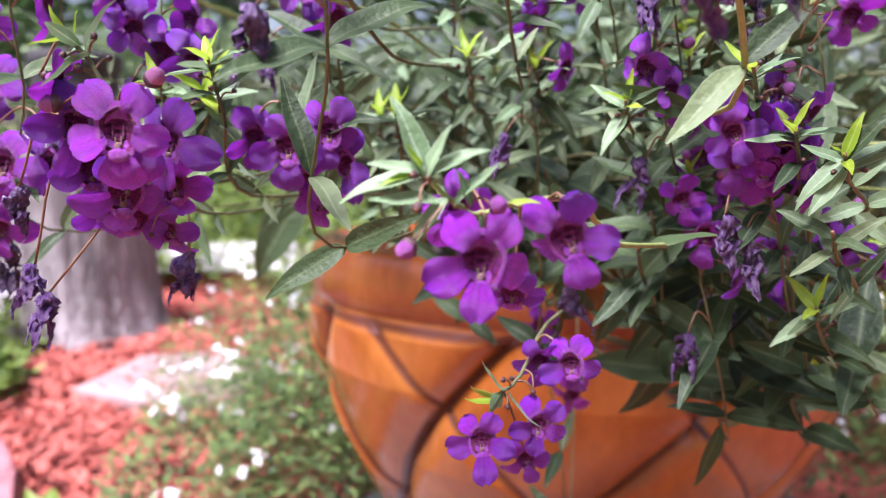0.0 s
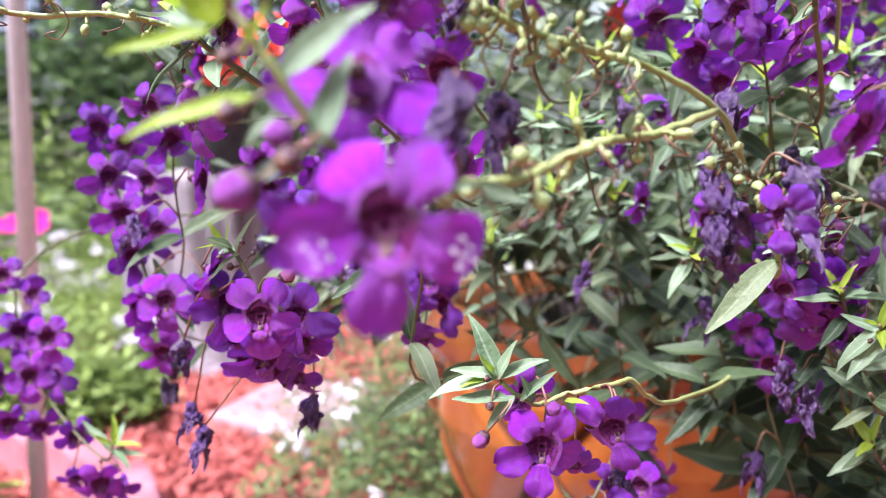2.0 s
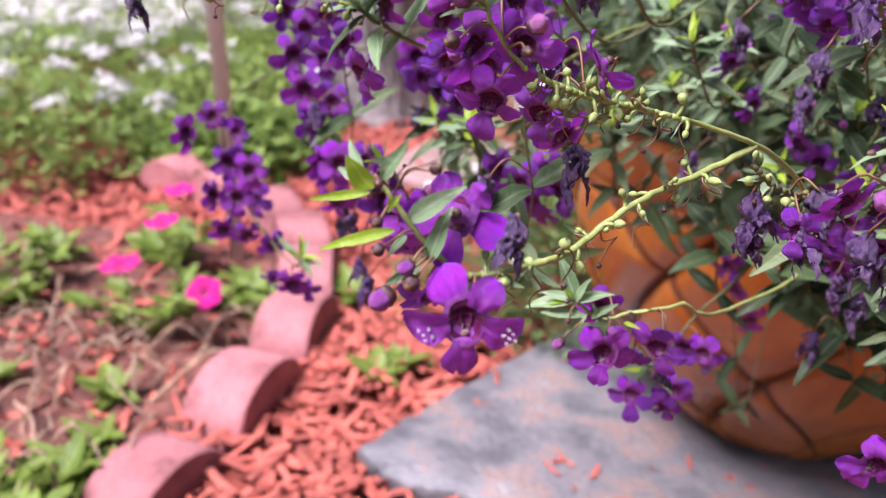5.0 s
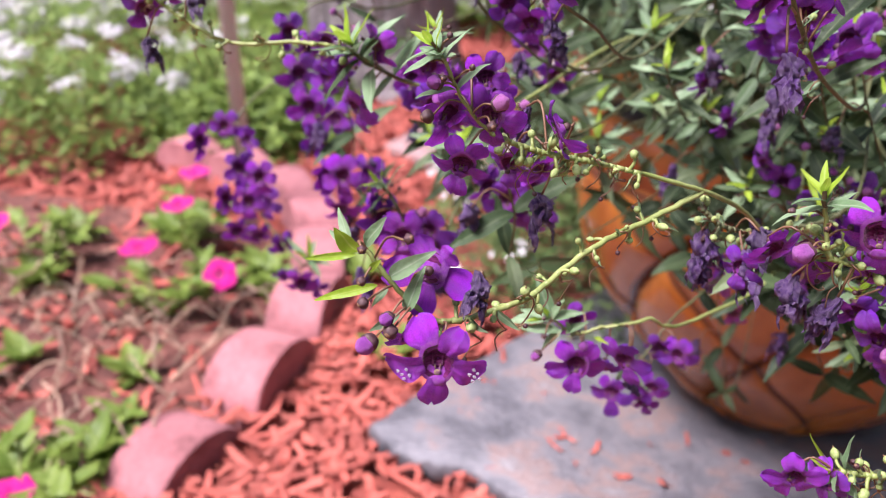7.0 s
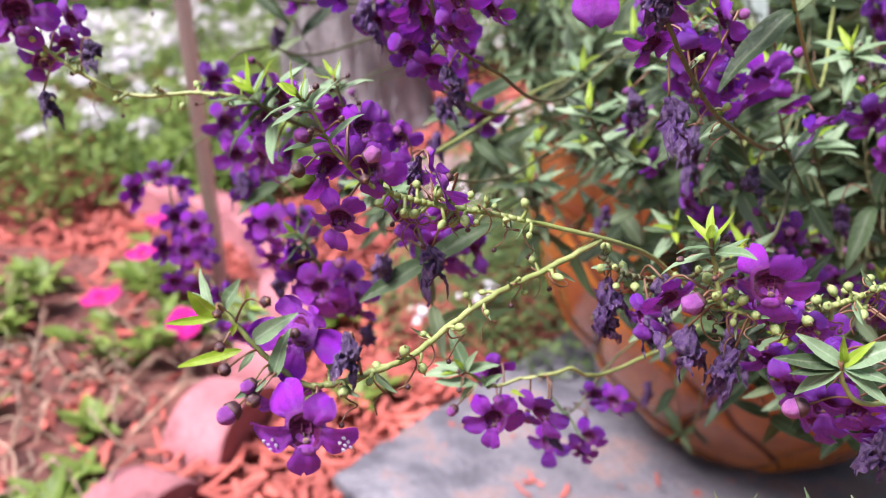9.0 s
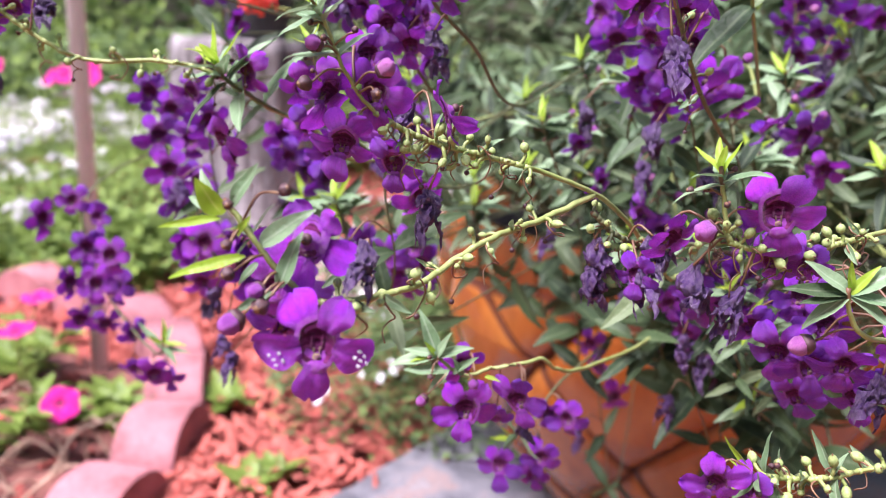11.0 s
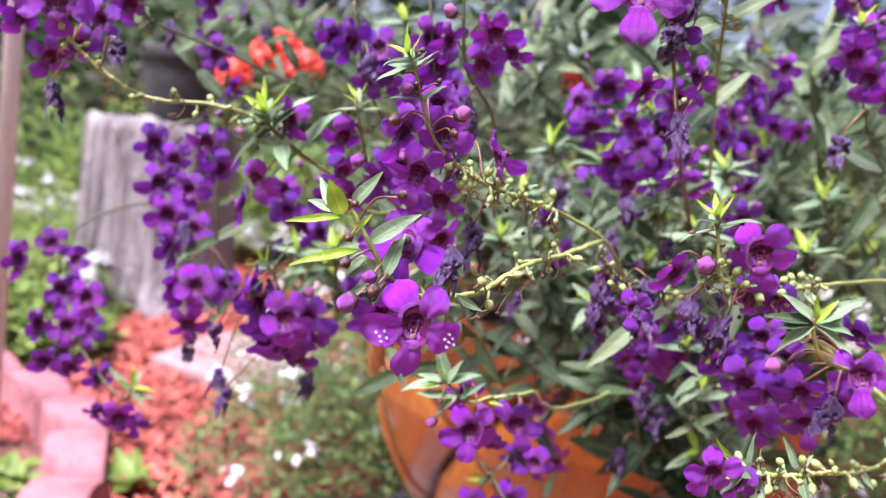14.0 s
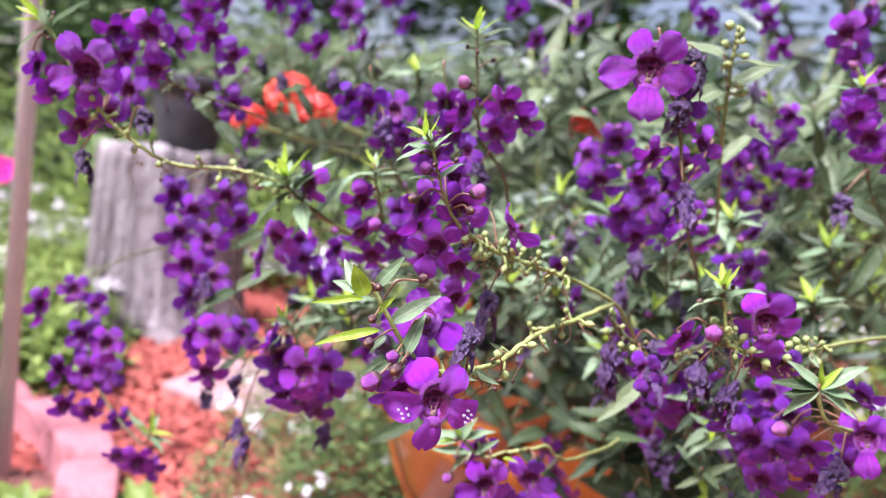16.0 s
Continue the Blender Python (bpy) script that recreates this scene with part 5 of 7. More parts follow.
k.withered((-0.0663, 0.2100, 0.4078), 0.007)
k.pods(0.55, 0.72, 8)
m = Plant(reach([(-0.0330, 0.3300, 0.4269), (-0.0346, 0.2700, 0.4320), (-0.0398, 0.2550, 0.4403), (-0.0460, 0.2500, 0.4501), (-0.0494, 0.2500, 0.4569)], 3.6, 0.0), FULL, (0.0014, 0.0008), 6)
m.flower((-0.0453, 0.2380, 0.4367), 0.0124, 0, 10, 0, "violet")
m.flower((-0.0348, 0.2450, 0.4414), 0.0113, -20, 10, 0, "violet")
m.flower((-0.0303, 0.2500, 0.4315), 0.0107, -30, 20, 0, "violet")
m.flower((-0.0569, 0.2450, 0.4393), 0.0102, 40, 10, 0, "violet")
m.flower((-0.0424, 0.2500, 0.4261), 0.0102, 0, 35, 0, "violet")
m.flower((-0.0379, 0.2550, 0.4191), 0.0096, 0, 40, 0, "violet")
m.leafy(0.6, 0.8, 3, 0.028)
l = Plant(reach([(-0.0459, 0.2200, 0.4812), (-0.0619, 0.1900, 0.4970), (-0.0740, 0.1780, 0.5044), (-0.0859, 0.1680, 0.5146), (-0.1015, 0.1600, 0.5183), (-0.1247, 0.1520, 0.5182), (-0.1421, 0.1460, 0.5277), (-0.1537, 0.1420, 0.5399), (-0.1618, 0.1400, 0.5518), (-0.1682, 0.1390, 0.5610), (-0.1721, 0.1380, 0.5653)], 3.8), LONG, (0.0017, 0.0009), 7)
l.flower((-0.1512, 0.1360, 0.5474), 0.0143, -4, 6, -4, "purple")
l.flower((-0.1703, 0.1480, 0.5418), 0.009, 40, 10, 10, "purple")
l.flower((-0.1420, 0.1500, 0.5429), 0.0085, -45, 15, 0, "violet")
l.flower((-0.1607, 0.1520, 0.5285), 0.009, 0, 35, 20, "violet")
l.flower((-0.1773, 0.1480, 0.5483), 0.007, 60, 0, 0, "purple")
l.flower((-0.1516, 0.1550, 0.5339), 0.0075, -20, 30, 0, "violet")
l.withered((-0.1561, 0.1450, 0.5193), 0.0065)
l.withered((-0.1341, 0.1480, 0.5373), 0.0065)
l.rosette(0.014, 8)
l.pods(0.46, 0.80, 18)
l2 = Plant([(-0.0660, 0.1860, 0.4991), (-0.0762, 0.1720, 0.5078), (-0.0818, 0.1660, 0.5129), (-0.0840, 0.1640, 0.5192)], FULL, (0.0012, 0.0008), 8)
l2.rosette(0.018, 10)
l2.leafy(0.1, 0.7, 3, 0.022, "pale")
l2.flower((-0.0765, 0.1700, 0.5167), 0.01, -50, 10, 20, "purple")
l2.flower((-0.0874, 0.1720, 0.4930), 0.0105, -40, 20, 0, "purple")
n = Plant(reach([(-0.0957, 0.3000, 0.5347), (-0.1262, 0.2300, 0.5445), (-0.1489, 0.2000, 0.5519), (-0.1574, 0.1950, 0.5693), (-0.1613, 0.1950, 0.5806)], 4.0), FULL, (0.0015, 0.0008), 9)
n.flower((-0.1527, 0.1850, 0.5704), 0.0105, 0, 5, 0, "purple")
n.flower((-0.1703, 0.1900, 0.5695), 0.009, 40, 5, 0, "purple")
n.flower((-0.1529, 0.1920, 0.5552), 0.009, -10, 20, 0, "violet")
n.flower((-0.1672, 0.1950, 0.5601), 0.009, 20, 20, 0, "violet")
n.flower((-0.1477, 0.2000, 0.5687), 0.008, -30, 5, 0, "violet")
n.pods(0.70, 0.86, 8)
col = Plant(reach([(-0.1406, 0.3300, 0.5042), (-0.1560, 0.2950, 0.5124), (-0.1737, 0.2850, 0.5043), (-0.1686, 0.2750, 0.4748), (-0.1564, 0.2700, 0.4465), (-0.1458, 0.2650, 0.4184)], 4.2, 0.03), FULL, (0.0015, 0.0009), 10)
col.flower((-0.1738, 0.2720, 0.4985), 0.0107, 10, 10, 0, "violet")
col.flower((-0.1616, 0.2700, 0.4910), 0.0107, -10, 15, 0, "violet")
col.flower((-0.1674, 0.2680, 0.4785), 0.0119, 10, 10, 0, "violet")
col.flower((-0.1535, 0.2720, 0.4769), 0.0113, -20, 10, 0, "violet")
col.flower((-0.1591, 0.2620, 0.4637), 0.0119, 0, 10, 0, "purple")
col.flower((-0.1472, 0.2680, 0.4570), 0.0113, -20, 10, 0, "violet")
col.flower((-0.1574, 0.2650, 0.4471), 0.0107, 20, 30, 0, "violet")
col.flower((-0.1384, 0.2550, 0.4305), 0.0124, 0, 5, 0, "purple")
col.flower((-0.1522, 0.2600, 0.4277), 0.0107, 40, 10, 0, "purple")
col.flower((-0.1274, 0.2620, 0.4305), 0.0107, -40, 10, 0, "violet")
col.flower((-0.1431, 0.2600, 0.4093), 0.0107, 0, 40, 0, "purple")
col.withered((-0.1262, 0.2650, 0.4391), 0.007)
col.withered((-0.1441, 0.2700, 0.4036), 0.008)
low = Plant(reach([(-0.1899, 0.4200, 0.4604), (-0.2280, 0.3600, 0.4533), (-0.2402, 0.3150, 0.4358), (-0.2360, 0.3050, 0.4040), (-0.2173, 0.3000, 0.3739), (-0.1896, 0.2920, 0.3534), (-0.1817, 0.2880, 0.3626)], 4.4, 0.04), FULL, (0.0015, 0.0009), 11)
low.flower((-0.2603, 0.3000, 0.4236), 0.0119, 40, 5, 0, "purple")
low.flower((-0.2404, 0.3000, 0.4345), 0.0107, 0, 5, 0, "violet")
low.flower((-0.2288, 0.3050, 0.4252), 0.0107, -30, 5, 0, "violet")
low.flower((-0.2138, 0.2920, 0.4081), 0.0124, -5, 5, 0, "purple")
low.flower((-0.2335, 0.3000, 0.4088), 0.0119, 20, 5, 0, "violet")
low.flower((-0.2264, 0.2960, 0.3889), 0.0124, 0, 10, 0, "purple")
low.flower((-0.2458, 0.3000, 0.3869), 0.0113, 40, 10, 0, "violet")
low.flower((-0.2165, 0.3000, 0.3875), 0.0113, -20, 10, 0, "violet")
low.flower((-0.2409, 0.3000, 0.3655), 0.0113, 10, 30, 0, "violet")
low.flower((-0.2252, 0.3000, 0.3643), 0.0107, 0, 30, 0, "violet")
low.flower((-0.2067, 0.2980, 0.3608), 0.0107, 0, 20, 0, "violet")
low.flower((-0.1872, 0.2850, 0.3446), 0.0124, 0, 30, 0, "purple")
low.flower((-0.2015, 0.2900, 0.3457), 0.0096, 30, 30, 0, "violet")
low.flower((-0.1810, 0.2900, 0.3420), 0.0090, -40, 30, 0, "violet")
low.rosette(0.016, 8)
e = Plant(reach([(0.3300, 0.3900, 0.4600), (0.2500, 0.2800, 0.4780), (0.1640, 0.1900, 0.4840), (0.1247, 0.1500, 0.4837), (0.1057, 0.1280, 0.4830), (0.0921, 0.1180, 0.4820), (0.0763, 0.1120, 0.4844), (0.0731, 0.1100, 0.4941), (0.0708, 0.1090, 0.5035)], 2.9), LONG, (0.0016, 0.0009), 12)
e.flower((0.0850, 0.1080, 0.4935), 0.0116, 6, 16, -8, "purple")
e.flower((0.0623, 0.1140, 0.4839), 0.008, 50, 10, 15, "purple")
e.flower((0.0949, 0.1180, 0.4802), 0.008, -30, 25, 0, "violet")
e.flower((0.0880, 0.1200, 0.4788), 0.008, 0, 30, 0, "violet")
e.bud((0.0702, 0.1060, 0.4884), 0.0052)
e.bud((0.0654, 0.1090, 0.4968), 0.0022, True)
e.withered((0.0796, 0.1120, 0.4738), 0.0075)
e.withered((0.0679, 0.1120, 0.4779), 0.0075)
e.rosette(0.0115, 9)
e.pods(0.58, 0.86, 34, 0.0026)
h = Plant(reach([(0.1745, 0.2000, 0.4333), (0.1365, 0.1400, 0.4551), (0.1120, 0.1130, 0.4632), (0.1044, 0.1080, 0.4699), (0.1023, 0.1060, 0.4772)], 2.7), LONG, (0.0016, 0.0009), 13)
h.leaf((0.1032, 0.1070, 0.4753), (-0.0149, -0.003, 0.0031), 0.0148, "dark", (0, -0.6, 0.8))
h.leaf((0.1032, 0.1070, 0.4753), (-0.0093, -0.003, 0.009), 0.01332, "pale", (0, -0.6, 0.8))
h.leaf((0.1032, 0.1070, 0.4753), (0.0104, -0.003, 0.0117), 0.0148, "pale", (0, -0.6, 0.8))
h.leaf((0.1032, 0.1070, 0.4753), (-0.0124, -0.003, -0.0078), 0.01258, "pale", (0, -0.6, 0.8))
h.leaf((0.1032, 0.1070, 0.4753), (0.0109, -0.003, -0.0062), 0.01332, "pale", (0, -0.6, 0.8))
h.leaf((0.1032, 0.1070, 0.4753), (0.0036, -0.003, 0.009), 0.00888, "lime", (0, -0.6, 0.8))
h.leaf((0.1032, 0.1070, 0.4753), (-0.0016, -0.003, 0.0117), 0.00888, "lime", (0, -0.6, 0.8))
h.leaf((0.1032, 0.1070, 0.4753), (0.0081, -0.003, 0.0011), 0.01036, "pale", (0, -0.6, 0.8))
h.leaf((0.1032, 0.1070, 0.4753), (-0.0109, -0.003, -0.0015), 0.01184, "dark", (0, -0.6, 0.8))
h.leaf((0.1032, 0.1070, 0.4753), (-0.0016, -0.003, 0.0066), 0.00592, "lime", (0, -0.6, 0.8))
h.flower((0.1248, 0.1200, 0.4591), 0.0105, -10, 10, 0, "purple")
h.flower((0.1208, 0.1250, 0.4474), 0.009, 10, 20, 0, "violet")
h.flower((0.1262, 0.1300, 0.4703), 0.008, -40, 10, 0, "violet")
h.flower((0.1136, 0.1350, 0.4475), 0.0095, 10, 25, 0, "violet")
h.flower((0.1064, 0.1400, 0.4447), 0.01, 10, 20, 0, "violet")
h.flower((0.0982, 0.1450, 0.4458), 0.01, 10, 20, 0, "violet")
h.flower((0.0909, 0.1500, 0.4513), 0.0095, 20, 20, 0, "violet")
h.flower((0.1101, 0.1450, 0.4557), 0.0095, 0, 20, 0, "violet")
h.flower((0.1031, 0.1500, 0.4614), 0.009, 0, 20, 0, "violet")
h.flower((0.1210, 0.1450, 0.4348), 0.0095, 0, 20, 0, "violet")
h.flower((0.1075, 0.1550, 0.4288), 0.0095, 0, 20, 0, "violet")
h.bud((0.0980, 0.1100, 0.4622), 0.005)
h.withered((0.1182, 0.1200, 0.4517), 0.0075)
r = Plant(reach([(0.2150, 0.2500, 0.4134), (0.1499, 0.1500, 0.4220), (0.1097, 0.1050, 0.4310), (0.0961, 0.0980, 0.4312), (0.0837, 0.0940, 0.4330)], 2.8, 0.02), LONG, (0.0014, 0.0008), 14)
r.flower((0.0758, 0.0880, 0.4326), 0.0085, 20, 10, 20)
r.flower((0.0845, 0.0950, 0.4293), 0.008, -20, 20, 0, "violet")
r.rosette(0.012, 7)
r.pods(0.50, 0.95, 26, 0.0026)
r.leafy(0.7, 0.95, 3, 0.011, "pale")
q = Plant(reach([(0.0914, 0.2000, 0.4721), (0.0661, 0.1600, 0.4705), (0.0505, 0.1420, 0.4765), (0.0419, 0.1350, 0.4846)], 3.1), FULL, (0.0014, 0.0008), 15)
q.withered((0.0563, 0.1380, 0.4721), 0.008)
q.withered((0.0433, 0.1380, 0.4763), 0.008)
q.withered((0.0424, 0.1380, 0.4683), 0.008)
q.withered((0.0593, 0.1380, 0.4785), 0.008)
q.flower((0.0557, 0.1340, 0.4681), 0.0075, -10, 15, 0, "violet")
q.pods(0.55, 0.98, 18)
f = Plant(reach([(0.0923, 0.2400, 0.4934), (0.0708, 0.1700, 0.5166), (0.0604, 0.1420, 0.5365), (0.0534, 0.1280, 0.5537), (0.0451, 0.1200, 0.5713), (0.0422, 0.1200, 0.5796)], 3.1, 0.03), FULL, (0.0015, 0.0009), 16)
f.flower((0.0407, 0.1130, 0.5662), 0.0148, -6, 4, 4, "purple")
f.flower((0.0506, 0.1500, 0.5413), 0.0085, 40, 15, 0, "purple")
f.flower((0.0621, 0.1490, 0.5386), 0.0085, -5, 20, 0, "violet")
f.flower((0.0677, 0.1520, 0.5472), 0.0085, -40, 10, 0, "purple")
f.flower((0.0547, 0.1280, 0.5575), 0.0085, -30, 20, 0, "violet")
f.withered((0.0560, 0.1250, 0.5749), 0.0075)
f.withered((0.0576, 0.1250, 0.5698), 0.0075)
f.withered((0.0547, 0.1250, 0.5590), 0.0075)
f.withered((0.0576, 0.1250, 0.5325), 0.0075)
f.pods(0.5, 0.62, 5)
f2 = Plant(reach([(0.1048, 0.2700, 0.5083), (0.0856, 0.2000, 0.5509), (0.0777, 0.1700, 0.5757), (0.0771, 0.1650, 0.5910)], 3.0, 0.03), LONG, (0.0016, 0.0009), 17)
f2.pods(0.75, 1.0, 10, 0.0032)
f2.leafy(0.6, 0.9, 4, 0.03, "grey")
g = Plant(reach([(0.0076, 0.2500, 0.5036), (-0.0006, 0.1750, 0.5275), (-0.0112, 0.1550, 0.5427), (-0.0148, 0.1480, 0.5676), (-0.0160, 0.1480, 0.5781)], 3.4, 0.03), FULL, (0.0014, 0.0008), 18)
g.flower((-0.0020, 0.1430, 0.5528), 0.0092, -12, 10, 0, "purple")
g.flower((-0.0050, 0.1500, 0.5432), 0.008, 0, 30, 0, "violet")
g.flower((0.0044, 0.1550, 0.5485), 0.0075, -40, 10, 0, "violet")
g.flower((-0.0180, 0.1520, 0.5499), 0.008, 40, 5, 0, "purple")
g.withered((-0.0089, 0.1550, 0.5318), 0.0075)
g.bud((-0.0166, 0.1480, 0.5576), 0.0045)
g.rosette(0.013, 9)
g2 = Plant(reach([(-0.0110, 0.2600, 0.4951), (-0.0217, 0.1900, 0.5181), (-0.0238, 0.1750, 0.5380), (-0.0268, 0.1700, 0.5588), (-0.0291, 0.1700, 0.5692)], 3.5, 0.03), FULL, (0.0014, 0.0008), 19)
g2.flower((-0.0229, 0.1720, 0.5423), 0.0105, 0, 10, 0, "violet")
g2.flower((-0.0261, 0.1700, 0.5526), 0.009, 10, 0, 0, "purple")
g2.flower((-0.0285, 0.1720, 0.5331), 0.009, 20, 20, 0, "violet")
g2.flower((-0.0156, 0.1720, 0.5356), 0.008, -40, 10, 0, "violet")
g2.flower((-0.0216, 0.1760, 0.5273), 0.0085, 0, 30, 0, "violet")
g3 = Plant(reach([(-0.0273, 0.3000, 0.4836), (-0.0446, 0.2200, 0.5172), (-0.0543, 0.2050, 0.5358), (-0.0607, 0.2000, 0.5585), (-0.0628, 0.2000, 0.5676)], 3.6, 0.03), FULL, (0.0014, 0.0008), 20)
g3.flower((-0.0613, 0.1950, 0.5510), 0.0095, 10, 5, 0, "violet")
g3.flower((-0.0497, 0.1970, 0.5500), 0.0095, -10, 5, 0, "violet")
g3.flower((-0.0698, 0.2000, 0.5529), 0.0085, 40, 5, 0, "violet")
g3.flower((-0.0513, 0.2000, 0.5383), 0.0085, -10, 20, 0, "violet")
g3.flower((-0.0453, 0.2000, 0.5389), 0.008, -10, 20, 0, "violet")
g3.withered((-0.0529, 0.1900, 0.5469), 0.0085)
g4 = Plant(reach([(-0.0162, 0.2600, 0.4659), (-0.0323, 0.1900, 0.4864), (-0.0422, 0.1700, 0.4986), (-0.0467, 0.1600, 0.5160), (-0.0492, 0.1580, 0.5273)], 3.5, 0.02), FULL, (0.0014, 0.0008), 21)
g4.flower((-0.0534, 0.1630, 0.5130), 0.0085, 30, 10, 0, "purple")
g4.flower((-0.0525, 0.1650, 0.5000), 0.0085, 20, 25, 0, "violet")
g4.flower((-0.0397, 0.1680, 0.4991), 0.0085, -20, 20, 0, "violet")
g4.flower((-0.0317, 0.1700, 0.5043), 0.008, -30, 10, 0, "purple")
g4.flower((-0.0489, 0.1750, 0.4906), 0.0085, 0, 40, 0, "violet")
g4.bud((-0.0451, 0.1550, 0.5052), 0.005)
g4.rosette(0.011, 7)
s = Plant(reach([(0.0925, 0.3100, 0.4468), (0.0727, 0.2600, 0.4801), (0.0642, 0.2500, 0.5023), (0.0583, 0.2500, 0.5258), (0.0571, 0.2500, 0.5350)], 2.6, 0.015), FULL, (0.0009, 0.0006), 100)
s.spire(0.64, 0.88, 5, 0.0100, "violet")
s.rosette(0.012, 7)
s.leafy(0.05, 0.62, 7, 0.027)
s = Plant(reach([(0.1300, 0.3000, 0.3622), (0.1057, 0.2500, 0.4053), (0.0962, 0.2400, 0.4295), (0.0928, 0.2400, 0.4535), (0.0915, 0.2400, 0.4627)], 2.9, 0.015), FULL, (0.0009, 0.0006), 101)
s.spire(0.64, 0.88, 5, 0.0107, "violet")
s.leafy(0.05, 0.62, 7, 0.027)
s = Plant(reach([(0.1200, 0.3300, 0.3200), (0.0968, 0.2800, 0.3687), (0.0872, 0.2700, 0.3955), (0.0836, 0.2700, 0.4217), (0.0822, 0.2700, 0.4319)], 3.2, 0.015), FULL, (0.0009, 0.0006), 102)
s.spire(0.64, 0.88, 4, 0.0102, "violet")
s.rosette(0.012, 7)
s.leafy(0.05, 0.62, 7, 0.027)
s = Plant(reach([(0.0698, 0.3300, 0.4729), (0.0524, 0.2800, 0.5040), (0.0442, 0.2700, 0.5265), (0.0437, 0.2700, 0.5517), (0.0424, 0.2700, 0.5613)], 3.4, 0.015), FULL, (0.0009, 0.0006), 103)
s.spire(0.64, 0.88, 5, 0.0110, "violet")
s.leafy(0.05, 0.62, 7, 0.027)
s = Plant(reach([(0.1912, 0.4000, 0.4934), (0.1616, 0.3500, 0.5253), (0.1499, 0.3400, 0.5502), (0.1441, 0.3400, 0.5784), (0.1424, 0.3400, 0.5893)], 3.7, 0.015), FULL, (0.0009, 0.0006), 104)
s.spire(0.64, 0.88, 7, 0.0105, "violet")
s.rosette(0.012, 7)
s.leafy(0.05, 0.62, 7, 0.027)
s = Plant(reach([(0.1828, 0.4200, 0.4709), (0.1541, 0.3700, 0.5061), (0.1423, 0.3600, 0.5327), (0.1379, 0.3600, 0.5625), (0.1361, 0.3600, 0.5740)], 4.0, 0.015), FULL, (0.0009, 0.0006), 105)
s.spire(0.64, 0.88, 5, 0.0100, "violet")
s.leafy(0.05, 0.62, 7, 0.027)
s = Plant(reach([(0.1825, 0.2600, 0.5171), (0.1514, 0.2100, 0.5387), (0.1412, 0.2000, 0.5559), (0.1380, 0.2000, 0.5756), (0.1368, 0.2000, 0.5832)], 2.7, 0.015), FULL, (0.0009, 0.0006), 106)
s.spire(0.64, 0.88, 5, 0.0107, "purple")
s.rosette(0.012, 7)
s.leafy(0.05, 0.62, 7, 0.027)
s = Plant(reach([(0.2002, 0.3300, 0.5589), (0.1689, 0.2800, 0.5795), (0.1578, 0.2700, 0.5989), (0.1540, 0.2700, 0.6224), (0.1526, 0.2700, 0.6314)], 3.0, 0.015), FULL, (0.0009, 0.0006), 107)
s.spire(0.64, 0.88, 5, 0.0102, "violet")
s.leafy(0.05, 0.62, 7, 0.027)
s = Plant(reach([(0.1969, 0.4800, 0.5775), (0.1673, 0.4300, 0.6060), (0.1547, 0.4200, 0.6330), (0.1499, 0.4200, 0.6652), (0.1480, 0.4200, 0.6776)], 3.3, 0.015), FULL, (0.0009, 0.0006), 108)
s.spire(0.64, 0.88, 4, 0.0110, "violet")
s.rosette(0.012, 7)
s.leafy(0.05, 0.62, 7, 0.027)
s = Plant(reach([(0.1697, 0.3900, 0.4515), (0.1420, 0.3400, 0.4873), (0.1308, 0.3300, 0.5129), (0.1266, 0.3300, 0.5412), (0.1250, 0.3300, 0.5521)], 3.5, 0.015), FULL, (0.0009, 0.0006), 109)
s.spire(0.64, 0.88, 4, 0.0105, "violet")
s.leafy(0.05, 0.62, 7, 0.027)
s = Plant(reach([(-0.1488, 0.4200, 0.5491), (-0.1471, 0.3700, 0.5781), (-0.1521, 0.3600, 0.6040), (-0.1584, 0.3600, 0.6341), (-0.1595, 0.3600, 0.6458)], 3.8, 0.015), FULL, (0.0009, 0.0006), 110)
s.spire(0.64, 0.88, 4, 0.0100, "violet")
s.rosette(0.012, 7)
s.leafy(0.05, 0.62, 7, 0.027)
s = Plant(reach([(-0.1316, 0.4200, 0.5392), (-0.1316, 0.3700, 0.5691), (-0.1369, 0.3600, 0.5951), (-0.1398, 0.3600, 0.6256), (-0.1409, 0.3600, 0.6373)], 4.1, 0.015), FULL, (0.0009, 0.0006), 111)
s.spire(0.64, 0.88, 4, 0.0107, "violet")
s.leafy(0.05, 0.62, 7, 0.027)
s = Plant(reach([(-0.1671, 0.3400, 0.5284), (-0.1593, 0.2900, 0.5548), (-0.1620, 0.2800, 0.5771), (-0.1673, 0.2800, 0.6027), (-0.1681, 0.2800, 0.6127)], 2.8, 0.015), FULL, (0.0009, 0.0006), 112)
s.spire(0.64, 0.88, 5, 0.0102, "purple")
s.rosette(0.012, 7)
s.leafy(0.05, 0.62, 7, 0.027)
s = Plant(reach([(-0.0965, 0.4000, 0.5459), (-0.0988, 0.3500, 0.5737), (-0.1044, 0.3400, 0.5984), (-0.1074, 0.3400, 0.6274), (-0.1085, 0.3400, 0.6386)], 3.1, 0.015), FULL, (0.0009, 0.0006), 113)
s.spire(0.64, 0.88, 4, 0.0110, "violet")
s.leafy(0.05, 0.62, 7, 0.027)
s = Plant(reach([(-0.1678, 0.4000, 0.4726), (-0.1635, 0.3500, 0.5082), (-0.1677, 0.3400, 0.5352), (-0.1703, 0.3400, 0.5653), (-0.1714, 0.3400, 0.5769)], 3.4, 0.015), FULL, (0.0009, 0.0006), 114)
s.spire(0.64, 0.88, 4, 0.0105, "violet")
s.rosette(0.012, 7)
s.leafy(0.05, 0.62, 7, 0.027)
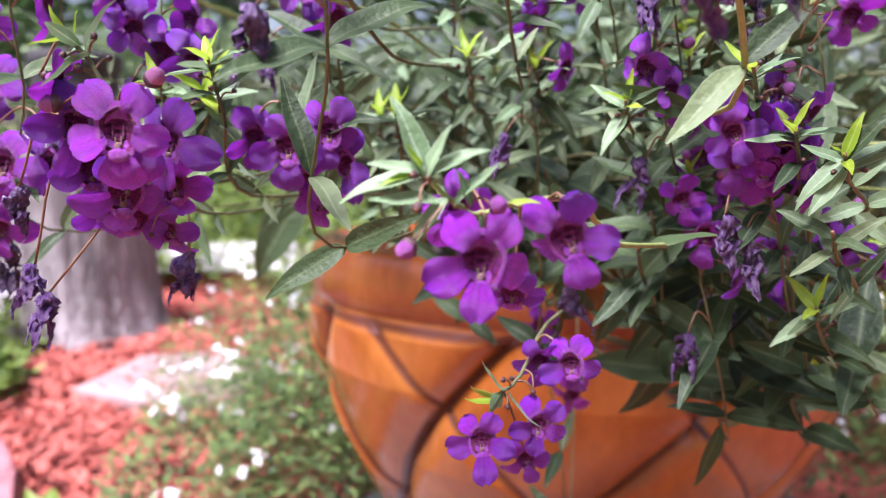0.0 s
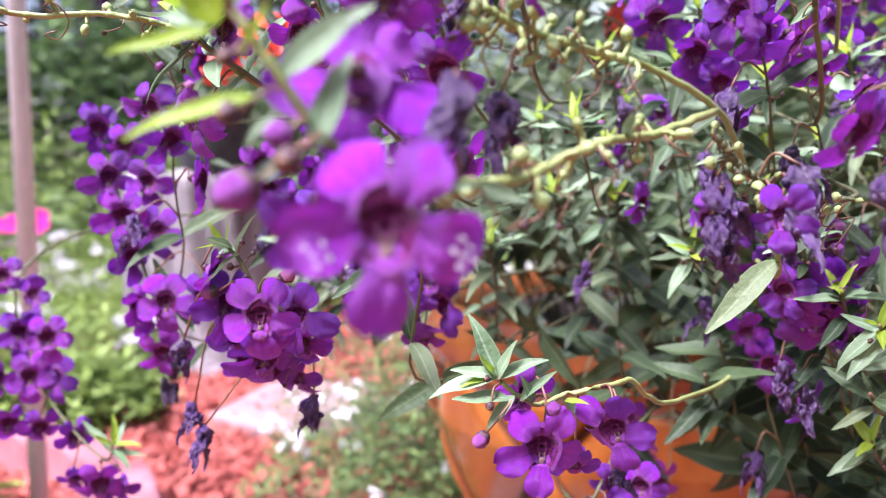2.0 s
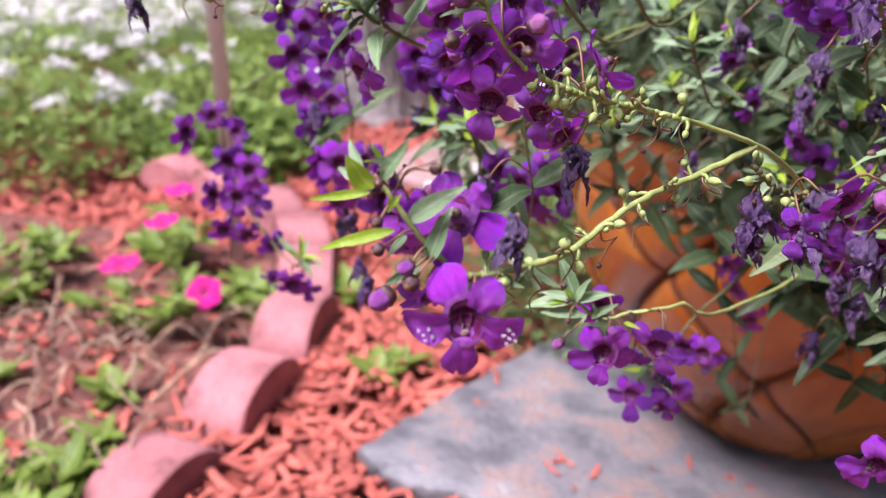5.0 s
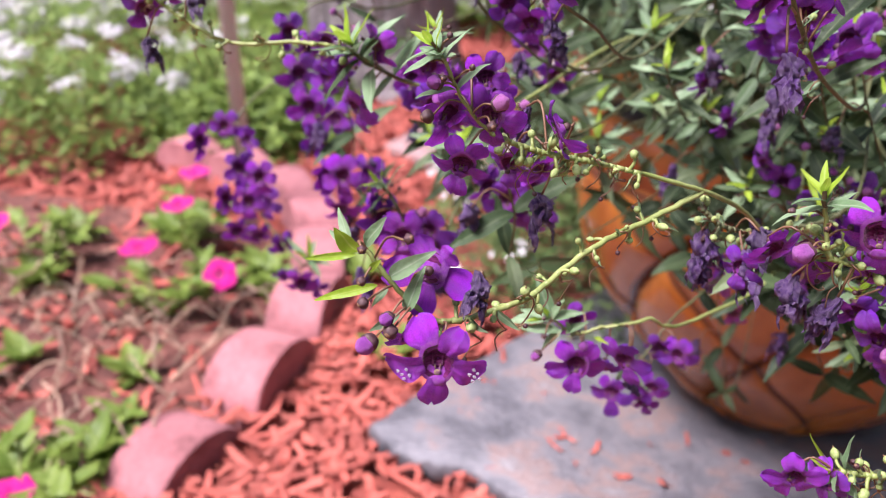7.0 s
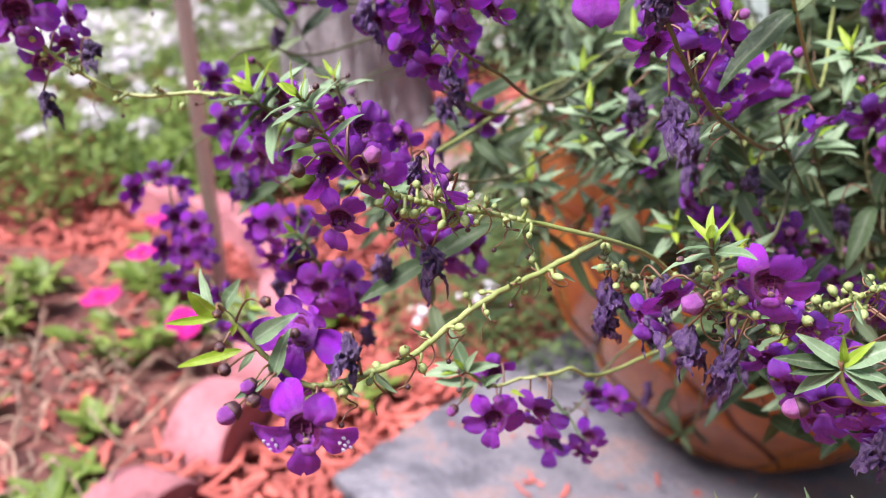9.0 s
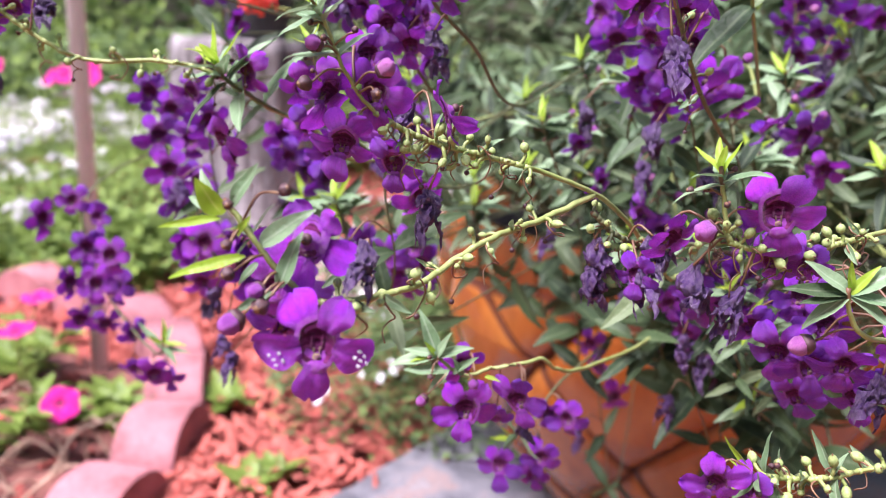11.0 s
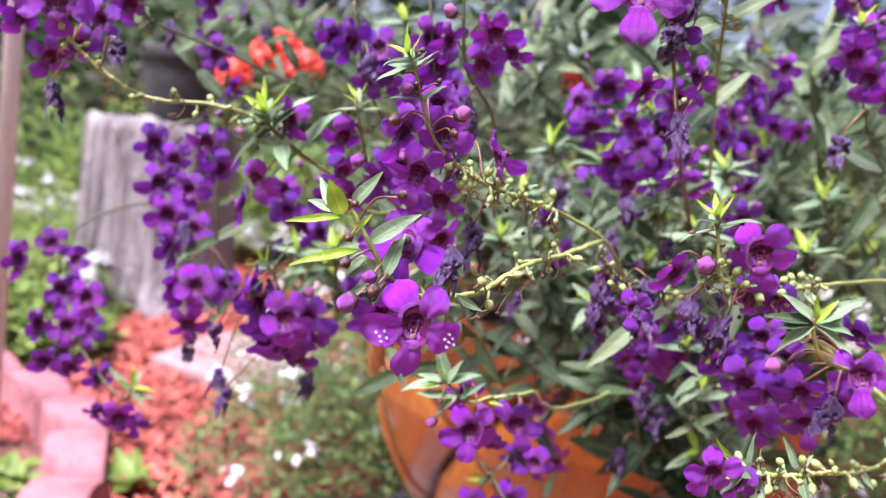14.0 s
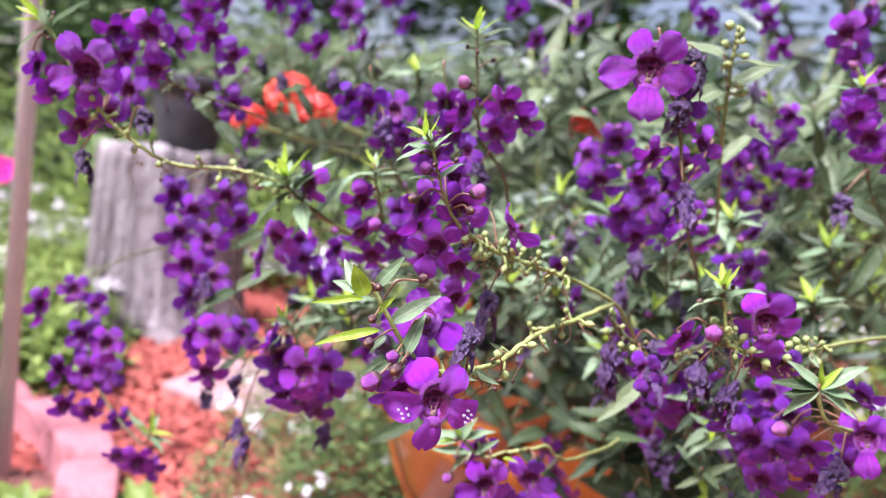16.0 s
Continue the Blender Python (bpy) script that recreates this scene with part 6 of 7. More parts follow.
s = Plant(reach([(0.0165, 0.4600, 0.5611), (0.0021, 0.4100, 0.5907), (-0.0068, 0.4000, 0.6177), (-0.0107, 0.4000, 0.6497), (-0.0122, 0.4000, 0.6620)], 3.6, 0.015), FULL, (0.0009, 0.0006), 115)
s.spire(0.64, 0.88, 4, 0.0100, "violet")
s.leafy(0.05, 0.62, 7, 0.027)
s = Plant(reach([(0.0507, 0.5100, 0.5805), (0.0326, 0.4600, 0.6115), (0.0222, 0.4500, 0.6406), (0.0178, 0.4500, 0.6752), (0.0161, 0.4500, 0.6885)], 3.9, 0.015), FULL, (0.0009, 0.0006), 116)
s.spire(0.64, 0.88, 4, 0.0107, "violet")
s.rosette(0.012, 7)
s.leafy(0.05, 0.62, 7, 0.027)
s = Plant(reach([(0.1376, 0.4600, 0.5902), (0.1130, 0.4100, 0.6165), (0.1018, 0.4000, 0.6424), (0.0974, 0.4000, 0.6735), (0.0957, 0.4000, 0.6855)], 2.6, 0.015), FULL, (0.0009, 0.0006), 117)
s.spire(0.64, 0.88, 4, 0.0102, "violet")
s.leafy(0.05, 0.62, 7, 0.027)
s = Plant(reach([(-0.0783, 0.4800, 0.5647), (-0.0852, 0.4300, 0.5957), (-0.0927, 0.4200, 0.6241), (-0.0963, 0.4200, 0.6577), (-0.0977, 0.4200, 0.6706)], 2.9, 0.015), FULL, (0.0009, 0.0006), 118)
s.spire(0.64, 0.88, 4, 0.0110, "violet")
s.rosette(0.012, 7)
s.leafy(0.05, 0.62, 7, 0.027)
s = Plant(reach([(0.1255, 0.2950, 0.4006), (0.0993, 0.2450, 0.4200), (0.0922, 0.2350, 0.4332), (0.0899, 0.2350, 0.4477), (0.0897, 0.2350, 0.4534)], 3.2, 0.015), FULL, (0.0009, 0.0006), 119)
s.spire(0.64, 0.88, 7, 0.0105, "violet")
s.leafy(0.05, 0.62, 7, 0.027)
s = Plant(reach([(0.1517, 0.3900, 0.3455), (0.1253, 0.3400, 0.3773), (0.1174, 0.3300, 0.3973), (0.1165, 0.3300, 0.4180), (0.1161, 0.3300, 0.4260)], 3.4, 0.015), FULL, (0.0009, 0.0006), 120)
s.spire(0.64, 0.88, 5, 0.0100, "violet")
s.rosette(0.012, 7)
s.leafy(0.05, 0.62, 7, 0.027)
s = Plant(reach([(0.1824, 0.4200, 0.3126), (0.1530, 0.3700, 0.3497), (0.1442, 0.3600, 0.3722), (0.1431, 0.3600, 0.3950), (0.1427, 0.3600, 0.4038)], 3.7, 0.015), FULL, (0.0009, 0.0006), 121)
s.spire(0.64, 0.88, 4, 0.0107, "violet")
s.leafy(0.05, 0.62, 7, 0.027)
s = Plant(reach([(0.1887, 0.3600, 0.3447), (0.1559, 0.3100, 0.3757), (0.1469, 0.3000, 0.3941), (0.1459, 0.3000, 0.4131), (0.1455, 0.3000, 0.4204)], 4.0, 0.015), FULL, (0.0009, 0.0006), 122)
s.spire(0.64, 0.88, 4, 0.0102, "violet")
s.rosette(0.012, 7)
s.leafy(0.05, 0.62, 7, 0.027)
s = Plant(reach([(0.0974, 0.3200, 0.4157), (0.0769, 0.2700, 0.4339), (0.0708, 0.2600, 0.4479), (0.0684, 0.2600, 0.4638), (0.0682, 0.2600, 0.4700)], 2.7, 0.015), FULL, (0.0009, 0.0006), 123)
s.spire(0.64, 0.88, 4, 0.0110, "violet")
s.leafy(0.05, 0.62, 7, 0.027)
s = Plant(reach([(0.1238, 0.3600, 0.3744), (0.1004, 0.3100, 0.4009), (0.0934, 0.3000, 0.4184), (0.0926, 0.3000, 0.4371), (0.0923, 0.3000, 0.4444)], 3.0, 0.015), FULL, (0.0009, 0.0006), 124)
s.spire(0.64, 0.88, 3, 0.0105, "violet")
s.rosette(0.012, 7)
s.leafy(0.05, 0.62, 7, 0.027)
s = Plant(reach([(0.1503, 0.3600, 0.3492), (0.1230, 0.3100, 0.3795), (0.1152, 0.3000, 0.3978), (0.1143, 0.3000, 0.4167), (0.1140, 0.3000, 0.4240)], 3.3, 0.015), FULL, (0.0009, 0.0006), 125)
s.spire(0.64, 0.88, 3, 0.0100, "violet")
s.leafy(0.05, 0.62, 7, 0.027)
s = Plant(reach([(0.0622, 0.4000, 0.4484), (0.0478, 0.3500, 0.4669), (0.0424, 0.3400, 0.4841), (0.0419, 0.3400, 0.5048), (0.0417, 0.3400, 0.5127)], 3.5, 0.015), FULL, (0.0009, 0.0006), 126)
s.spire(0.64, 0.88, 2, 0.0107, "violet")
s.rosette(0.012, 7)
s.leafy(0.05, 0.62, 7, 0.027)
s = Plant(reach([(-0.1040, 0.3300, 0.4393), (-0.0930, 0.2800, 0.4543), (-0.0924, 0.2700, 0.4679), (-0.0923, 0.2700, 0.4843), (-0.0922, 0.2700, 0.4907)], 3.8, 0.015), FULL, (0.0009, 0.0006), 127)
s.spire(0.64, 0.88, 6, 0.0102, "violet")
s.leafy(0.05, 0.62, 7, 0.027)
s = Plant(reach([(-0.0513, 0.3600, 0.4565), (-0.0496, 0.3100, 0.4711), (-0.0512, 0.3000, 0.4858), (-0.0513, 0.3000, 0.5039), (-0.0513, 0.3000, 0.5109)], 4.1, 0.015), FULL, (0.0009, 0.0006), 128)
s.spire(0.64, 0.88, 4, 0.0110, "violet")
s.rosette(0.012, 7)
s.leafy(0.05, 0.62, 7, 0.027)
s = Plant(reach([(-0.0316, 0.2300, 0.4078), (-0.0256, 0.1800, 0.4543), (-0.0268, 0.1700, 0.4760), (-0.0275, 0.1700, 0.4949), (-0.0277, 0.1700, 0.5020)], 2.8, 0.015), FULL, (0.0009, 0.0006), 129)
s.spire(0.64, 0.88, 3, 0.0105, "violet")
s.leafy(0.05, 0.62, 7, 0.027)
s = Plant(reach([(0.0893, 0.2800, 0.4668), (0.0758, 0.2300, 0.5001), (0.0694, 0.2200, 0.5182), (0.0663, 0.2200, 0.5354), (0.0651, 0.2200, 0.5419)], 3.1, 0.015), FULL, (0.0009, 0.0006), 130)
s.spire(0.64, 0.88, 6, 0.0100, "violet")
s.rosette(0.012, 7)
s.leafy(0.05, 0.62, 7, 0.027)
s = Plant(reach([(0.1157, 0.3000, 0.4450), (0.0984, 0.2500, 0.4816), (0.0906, 0.2400, 0.5012), (0.0869, 0.2400, 0.5198), (0.0854, 0.2400, 0.5268)], 3.4, 0.015), FULL, (0.0009, 0.0006), 131)
s.spire(0.64, 0.88, 4, 0.0107, "violet")
s.leafy(0.05, 0.62, 7, 0.027)
s = Plant(reach([(-0.0400, 0.3200, 0.4555), (-0.0373, 0.2700, 0.4933), (-0.0399, 0.2600, 0.5151), (-0.0410, 0.2600, 0.5364), (-0.0415, 0.2600, 0.5444)], 3.6, 0.015), FULL, (0.0009, 0.0006), 132)
s.spire(0.64, 0.88, 3, 0.0102, "violet")
s.rosette(0.012, 7)
s.leafy(0.05, 0.62, 7, 0.027)
s = Plant(reach([(-0.1463, 0.3000, 0.4060), (-0.1282, 0.2500, 0.4536), (-0.1264, 0.2400, 0.4791), (-0.1251, 0.2400, 0.5030), (-0.1246, 0.2400, 0.5119)], 3.9, 0.015), FULL, (0.0009, 0.0006), 133)
s.spire(0.64, 0.88, 4, 0.0110, "violet")
s.leafy(0.05, 0.62, 7, 0.027)
s = Plant(reach([(0.1562, 0.3400, 0.4156), (0.1358, 0.2900, 0.4548), (0.1277, 0.2800, 0.4766), (0.1246, 0.2800, 0.4977), (0.1235, 0.2800, 0.5057)], 2.6, 0.015), FULL, (0.0009, 0.0006), 134)
s.spire(0.64, 0.88, 3, 0.0105, "violet")
s.rosette(0.012, 7)
s.leafy(0.05, 0.62, 7, 0.027)
s = Plant(reach([(0.0434, 0.3600, 0.3903), (0.0365, 0.3100, 0.4351), (0.0317, 0.3000, 0.4602), (0.0301, 0.3000, 0.4845), (0.0295, 0.3000, 0.4937)], 2.9, 0.015), FULL, (0.0009, 0.0006), 135)
s.spire(0.64, 0.88, 3, 0.0100, "violet")
s.leafy(0.05, 0.62, 7, 0.027)
s = Plant(reach([(0.0742, 0.4400, 0.2209), (0.0611, 0.3900, 0.2885), (0.0536, 0.3800, 0.3245), (0.0510, 0.3800, 0.3582), (0.0501, 0.3800, 0.3709)], 3.2, 0.015), FULL, (0.0009, 0.0006), 136)
s.spire(0.64, 0.88, 4, 0.0107, "violet")
s.rosette(0.012, 7)
s.leafy(0.05, 0.62, 7, 0.027)

# short dark shoots leaning out over the rim
for i in range(36):
    rng = random.Random(1500 + i)
    a = rng.uniform(math.pi * 1.44, math.pi * 1.76)
    out = rng.uniform(0.262, 0.315)
    foot = SOIL_TOP + Vector((0.15 * math.cos(a), 0.15 * math.sin(a), -0.015))
    tip = SOIL_TOP + Vector((out * math.cos(a), out * math.sin(a), rng.uniform(-0.02, 0.07) - 0.5 * max(0, out - 0.285) - 0.07 * max(0.0, min(1.0, (a - 4.45) / 0.35)) * rng.random()))
    over = SOIL_TOP + Vector((0.235 * math.cos(a), 0.235 * math.sin(a), 0.055 + 0.4 * max(0, tip.z - SOIL_TOP.z)))
    s = Plant([foot, foot.lerp(over, 0.6) + Vector((0, 0, 0.02)), over, tip], "leafy dark green angelonia shoot leaning over the pot's rim", (0.002, 0.0009), 1500 + i, "leafy_shoot", group="leafy shoots in the pot")
    s.paired(0.32, 0.99, 7, 0.043, "broad")

# fresher shoots over the rim between the long trailing ones
for i in range(50):
    rng = random.Random(1800 + i)
    a = rng.uniform(math.pi * 1.02, math.pi * 1.42) if i < 36 else rng.uniform(math.pi * 1.46, math.pi * 1.75)
    out = rng.uniform(0.22, 0.34) if i < 36 else rng.uniform(0.18, 0.255)
    foot = SOIL_TOP + Vector((0.15 * math.cos(a), 0.15 * math.sin(a), -0.015))
    tip = SOIL_TOP + Vector((out * math.cos(a), out * math.sin(a), rng.uniform(0.07, 0.17) if i < 36 else rng.uniform(0.10, 0.27)))
    s = Plant([foot, foot.lerp(tip, 0.5) + Vector((0, 0, 0.04)), tip], "leafy green angelonia shoot with pale tip over the pot's rim", (0.0016, 0.0008), 1800 + i, "leafy_shoot", group="leafy shoots in the pot")
    s.paired(0.35, 0.90, 6, 0.036, "broad")
    s.paired(0.86, 0.99, 2, 0.019, "pale")

# leafy shoots that fill the pot and hang over its rim
for i in range(116):
    rng = random.Random(900 + i)
    a = rng.uniform(0, 2 * math.pi)
    if i < 90:
        a = rng.uniform(math.pi * 1.45, math.pi * 2.05)
    elif math.pi * 0.95 < a < math.pi * 1.45:
        continue
    far, rise = rng.uniform(0.16, 0.46), rng.uniform(0.02, 0.30)
    foot = SOIL_TOP + Vector((0.14 * math.cos(a) * rng.random(), 0.14 * math.sin(a) * rng.random(), -0.01))
    tip = SOIL_TOP + Vector((far * math.cos(a), far * math.sin(a), rise - 0.55 * max(0, far - 0.28)))
    mid = foot.lerp(tip, 0.5) + Vector((0, 0, 0.10 + 0.1 * rise))
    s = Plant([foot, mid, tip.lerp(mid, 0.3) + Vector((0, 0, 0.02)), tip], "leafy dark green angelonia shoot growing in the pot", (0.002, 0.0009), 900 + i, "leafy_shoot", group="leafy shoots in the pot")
    # lower shoots take darker leaves, the thicket's shade put into their colour
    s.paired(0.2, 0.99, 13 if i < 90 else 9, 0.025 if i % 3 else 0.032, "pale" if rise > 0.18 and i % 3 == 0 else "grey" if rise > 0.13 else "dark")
    if i % 3 == 0 or rise > 0.22:
        s.rosette(0.014, 6)

s = Plant(reach([(0.0581, 0.3100, 0.4811), (0.0542, 0.2700, 0.5058), (0.0518, 0.2600, 0.5194)], 2.5, 0.01), "leafy angelonia shoot with pale young tip", (0.0016, 0.0008), 600, "leafy_shoot", group="leafy shoots in the pot")
s.leafy(0.45, 0.99, 6, 0.017, "pale")
s.rosette(0.01428, 6)
s = Plant(reach([(0.0788, 0.3200, 0.4546), (0.0724, 0.2800, 0.4824), (0.0692, 0.2700, 0.4972)], 2.8, 0.01), "leafy angelonia shoot with pale young tip", (0.0016, 0.0008), 601, "leafy_shoot", group="leafy shoots in the pot")
s.leafy(0.45, 0.99, 6, 0.017, "pale")
s.rosette(0.01428, 6)
s = Plant(reach([(0.0989, 0.3300, 0.4762), (0.0905, 0.2900, 0.5012), (0.0866, 0.2800, 0.5150)], 3.2, 0.01), "leafy angelonia shoot with pale young tip", (0.0016, 0.0008), 602, "leafy_shoot", group="leafy shoots in the pot")
s.leafy(0.45, 0.99, 6, 0.017, "pale")
s.rosette(0.01428, 6)
s = Plant(reach([(0.1208, 0.3200, 0.4446), (0.1099, 0.2800, 0.4732), (0.1054, 0.2700, 0.4880)], 3.5, 0.01), "leafy angelonia shoot with pale young tip", (0.0016, 0.0008), 603, "leafy_shoot", group="leafy shoots in the pot")
s.leafy(0.45, 0.99, 6, 0.017, "pale")
s.rosette(0.01428, 6)
s = Plant(reach([(0.1313, 0.3300, 0.4868), (0.1196, 0.2900, 0.5101), (0.1148, 0.2800, 0.5232)], 3.9, 0.01), "leafy angelonia shoot with pale young tip", (0.0016, 0.0008), 604, "leafy_shoot", group="leafy shoots in the pot")
s.leafy(0.45, 0.99, 6, 0.018, "pale")
s.rosette(0.01512, 6)
s = Plant(reach([(0.0357, 0.3500, 0.4471), (0.0331, 0.3100, 0.4764), (0.0309, 0.3000, 0.4925)], 2.7, 0.01), "leafy angelonia shoot with pale young tip", (0.0016, 0.0008), 605, "leafy_shoot", group="leafy shoots in the pot")
s.leafy(0.45, 0.99, 6, 0.017, "pale")
s.rosette(0.01428, 6)
s = Plant(reach([(0.0042, 0.3700, 0.4582), (0.0042, 0.3300, 0.4867), (0.0028, 0.3200, 0.5030)], 3.1, 0.01), "leafy angelonia shoot with pale young tip", (0.0016, 0.0008), 606, "leafy_shoot", group="leafy shoots in the pot")
s.leafy(0.45, 0.99, 6, 0.018, "pale")
s.rosette(0.01512, 6)
s = Plant(reach([(0.0961, 0.3300, 0.4229), (0.0876, 0.2900, 0.4544), (0.0837, 0.2800, 0.4706)], 3.4, 0.01), "leafy angelonia shoot with pale young tip", (0.0016, 0.0008), 607, "leafy_shoot", group="leafy shoots in the pot")
s.leafy(0.45, 0.99, 6, 0.015, "pale")
s.rosette(0.0126, 6)
s = Plant(reach([(0.0729, 0.3000, 0.4347), (0.0598, 0.2600, 0.4441), (0.0558, 0.2500, 0.4519)], 3.8, 0.01), "leafy angelonia shoot with pale young tip", (0.0016, 0.0008), 608, "leafy_shoot", group="leafy shoots in the pot")
s.leafy(0.45, 0.99, 6, 0.015, "dark")
s.rosette(0.0126, 6)
s = Plant(reach([(0.0662, 0.3900, 0.3992), (0.0548, 0.3500, 0.4164), (0.0510, 0.3400, 0.4284)], 2.6, 0.01), "leafy dark green angelonia shoot over the pot's rim", (0.0016, 0.0008), 609, "leafy_shoot", group="leafy shoots in the pot")
s.leafy(0.45, 0.99, 4, 0.034, "broad")
s = Plant(reach([(0.0952, 0.3300, 0.4038), (0.0797, 0.2900, 0.4185), (0.0751, 0.2800, 0.4284)], 3.0, 0.01), "leafy dark green angelonia shoot over the pot's rim", (0.0016, 0.0008), 610, "leafy_shoot", group="leafy shoots in the pot")
s.leafy(0.45, 0.99, 4, 0.027, "broad")
s = Plant(reach([(0.1195, 0.3500, 0.3683), (0.1016, 0.3100, 0.3879), (0.0962, 0.3000, 0.3996)], 3.3, 0.01), "leafy dark green angelonia shoot over the pot's rim", (0.0016, 0.0008), 611, "leafy_shoot", group="leafy shoots in the pot")
s.leafy(0.45, 0.99, 4, 0.037, "broad")
s = Plant(reach([(0.0817, 0.3100, 0.3788), (0.0675, 0.2700, 0.3961), (0.0632, 0.2600, 0.4063)], 3.7, 0.01), "leafy dark green angelonia shoot over the pot's rim", (0.0016, 0.0008), 612, "leafy_shoot", group="leafy shoots in the pot")
s.leafy(0.45, 0.99, 4, 0.027, "broad")
s = Plant(reach([(0.1293, 0.2500, 0.4187), (0.1056, 0.2100, 0.4284), (0.0991, 0.2000, 0.4351)], 2.5, 0.01), "leafy angelonia shoot with pale young tip", (0.0016, 0.0008), 613, "leafy_shoot", group="leafy shoots in the pot")
s.leafy(0.45, 0.99, 6, 0.016, "pale")
s.rosette(0.01344, 6)
s = Plant(reach([(0.1271, 0.2500, 0.3941), (0.1038, 0.2100, 0.4079), (0.0974, 0.2000, 0.4156)], 2.8, 0.01), "leafy angelonia shoot with dark narrow leaves", (0.0016, 0.0008), 614, "leafy_shoot", group="leafy shoots in the pot")
s.leafy(0.45, 0.99, 6, 0.015, "dark")
s = Plant(reach([(0.1428, 0.2900, 0.3602), (0.1195, 0.2500, 0.3798), (0.1130, 0.2400, 0.3901)], 3.2, 0.01), "leafy angelonia shoot with pale young tip", (0.0016, 0.0008), 615, "leafy_shoot", group="leafy shoots in the pot")
s.leafy(0.45, 0.99, 3, 0.02, "dark")
s.rosette(0.0168, 6)
s = Plant(reach([(0.1615, 0.3500, 0.3138), (0.1387, 0.3100, 0.3399), (0.1320, 0.3000, 0.3534)], 3.5, 0.01), "leafy dark green angelonia shoot over the pot's rim", (0.0016, 0.0008), 616, "leafy_shoot", group="leafy shoots in the pot")
s.leafy(0.45, 0.99, 3, 0.037, "broad")
s = Plant(reach([(0.1235, 0.3900, 0.3254), (0.1061, 0.3500, 0.3506), (0.1007, 0.3400, 0.3648)], 3.9, 0.01), "leafy dark green angelonia shoot over the pot's rim", (0.0016, 0.0008), 617, "leafy_shoot", group="leafy shoots in the pot")
s.leafy(0.45, 0.99, 3, 0.041, "broad")
s = Plant(reach([(0.0167, 0.3500, 0.4544), (0.0109, 0.3100, 0.4637), (0.0087, 0.3000, 0.4726)], 3.1, 0.01), "leafy angelonia shoot with pale young tip", (0.0016, 0.0008), 619, "leafy_shoot", group="leafy shoots in the pot")
s.leafy(0.45, 0.99, 6, 0.0175, "dark")
s.rosette(0.0147, 6)
s = Plant(reach([(-0.0389, 0.3500, 0.4510), (-0.0382, 0.3100, 0.4607), (-0.0387, 0.3000, 0.4698)], 3.4, 0.01), "leafy angelonia shoot with pale young tip", (0.0016, 0.0008), 620, "leafy_shoot", group="leafy shoots in the pot")
s.leafy(0.45, 0.99, 6, 0.025, "dark")
s = Plant(reach([(-0.0859, 0.3100, 0.4365), (-0.0780, 0.2700, 0.4461), (-0.0765, 0.2600, 0.4542)], 3.8, 0.01), "leafy angelonia shoot with pale young tip", (0.0016, 0.0008), 621, "leafy_shoot", group="leafy shoots in the pot")
s.leafy(0.45, 0.99, 6, 0.0225, "dark")
s.rosette(0.0189, 6)
s = Plant(reach([(0.0459, 0.3500, 0.4501), (0.0366, 0.3100, 0.4599), (0.0335, 0.3000, 0.4690)], 2.6, 0.01), "leafy angelonia shoot with pale young tip", (0.0016, 0.0008), 622, "leafy_shoot", group="leafy shoots in the pot")
s.leafy(0.45, 0.99, 6, 0.02, "dark")
s.rosette(0.0168, 6)
s = Plant(reach([(0.1689, 0.3100, 0.3381), (0.1432, 0.2700, 0.3609), (0.1360, 0.2600, 0.3726)], 3.0, 0.01), "leafy dark green angelonia shoot over the pot's rim", (0.0016, 0.0008), 623, "leafy_shoot", group="leafy shoots in the pot")
s.leafy(0.45, 0.99, 3, 0.034, "broad")
s = Plant(reach([(0.1597, 0.3900, 0.3204), (0.1384, 0.3500, 0.3462), (0.1320, 0.3400, 0.3605)], 3.3, 0.01), "leafy dark green angelonia shoot over the pot's rim", (0.0016, 0.0008), 624, "leafy_shoot", group="leafy shoots in the pot")
s.leafy(0.45, 0.99, 3, 0.041, "broad")
s = Plant(reach([(-0.0147, 0.3500, 0.3990), (-0.0156, 0.3100, 0.4332), (-0.0175, 0.3000, 0.4514)], 3.7, 0.01), "leafy angelonia shoot with pale young tip", (0.0016, 0.0008), 625, "leafy_shoot", group="leafy shoots in the pot")
s.leafy(0.45, 0.99, 6, 0.02, "dark")
s.rosette(0.0168, 6)
s = Plant(reach([(0.0156, 0.3900, 0.4320), (0.0112, 0.3500, 0.4622), (0.0080, 0.3400, 0.4794)], 2.5, 0.01), "leafy angelonia shoot with pale young tip", (0.0016, 0.0008), 626, "leafy_shoot", group="leafy shoots in the pot")
s.leafy(0.45, 0.99, 6, 0.025, "dark")
s = Plant(reach([(0.0461, 0.3500, 0.3506), (0.0391, 0.3100, 0.3897), (0.0351, 0.3000, 0.4095)], 2.8, 0.01), "leafy dark green angelonia shoot over the pot's rim", (0.0016, 0.0008), 627, "leafy_shoot", group="leafy shoots in the pot")
s.leafy(0.45, 0.99, 4, 0.027, "broad")
s = Plant(reach([(0.0712, 0.3500, 0.4245), (0.0623, 0.3100, 0.4546), (0.0579, 0.3000, 0.4709)], 3.2, 0.01), "leafy angelonia shoot with pale young tip", (0.0016, 0.0008), 628, "leafy_shoot", group="leafy shoots in the pot")
s.leafy(0.45, 0.99, 6, 0.025, "dark")
s = Plant(reach([(0.0278, 0.5100, 0.5693), (0.0164, 0.4700, 0.5906), (0.0105, 0.4600, 0.6092)], 3.5, 0.01), "leafy angelonia shoot with pale young tip", (0.0016, 0.0008), 629, "leafy_shoot", group="leafy shoots in the pot")
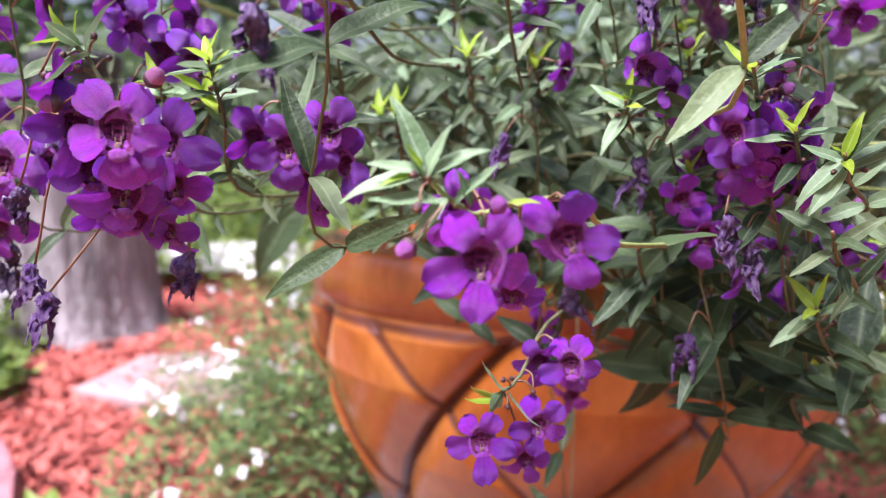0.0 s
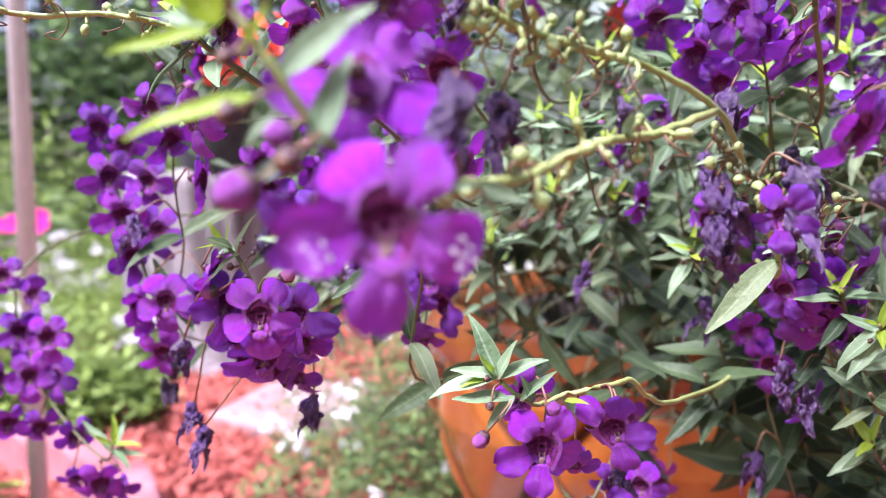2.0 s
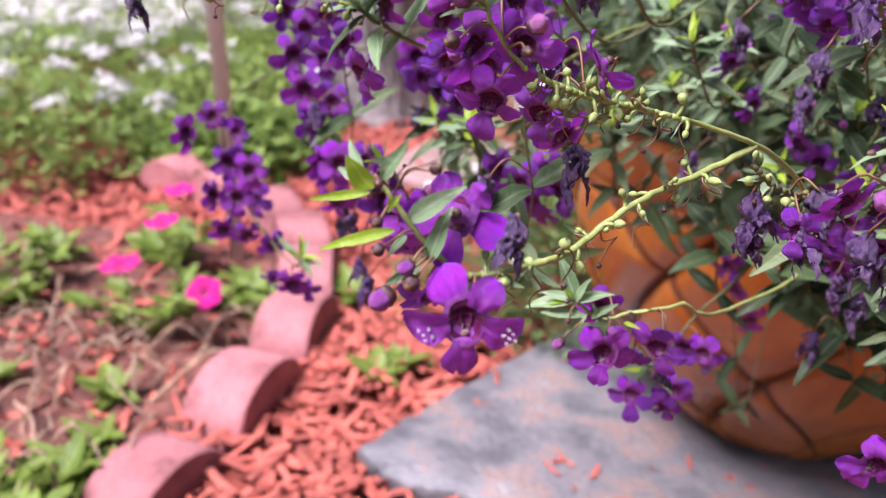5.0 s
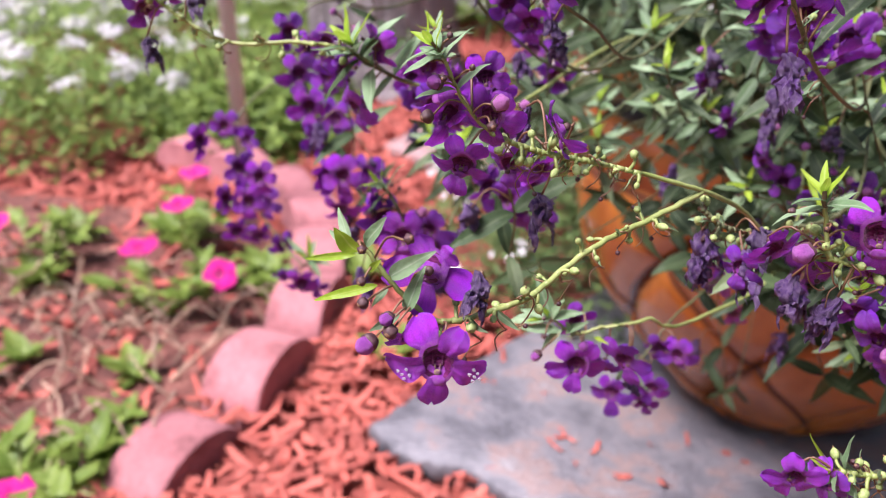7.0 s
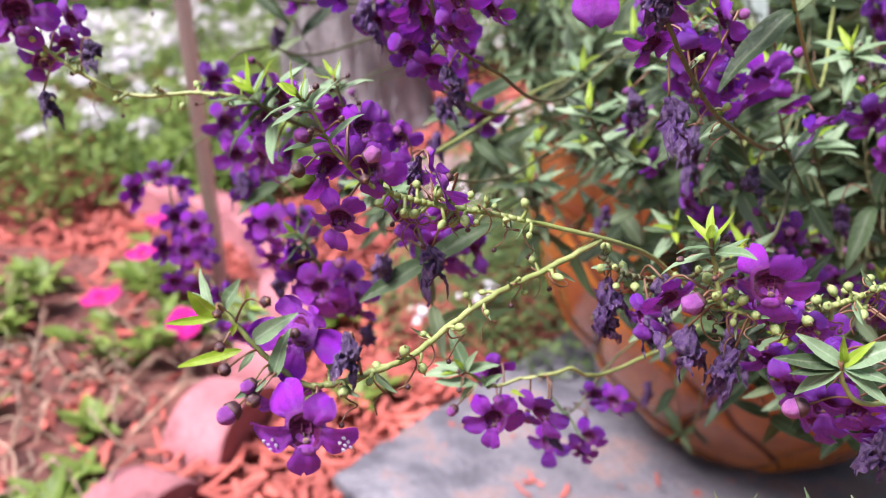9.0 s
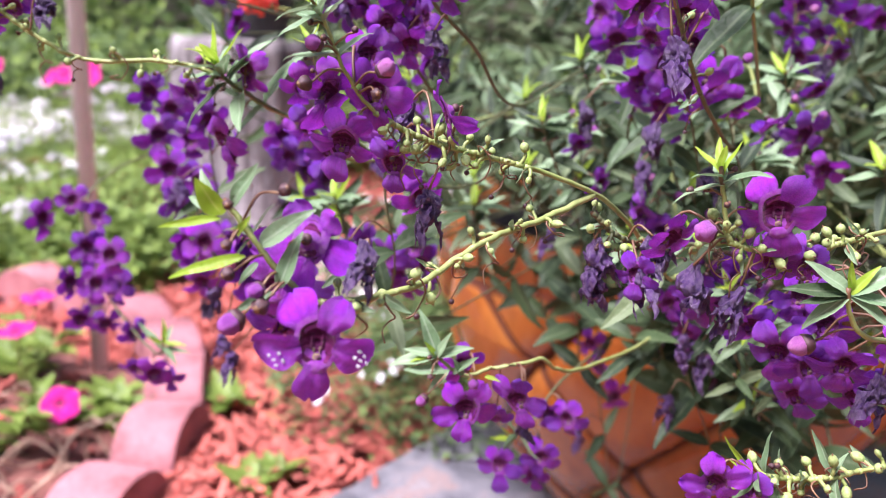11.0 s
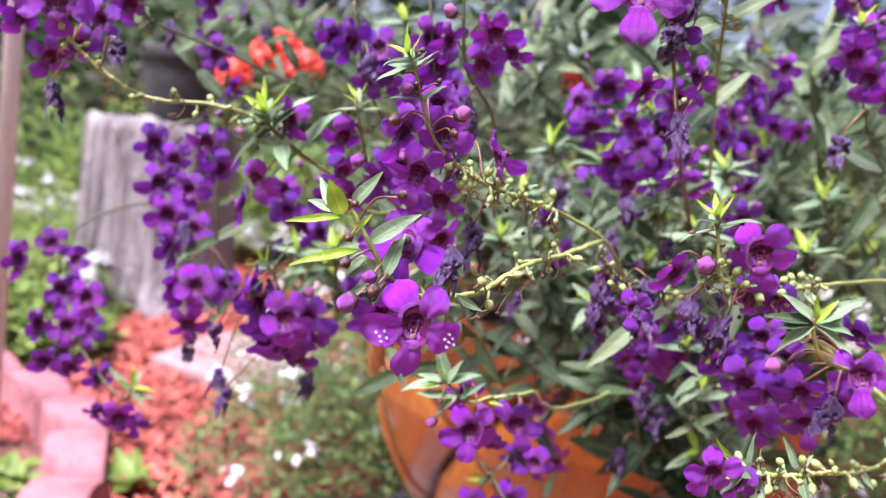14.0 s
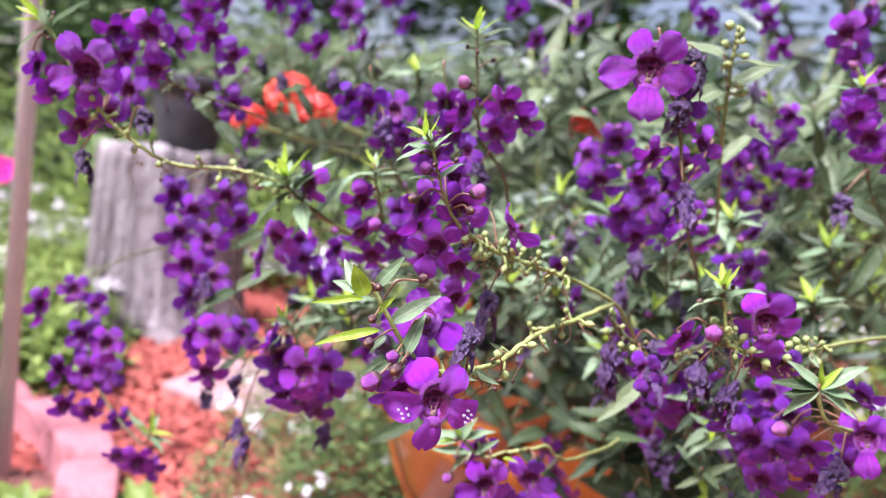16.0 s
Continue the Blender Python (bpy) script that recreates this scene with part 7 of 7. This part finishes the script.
s.leafy(0.45, 0.99, 6, 0.054, "grey")
s = Plant(reach([(0.0633, 0.5300, 0.5833), (0.0494, 0.4900, 0.6044), (0.0427, 0.4800, 0.6234)], 3.9, 0.01), "leafy angelonia shoot with pale young tip", (0.0016, 0.0008), 630, "leafy_shoot", group="leafy shoots in the pot")
s.leafy(0.45, 0.99, 6, 0.054, "grey")
s = Plant(reach([(0.2398, 0.5100, 0.5662), (0.2151, 0.4700, 0.5871), (0.2056, 0.4600, 0.6052)], 2.7, 0.01), "leafy angelonia shoot with pale young tip", (0.0016, 0.0008), 631, "leafy_shoot", group="leafy shoots in the pot")
s.leafy(0.45, 0.99, 6, 0.0504, "grey")
s = Plant(reach([(0.2754, 0.5100, 0.5529), (0.2484, 0.4700, 0.5746), (0.2383, 0.4600, 0.5929)], 3.1, 0.01), "leafy angelonia shoot with pale young tip", (0.0016, 0.0008), 632, "leafy_shoot", group="leafy shoots in the pot")
s.leafy(0.45, 0.99, 6, 0.0504, "grey")
s = Plant(reach([(0.0203, 0.4500, 0.3432), (0.0098, 0.4100, 0.3788), (0.0044, 0.4000, 0.4005)], 3.4, 0.01), "leafy dark green angelonia shoot over the pot's rim", (0.0016, 0.0008), 633, "leafy_shoot", group="leafy shoots in the pot")
s.leafy(0.45, 0.99, 4, 0.030, "broad")
s = Plant(reach([(0.0361, 0.4100, 0.3784), (0.0251, 0.3700, 0.4105), (0.0198, 0.3600, 0.4302)], 2.6, 0.01), "leafy dark green angelonia shoot over the pot's rim", (0.0016, 0.0008), 635, "leafy_shoot", group="leafy shoots in the pot")
s.leafy(0.45, 0.99, 4, 0.027, "broad")
s = Plant(reach([(0.1049, 0.4300, 0.3452), (0.0887, 0.3900, 0.3800), (0.0818, 0.3800, 0.4009)], 3.3, 0.01), "leafy dark green angelonia shoot over the pot's rim", (0.0016, 0.0008), 637, "leafy_shoot", group="leafy shoots in the pot")
s.leafy(0.45, 0.99, 4, 0.030, "broad")
s = Plant(reach([(0.0616, 0.3900, 0.3800), (0.0490, 0.3500, 0.4114), (0.0433, 0.3400, 0.4305)], 2.5, 0.01), "leafy dark green angelonia shoot over the pot's rim", (0.0016, 0.0008), 639, "leafy_shoot", group="leafy shoots in the pot")
s.leafy(0.45, 0.99, 4, 0.027, "broad")
s = Plant(reach([(-0.0282, 0.4100, 0.3994), (-0.0267, 0.3700, 0.4351), (-0.0278, 0.3600, 0.4550)], 3.9, 0.01), "leafy angelonia shoot with pale young tip", (0.0016, 0.0008), 643, "leafy_shoot", group="leafy shoots in the pot")
s.leafy(0.45, 0.99, 6, 0.02, "pale")
s.rosette(0.0168, 6)
s = Plant(reach([(0.0450, 0.3500, 0.4877), (0.0342, 0.3100, 0.5090), (0.0292, 0.3000, 0.5242)], 3.1, 0.01), "leafy angelonia shoot with pale young tip", (0.0016, 0.0008), 645, "leafy_shoot", group="leafy shoots in the pot")
s.leafy(0.45, 0.99, 6, 0.02, "dark")
s.rosette(0.0168, 6)
s = Plant(reach([(0.0300, 0.3100, 0.4610), (0.0208, 0.2700, 0.4837), (0.0166, 0.2600, 0.4984)], 3.4, 0.01), "leafy angelonia shoot with pale young tip", (0.0016, 0.0008), 646, "leafy_shoot", group="leafy shoots in the pot")
s.leafy(0.45, 0.99, 6, 0.0175, "dark")
s.rosette(0.0147, 6)
s = Plant(reach([(0.1052, 0.2700, 0.4189), (0.0890, 0.2300, 0.4447), (0.0831, 0.2200, 0.4593)], 3.8, 0.01), "leafy angelonia shoot with pale young tip", (0.0016, 0.0008), 647, "leafy_shoot", group="leafy shoots in the pot")
s.leafy(0.45, 0.99, 6, 0.015, "dark")
s.rosette(0.0126, 6)
s = Plant(reach([(0.0907, 0.3200, 0.3680), (0.0759, 0.2800, 0.3995), (0.0700, 0.2700, 0.4169)], 2.6, 0.01), "leafy dark green angelonia shoot over the pot's rim", (0.0016, 0.0008), 648, "leafy_shoot", group="leafy shoots in the pot")
s.leafy(0.45, 0.99, 4, 0.030, "broad")
s = Plant(reach([(0.1200, 0.3300, 0.3548), (0.1027, 0.2900, 0.3875), (0.0961, 0.2800, 0.4054)], 3.0, 0.01), "leafy dark green angelonia shoot over the pot's rim", (0.0016, 0.0008), 649, "leafy_shoot", group="leafy shoots in the pot")
s.leafy(0.45, 0.99, 4, 0.041, "broad")
s = Plant(reach([(0.1191, 0.2700, 0.4002), (0.1015, 0.2300, 0.4279), (0.0952, 0.2200, 0.4430)], 3.3, 0.01), "leafy angelonia shoot with pale young tip", (0.0016, 0.0008), 650, "leafy_shoot", group="leafy shoots in the pot")
s.leafy(0.45, 0.99, 6, 0.015, "dark")
s.rosette(0.0126, 6)
s = Plant(reach([(0.1383, 0.3100, 0.3526), (0.1193, 0.2700, 0.3853), (0.1123, 0.2600, 0.4027)], 3.7, 0.01), "leafy dark green angelonia shoot over the pot's rim", (0.0016, 0.0008), 651, "leafy_shoot", group="leafy shoots in the pot")
s.leafy(0.45, 0.99, 4, 0.027, "broad")
s = Plant(reach([(0.2044, 0.3500, 0.4771), (0.1804, 0.3100, 0.4989), (0.1720, 0.3000, 0.5139)], 2.5, 0.01), "leafy angelonia shoot with pale young tip", (0.0016, 0.0008), 652, "leafy_shoot", group="leafy shoots in the pot")
s.leafy(0.45, 0.99, 6, 0.0225, "dark")
s.rosette(0.0189, 6)
s = Plant(reach([(0.1844, 0.3100, 0.4497), (0.1613, 0.2700, 0.4729), (0.1534, 0.2600, 0.4876)], 2.8, 0.01), "leafy angelonia shoot with pale young tip", (0.0016, 0.0008), 653, "leafy_shoot", group="leafy shoots in the pot")
s.leafy(0.45, 0.99, 6, 0.02, "dark")
s.rosette(0.0168, 6)
s = Plant(reach([(0.2237, 0.3500, 0.4762), (0.1981, 0.3100, 0.4980), (0.1892, 0.3000, 0.5131)], 3.2, 0.01), "leafy angelonia shoot with pale young tip", (0.0016, 0.0008), 654, "leafy_shoot", group="leafy shoots in the pot")
s.leafy(0.45, 0.99, 6, 0.025, "dark")
s = Plant(reach([(-0.0677, 0.2900, 0.4201), (-0.0674, 0.2500, 0.4467), (-0.0691, 0.2400, 0.4622)], 3.5, 0.01), "leafy angelonia shoot with pale young tip", (0.0016, 0.0008), 655, "leafy_shoot", group="leafy shoots in the pot")
s.leafy(0.45, 0.99, 6, 0.0175, "dark")
s.rosette(0.0147, 6)
s = Plant(reach([(-0.0907, 0.3100, 0.4124), (-0.0890, 0.2700, 0.4401), (-0.0904, 0.2600, 0.4564)], 3.9, 0.01), "leafy angelonia shoot with pale young tip", (0.0016, 0.0008), 656, "leafy_shoot", group="leafy shoots in the pot")
s.leafy(0.45, 0.99, 6, 0.0175, "dark")
s.rosette(0.0147, 6)
s = Plant(reach([(-0.0050, 0.3500, 0.5633), (-0.0116, 0.3100, 0.5781), (-0.0153, 0.3000, 0.5915)], 2.7, 0.01), "leafy angelonia shoot with pale young tip", (0.0016, 0.0008), 657, "leafy_shoot", group="leafy shoots in the pot")
s.leafy(0.45, 0.99, 6, 0.025, "dark")
s = Plant(reach([(-0.0561, 0.3900, 0.5534), (-0.0594, 0.3500, 0.5710), (-0.0626, 0.3400, 0.5861)], 3.1, 0.01), "leafy angelonia shoot with pale young tip", (0.0016, 0.0008), 658, "leafy_shoot", group="leafy shoots in the pot")
s.leafy(0.45, 0.99, 6, 0.0225, "dark")
s.rosette(0.0189, 6)
s = Plant(reach([(-0.1004, 0.4100, 0.5840), (-0.1009, 0.3700, 0.6002), (-0.1034, 0.3600, 0.6154)], 3.4, 0.01), "leafy angelonia shoot with pale young tip", (0.0016, 0.0008), 659, "leafy_shoot", group="leafy shoots in the pot")
s.leafy(0.45, 0.99, 6, 0.025, "dark")
s = Plant(reach([(0.0719, 0.4100, 0.5978), (0.0586, 0.3700, 0.6124), (0.0528, 0.3600, 0.6268)], 3.8, 0.01), "leafy angelonia shoot with pale young tip", (0.0016, 0.0008), 660, "leafy_shoot", group="leafy shoots in the pot")
s.leafy(0.45, 0.99, 6, 0.03, "dark")
s = Plant(reach([(0.1415, 0.4900, 0.3970)], 3.0, 0.02), "angelonia shoot with long dark hanging leaves", (0.0018, 0.0010), 1700, "leafy_shoot", group="leafy shoots in the pot")
s.leaf((0.1415, 0.4900, 0.3970), (0.0081, -0.012, -0.048), 0.0501, "broad", (0, -1, 0.3))
s = Plant(reach([(0.1586, 0.4900, 0.3973)], 3.2, 0.02), "angelonia shoot with long dark hanging leaves", (0.0018, 0.0010), 1701, "leafy_shoot", group="leafy shoots in the pot")
s.leaf((0.1586, 0.4900, 0.3973), (0.0074, -0.012, -0.0456), 0.0477, "broad", (0, -1, 0.3))
s = Plant(reach([(0.1312, 0.5000, 0.3554)], 3.4, 0.02), "angelonia shoot with long dark hanging leaves", (0.0018, 0.0010), 1702, "leafy_shoot", group="leafy shoots in the pot")
s.leaf((0.1312, 0.5000, 0.3554), (0.0027, -0.012, -0.0578), 0.0591, "broad", (0, -1, 0.3))
s = Plant(reach([(0.2400, 0.4400, 0.3302)], 3.6, 0.02), "angelonia shoot with long dark hanging leaves", (0.0018, 0.0010), 1703, "leafy_shoot", group="leafy shoots in the pot")
s.leaf((0.2400, 0.4400, 0.3302), (-0.0564, -0.012, -0.0309), 0.0654, "broad", (0, -1, 0.3))
s = Plant(reach([(0.1972, 0.4600, 0.3430)], 3.8, 0.02), "angelonia shoot with long dark hanging leaves", (0.0018, 0.0010), 1704, "leafy_shoot", group="leafy shoots in the pot")
s.leaf((0.1972, 0.4600, 0.3430), (-0.0441, -0.012, -0.0344), 0.0572, "broad", (0, -1, 0.3))
s = Plant(reach([(-0.0881, 0.5200, 0.4147)], 4.0, 0.02), "angelonia shoot with long dark hanging leaves", (0.0018, 0.0010), 1705, "leafy_shoot", group="leafy shoots in the pot")
s.leaf((-0.0881, 0.5200, 0.4147), (-0.0336, -0.012, -0.0523), 0.0633, "broad", (0, -1, 0.3))

for shoot in SHOOTS:
    shoot.close()


# ---- the red-flowered geranium at the back of the pot ----
def geranium(heads, seed):
    rng = random.Random(seed)
    foot = SOIL_TOP + Vector((-0.10, 0.02, -0.015))
    root = thing("geranium", foot, "geranium with orange-red flower heads in the same pot", "flower")
    for hx, hy, hz, r in heads:
        h = Vector((hx, hy, hz)) - foot
        v, f = tube(smooth_path([(0, 0, 0), h * 0.5 + Vector((0, 0, 0.06)), h], 6), (0.0022, 0.0014), 6)
        put("stem", mesh_of("stem", v, f, [STEM]), root, Matrix())
        head = None
        for k in range(11):
            a, t = 2.4 * k, math.acos(1 - 1.3 * (k + 0.5) / 11)
            n = Vector((math.sin(t) * math.cos(a), math.sin(t) * math.sin(a), math.cos(t)))
            c = h + n * r
            verts, faces = [], []
            s = n.orthogonal().normalized()
            u = n.cross(s)
            for p in range(5):
                b = p * 2 * math.pi / 5 + rng.uniform(-0.2, 0.2)
                d = s * math.cos(b) + u * math.sin(b)
                e = n.cross(d)
                q = len(verts)
                L = r * rng.uniform(0.50, 0.65)
                verts += [c, c + d * L * 0.5 + e * L * 0.34 + n * L * 0.2, c + d * L + e * L * 0.26 + n * L * 0.1, c + d * L * 1.08 + n * L * 0.02, c + d * L - e * L * 0.26 + n * L * 0.1, c + d * L * 0.5 - e * L * 0.34 + n * L * 0.2]
                faces.append(tuple(range(q, q + 6)))
            put("floret", mesh_of("floret", verts, faces, [RED_PETAL], False), root, Matrix())


geranium([(-0.182, 0.50, 0.570, 0.018), (-0.152, 0.47, 0.560, 0.013), (-0.205, 0.47, 0.548, 0.012), (0.055, 0.50, 0.575, 0.013)], 4)
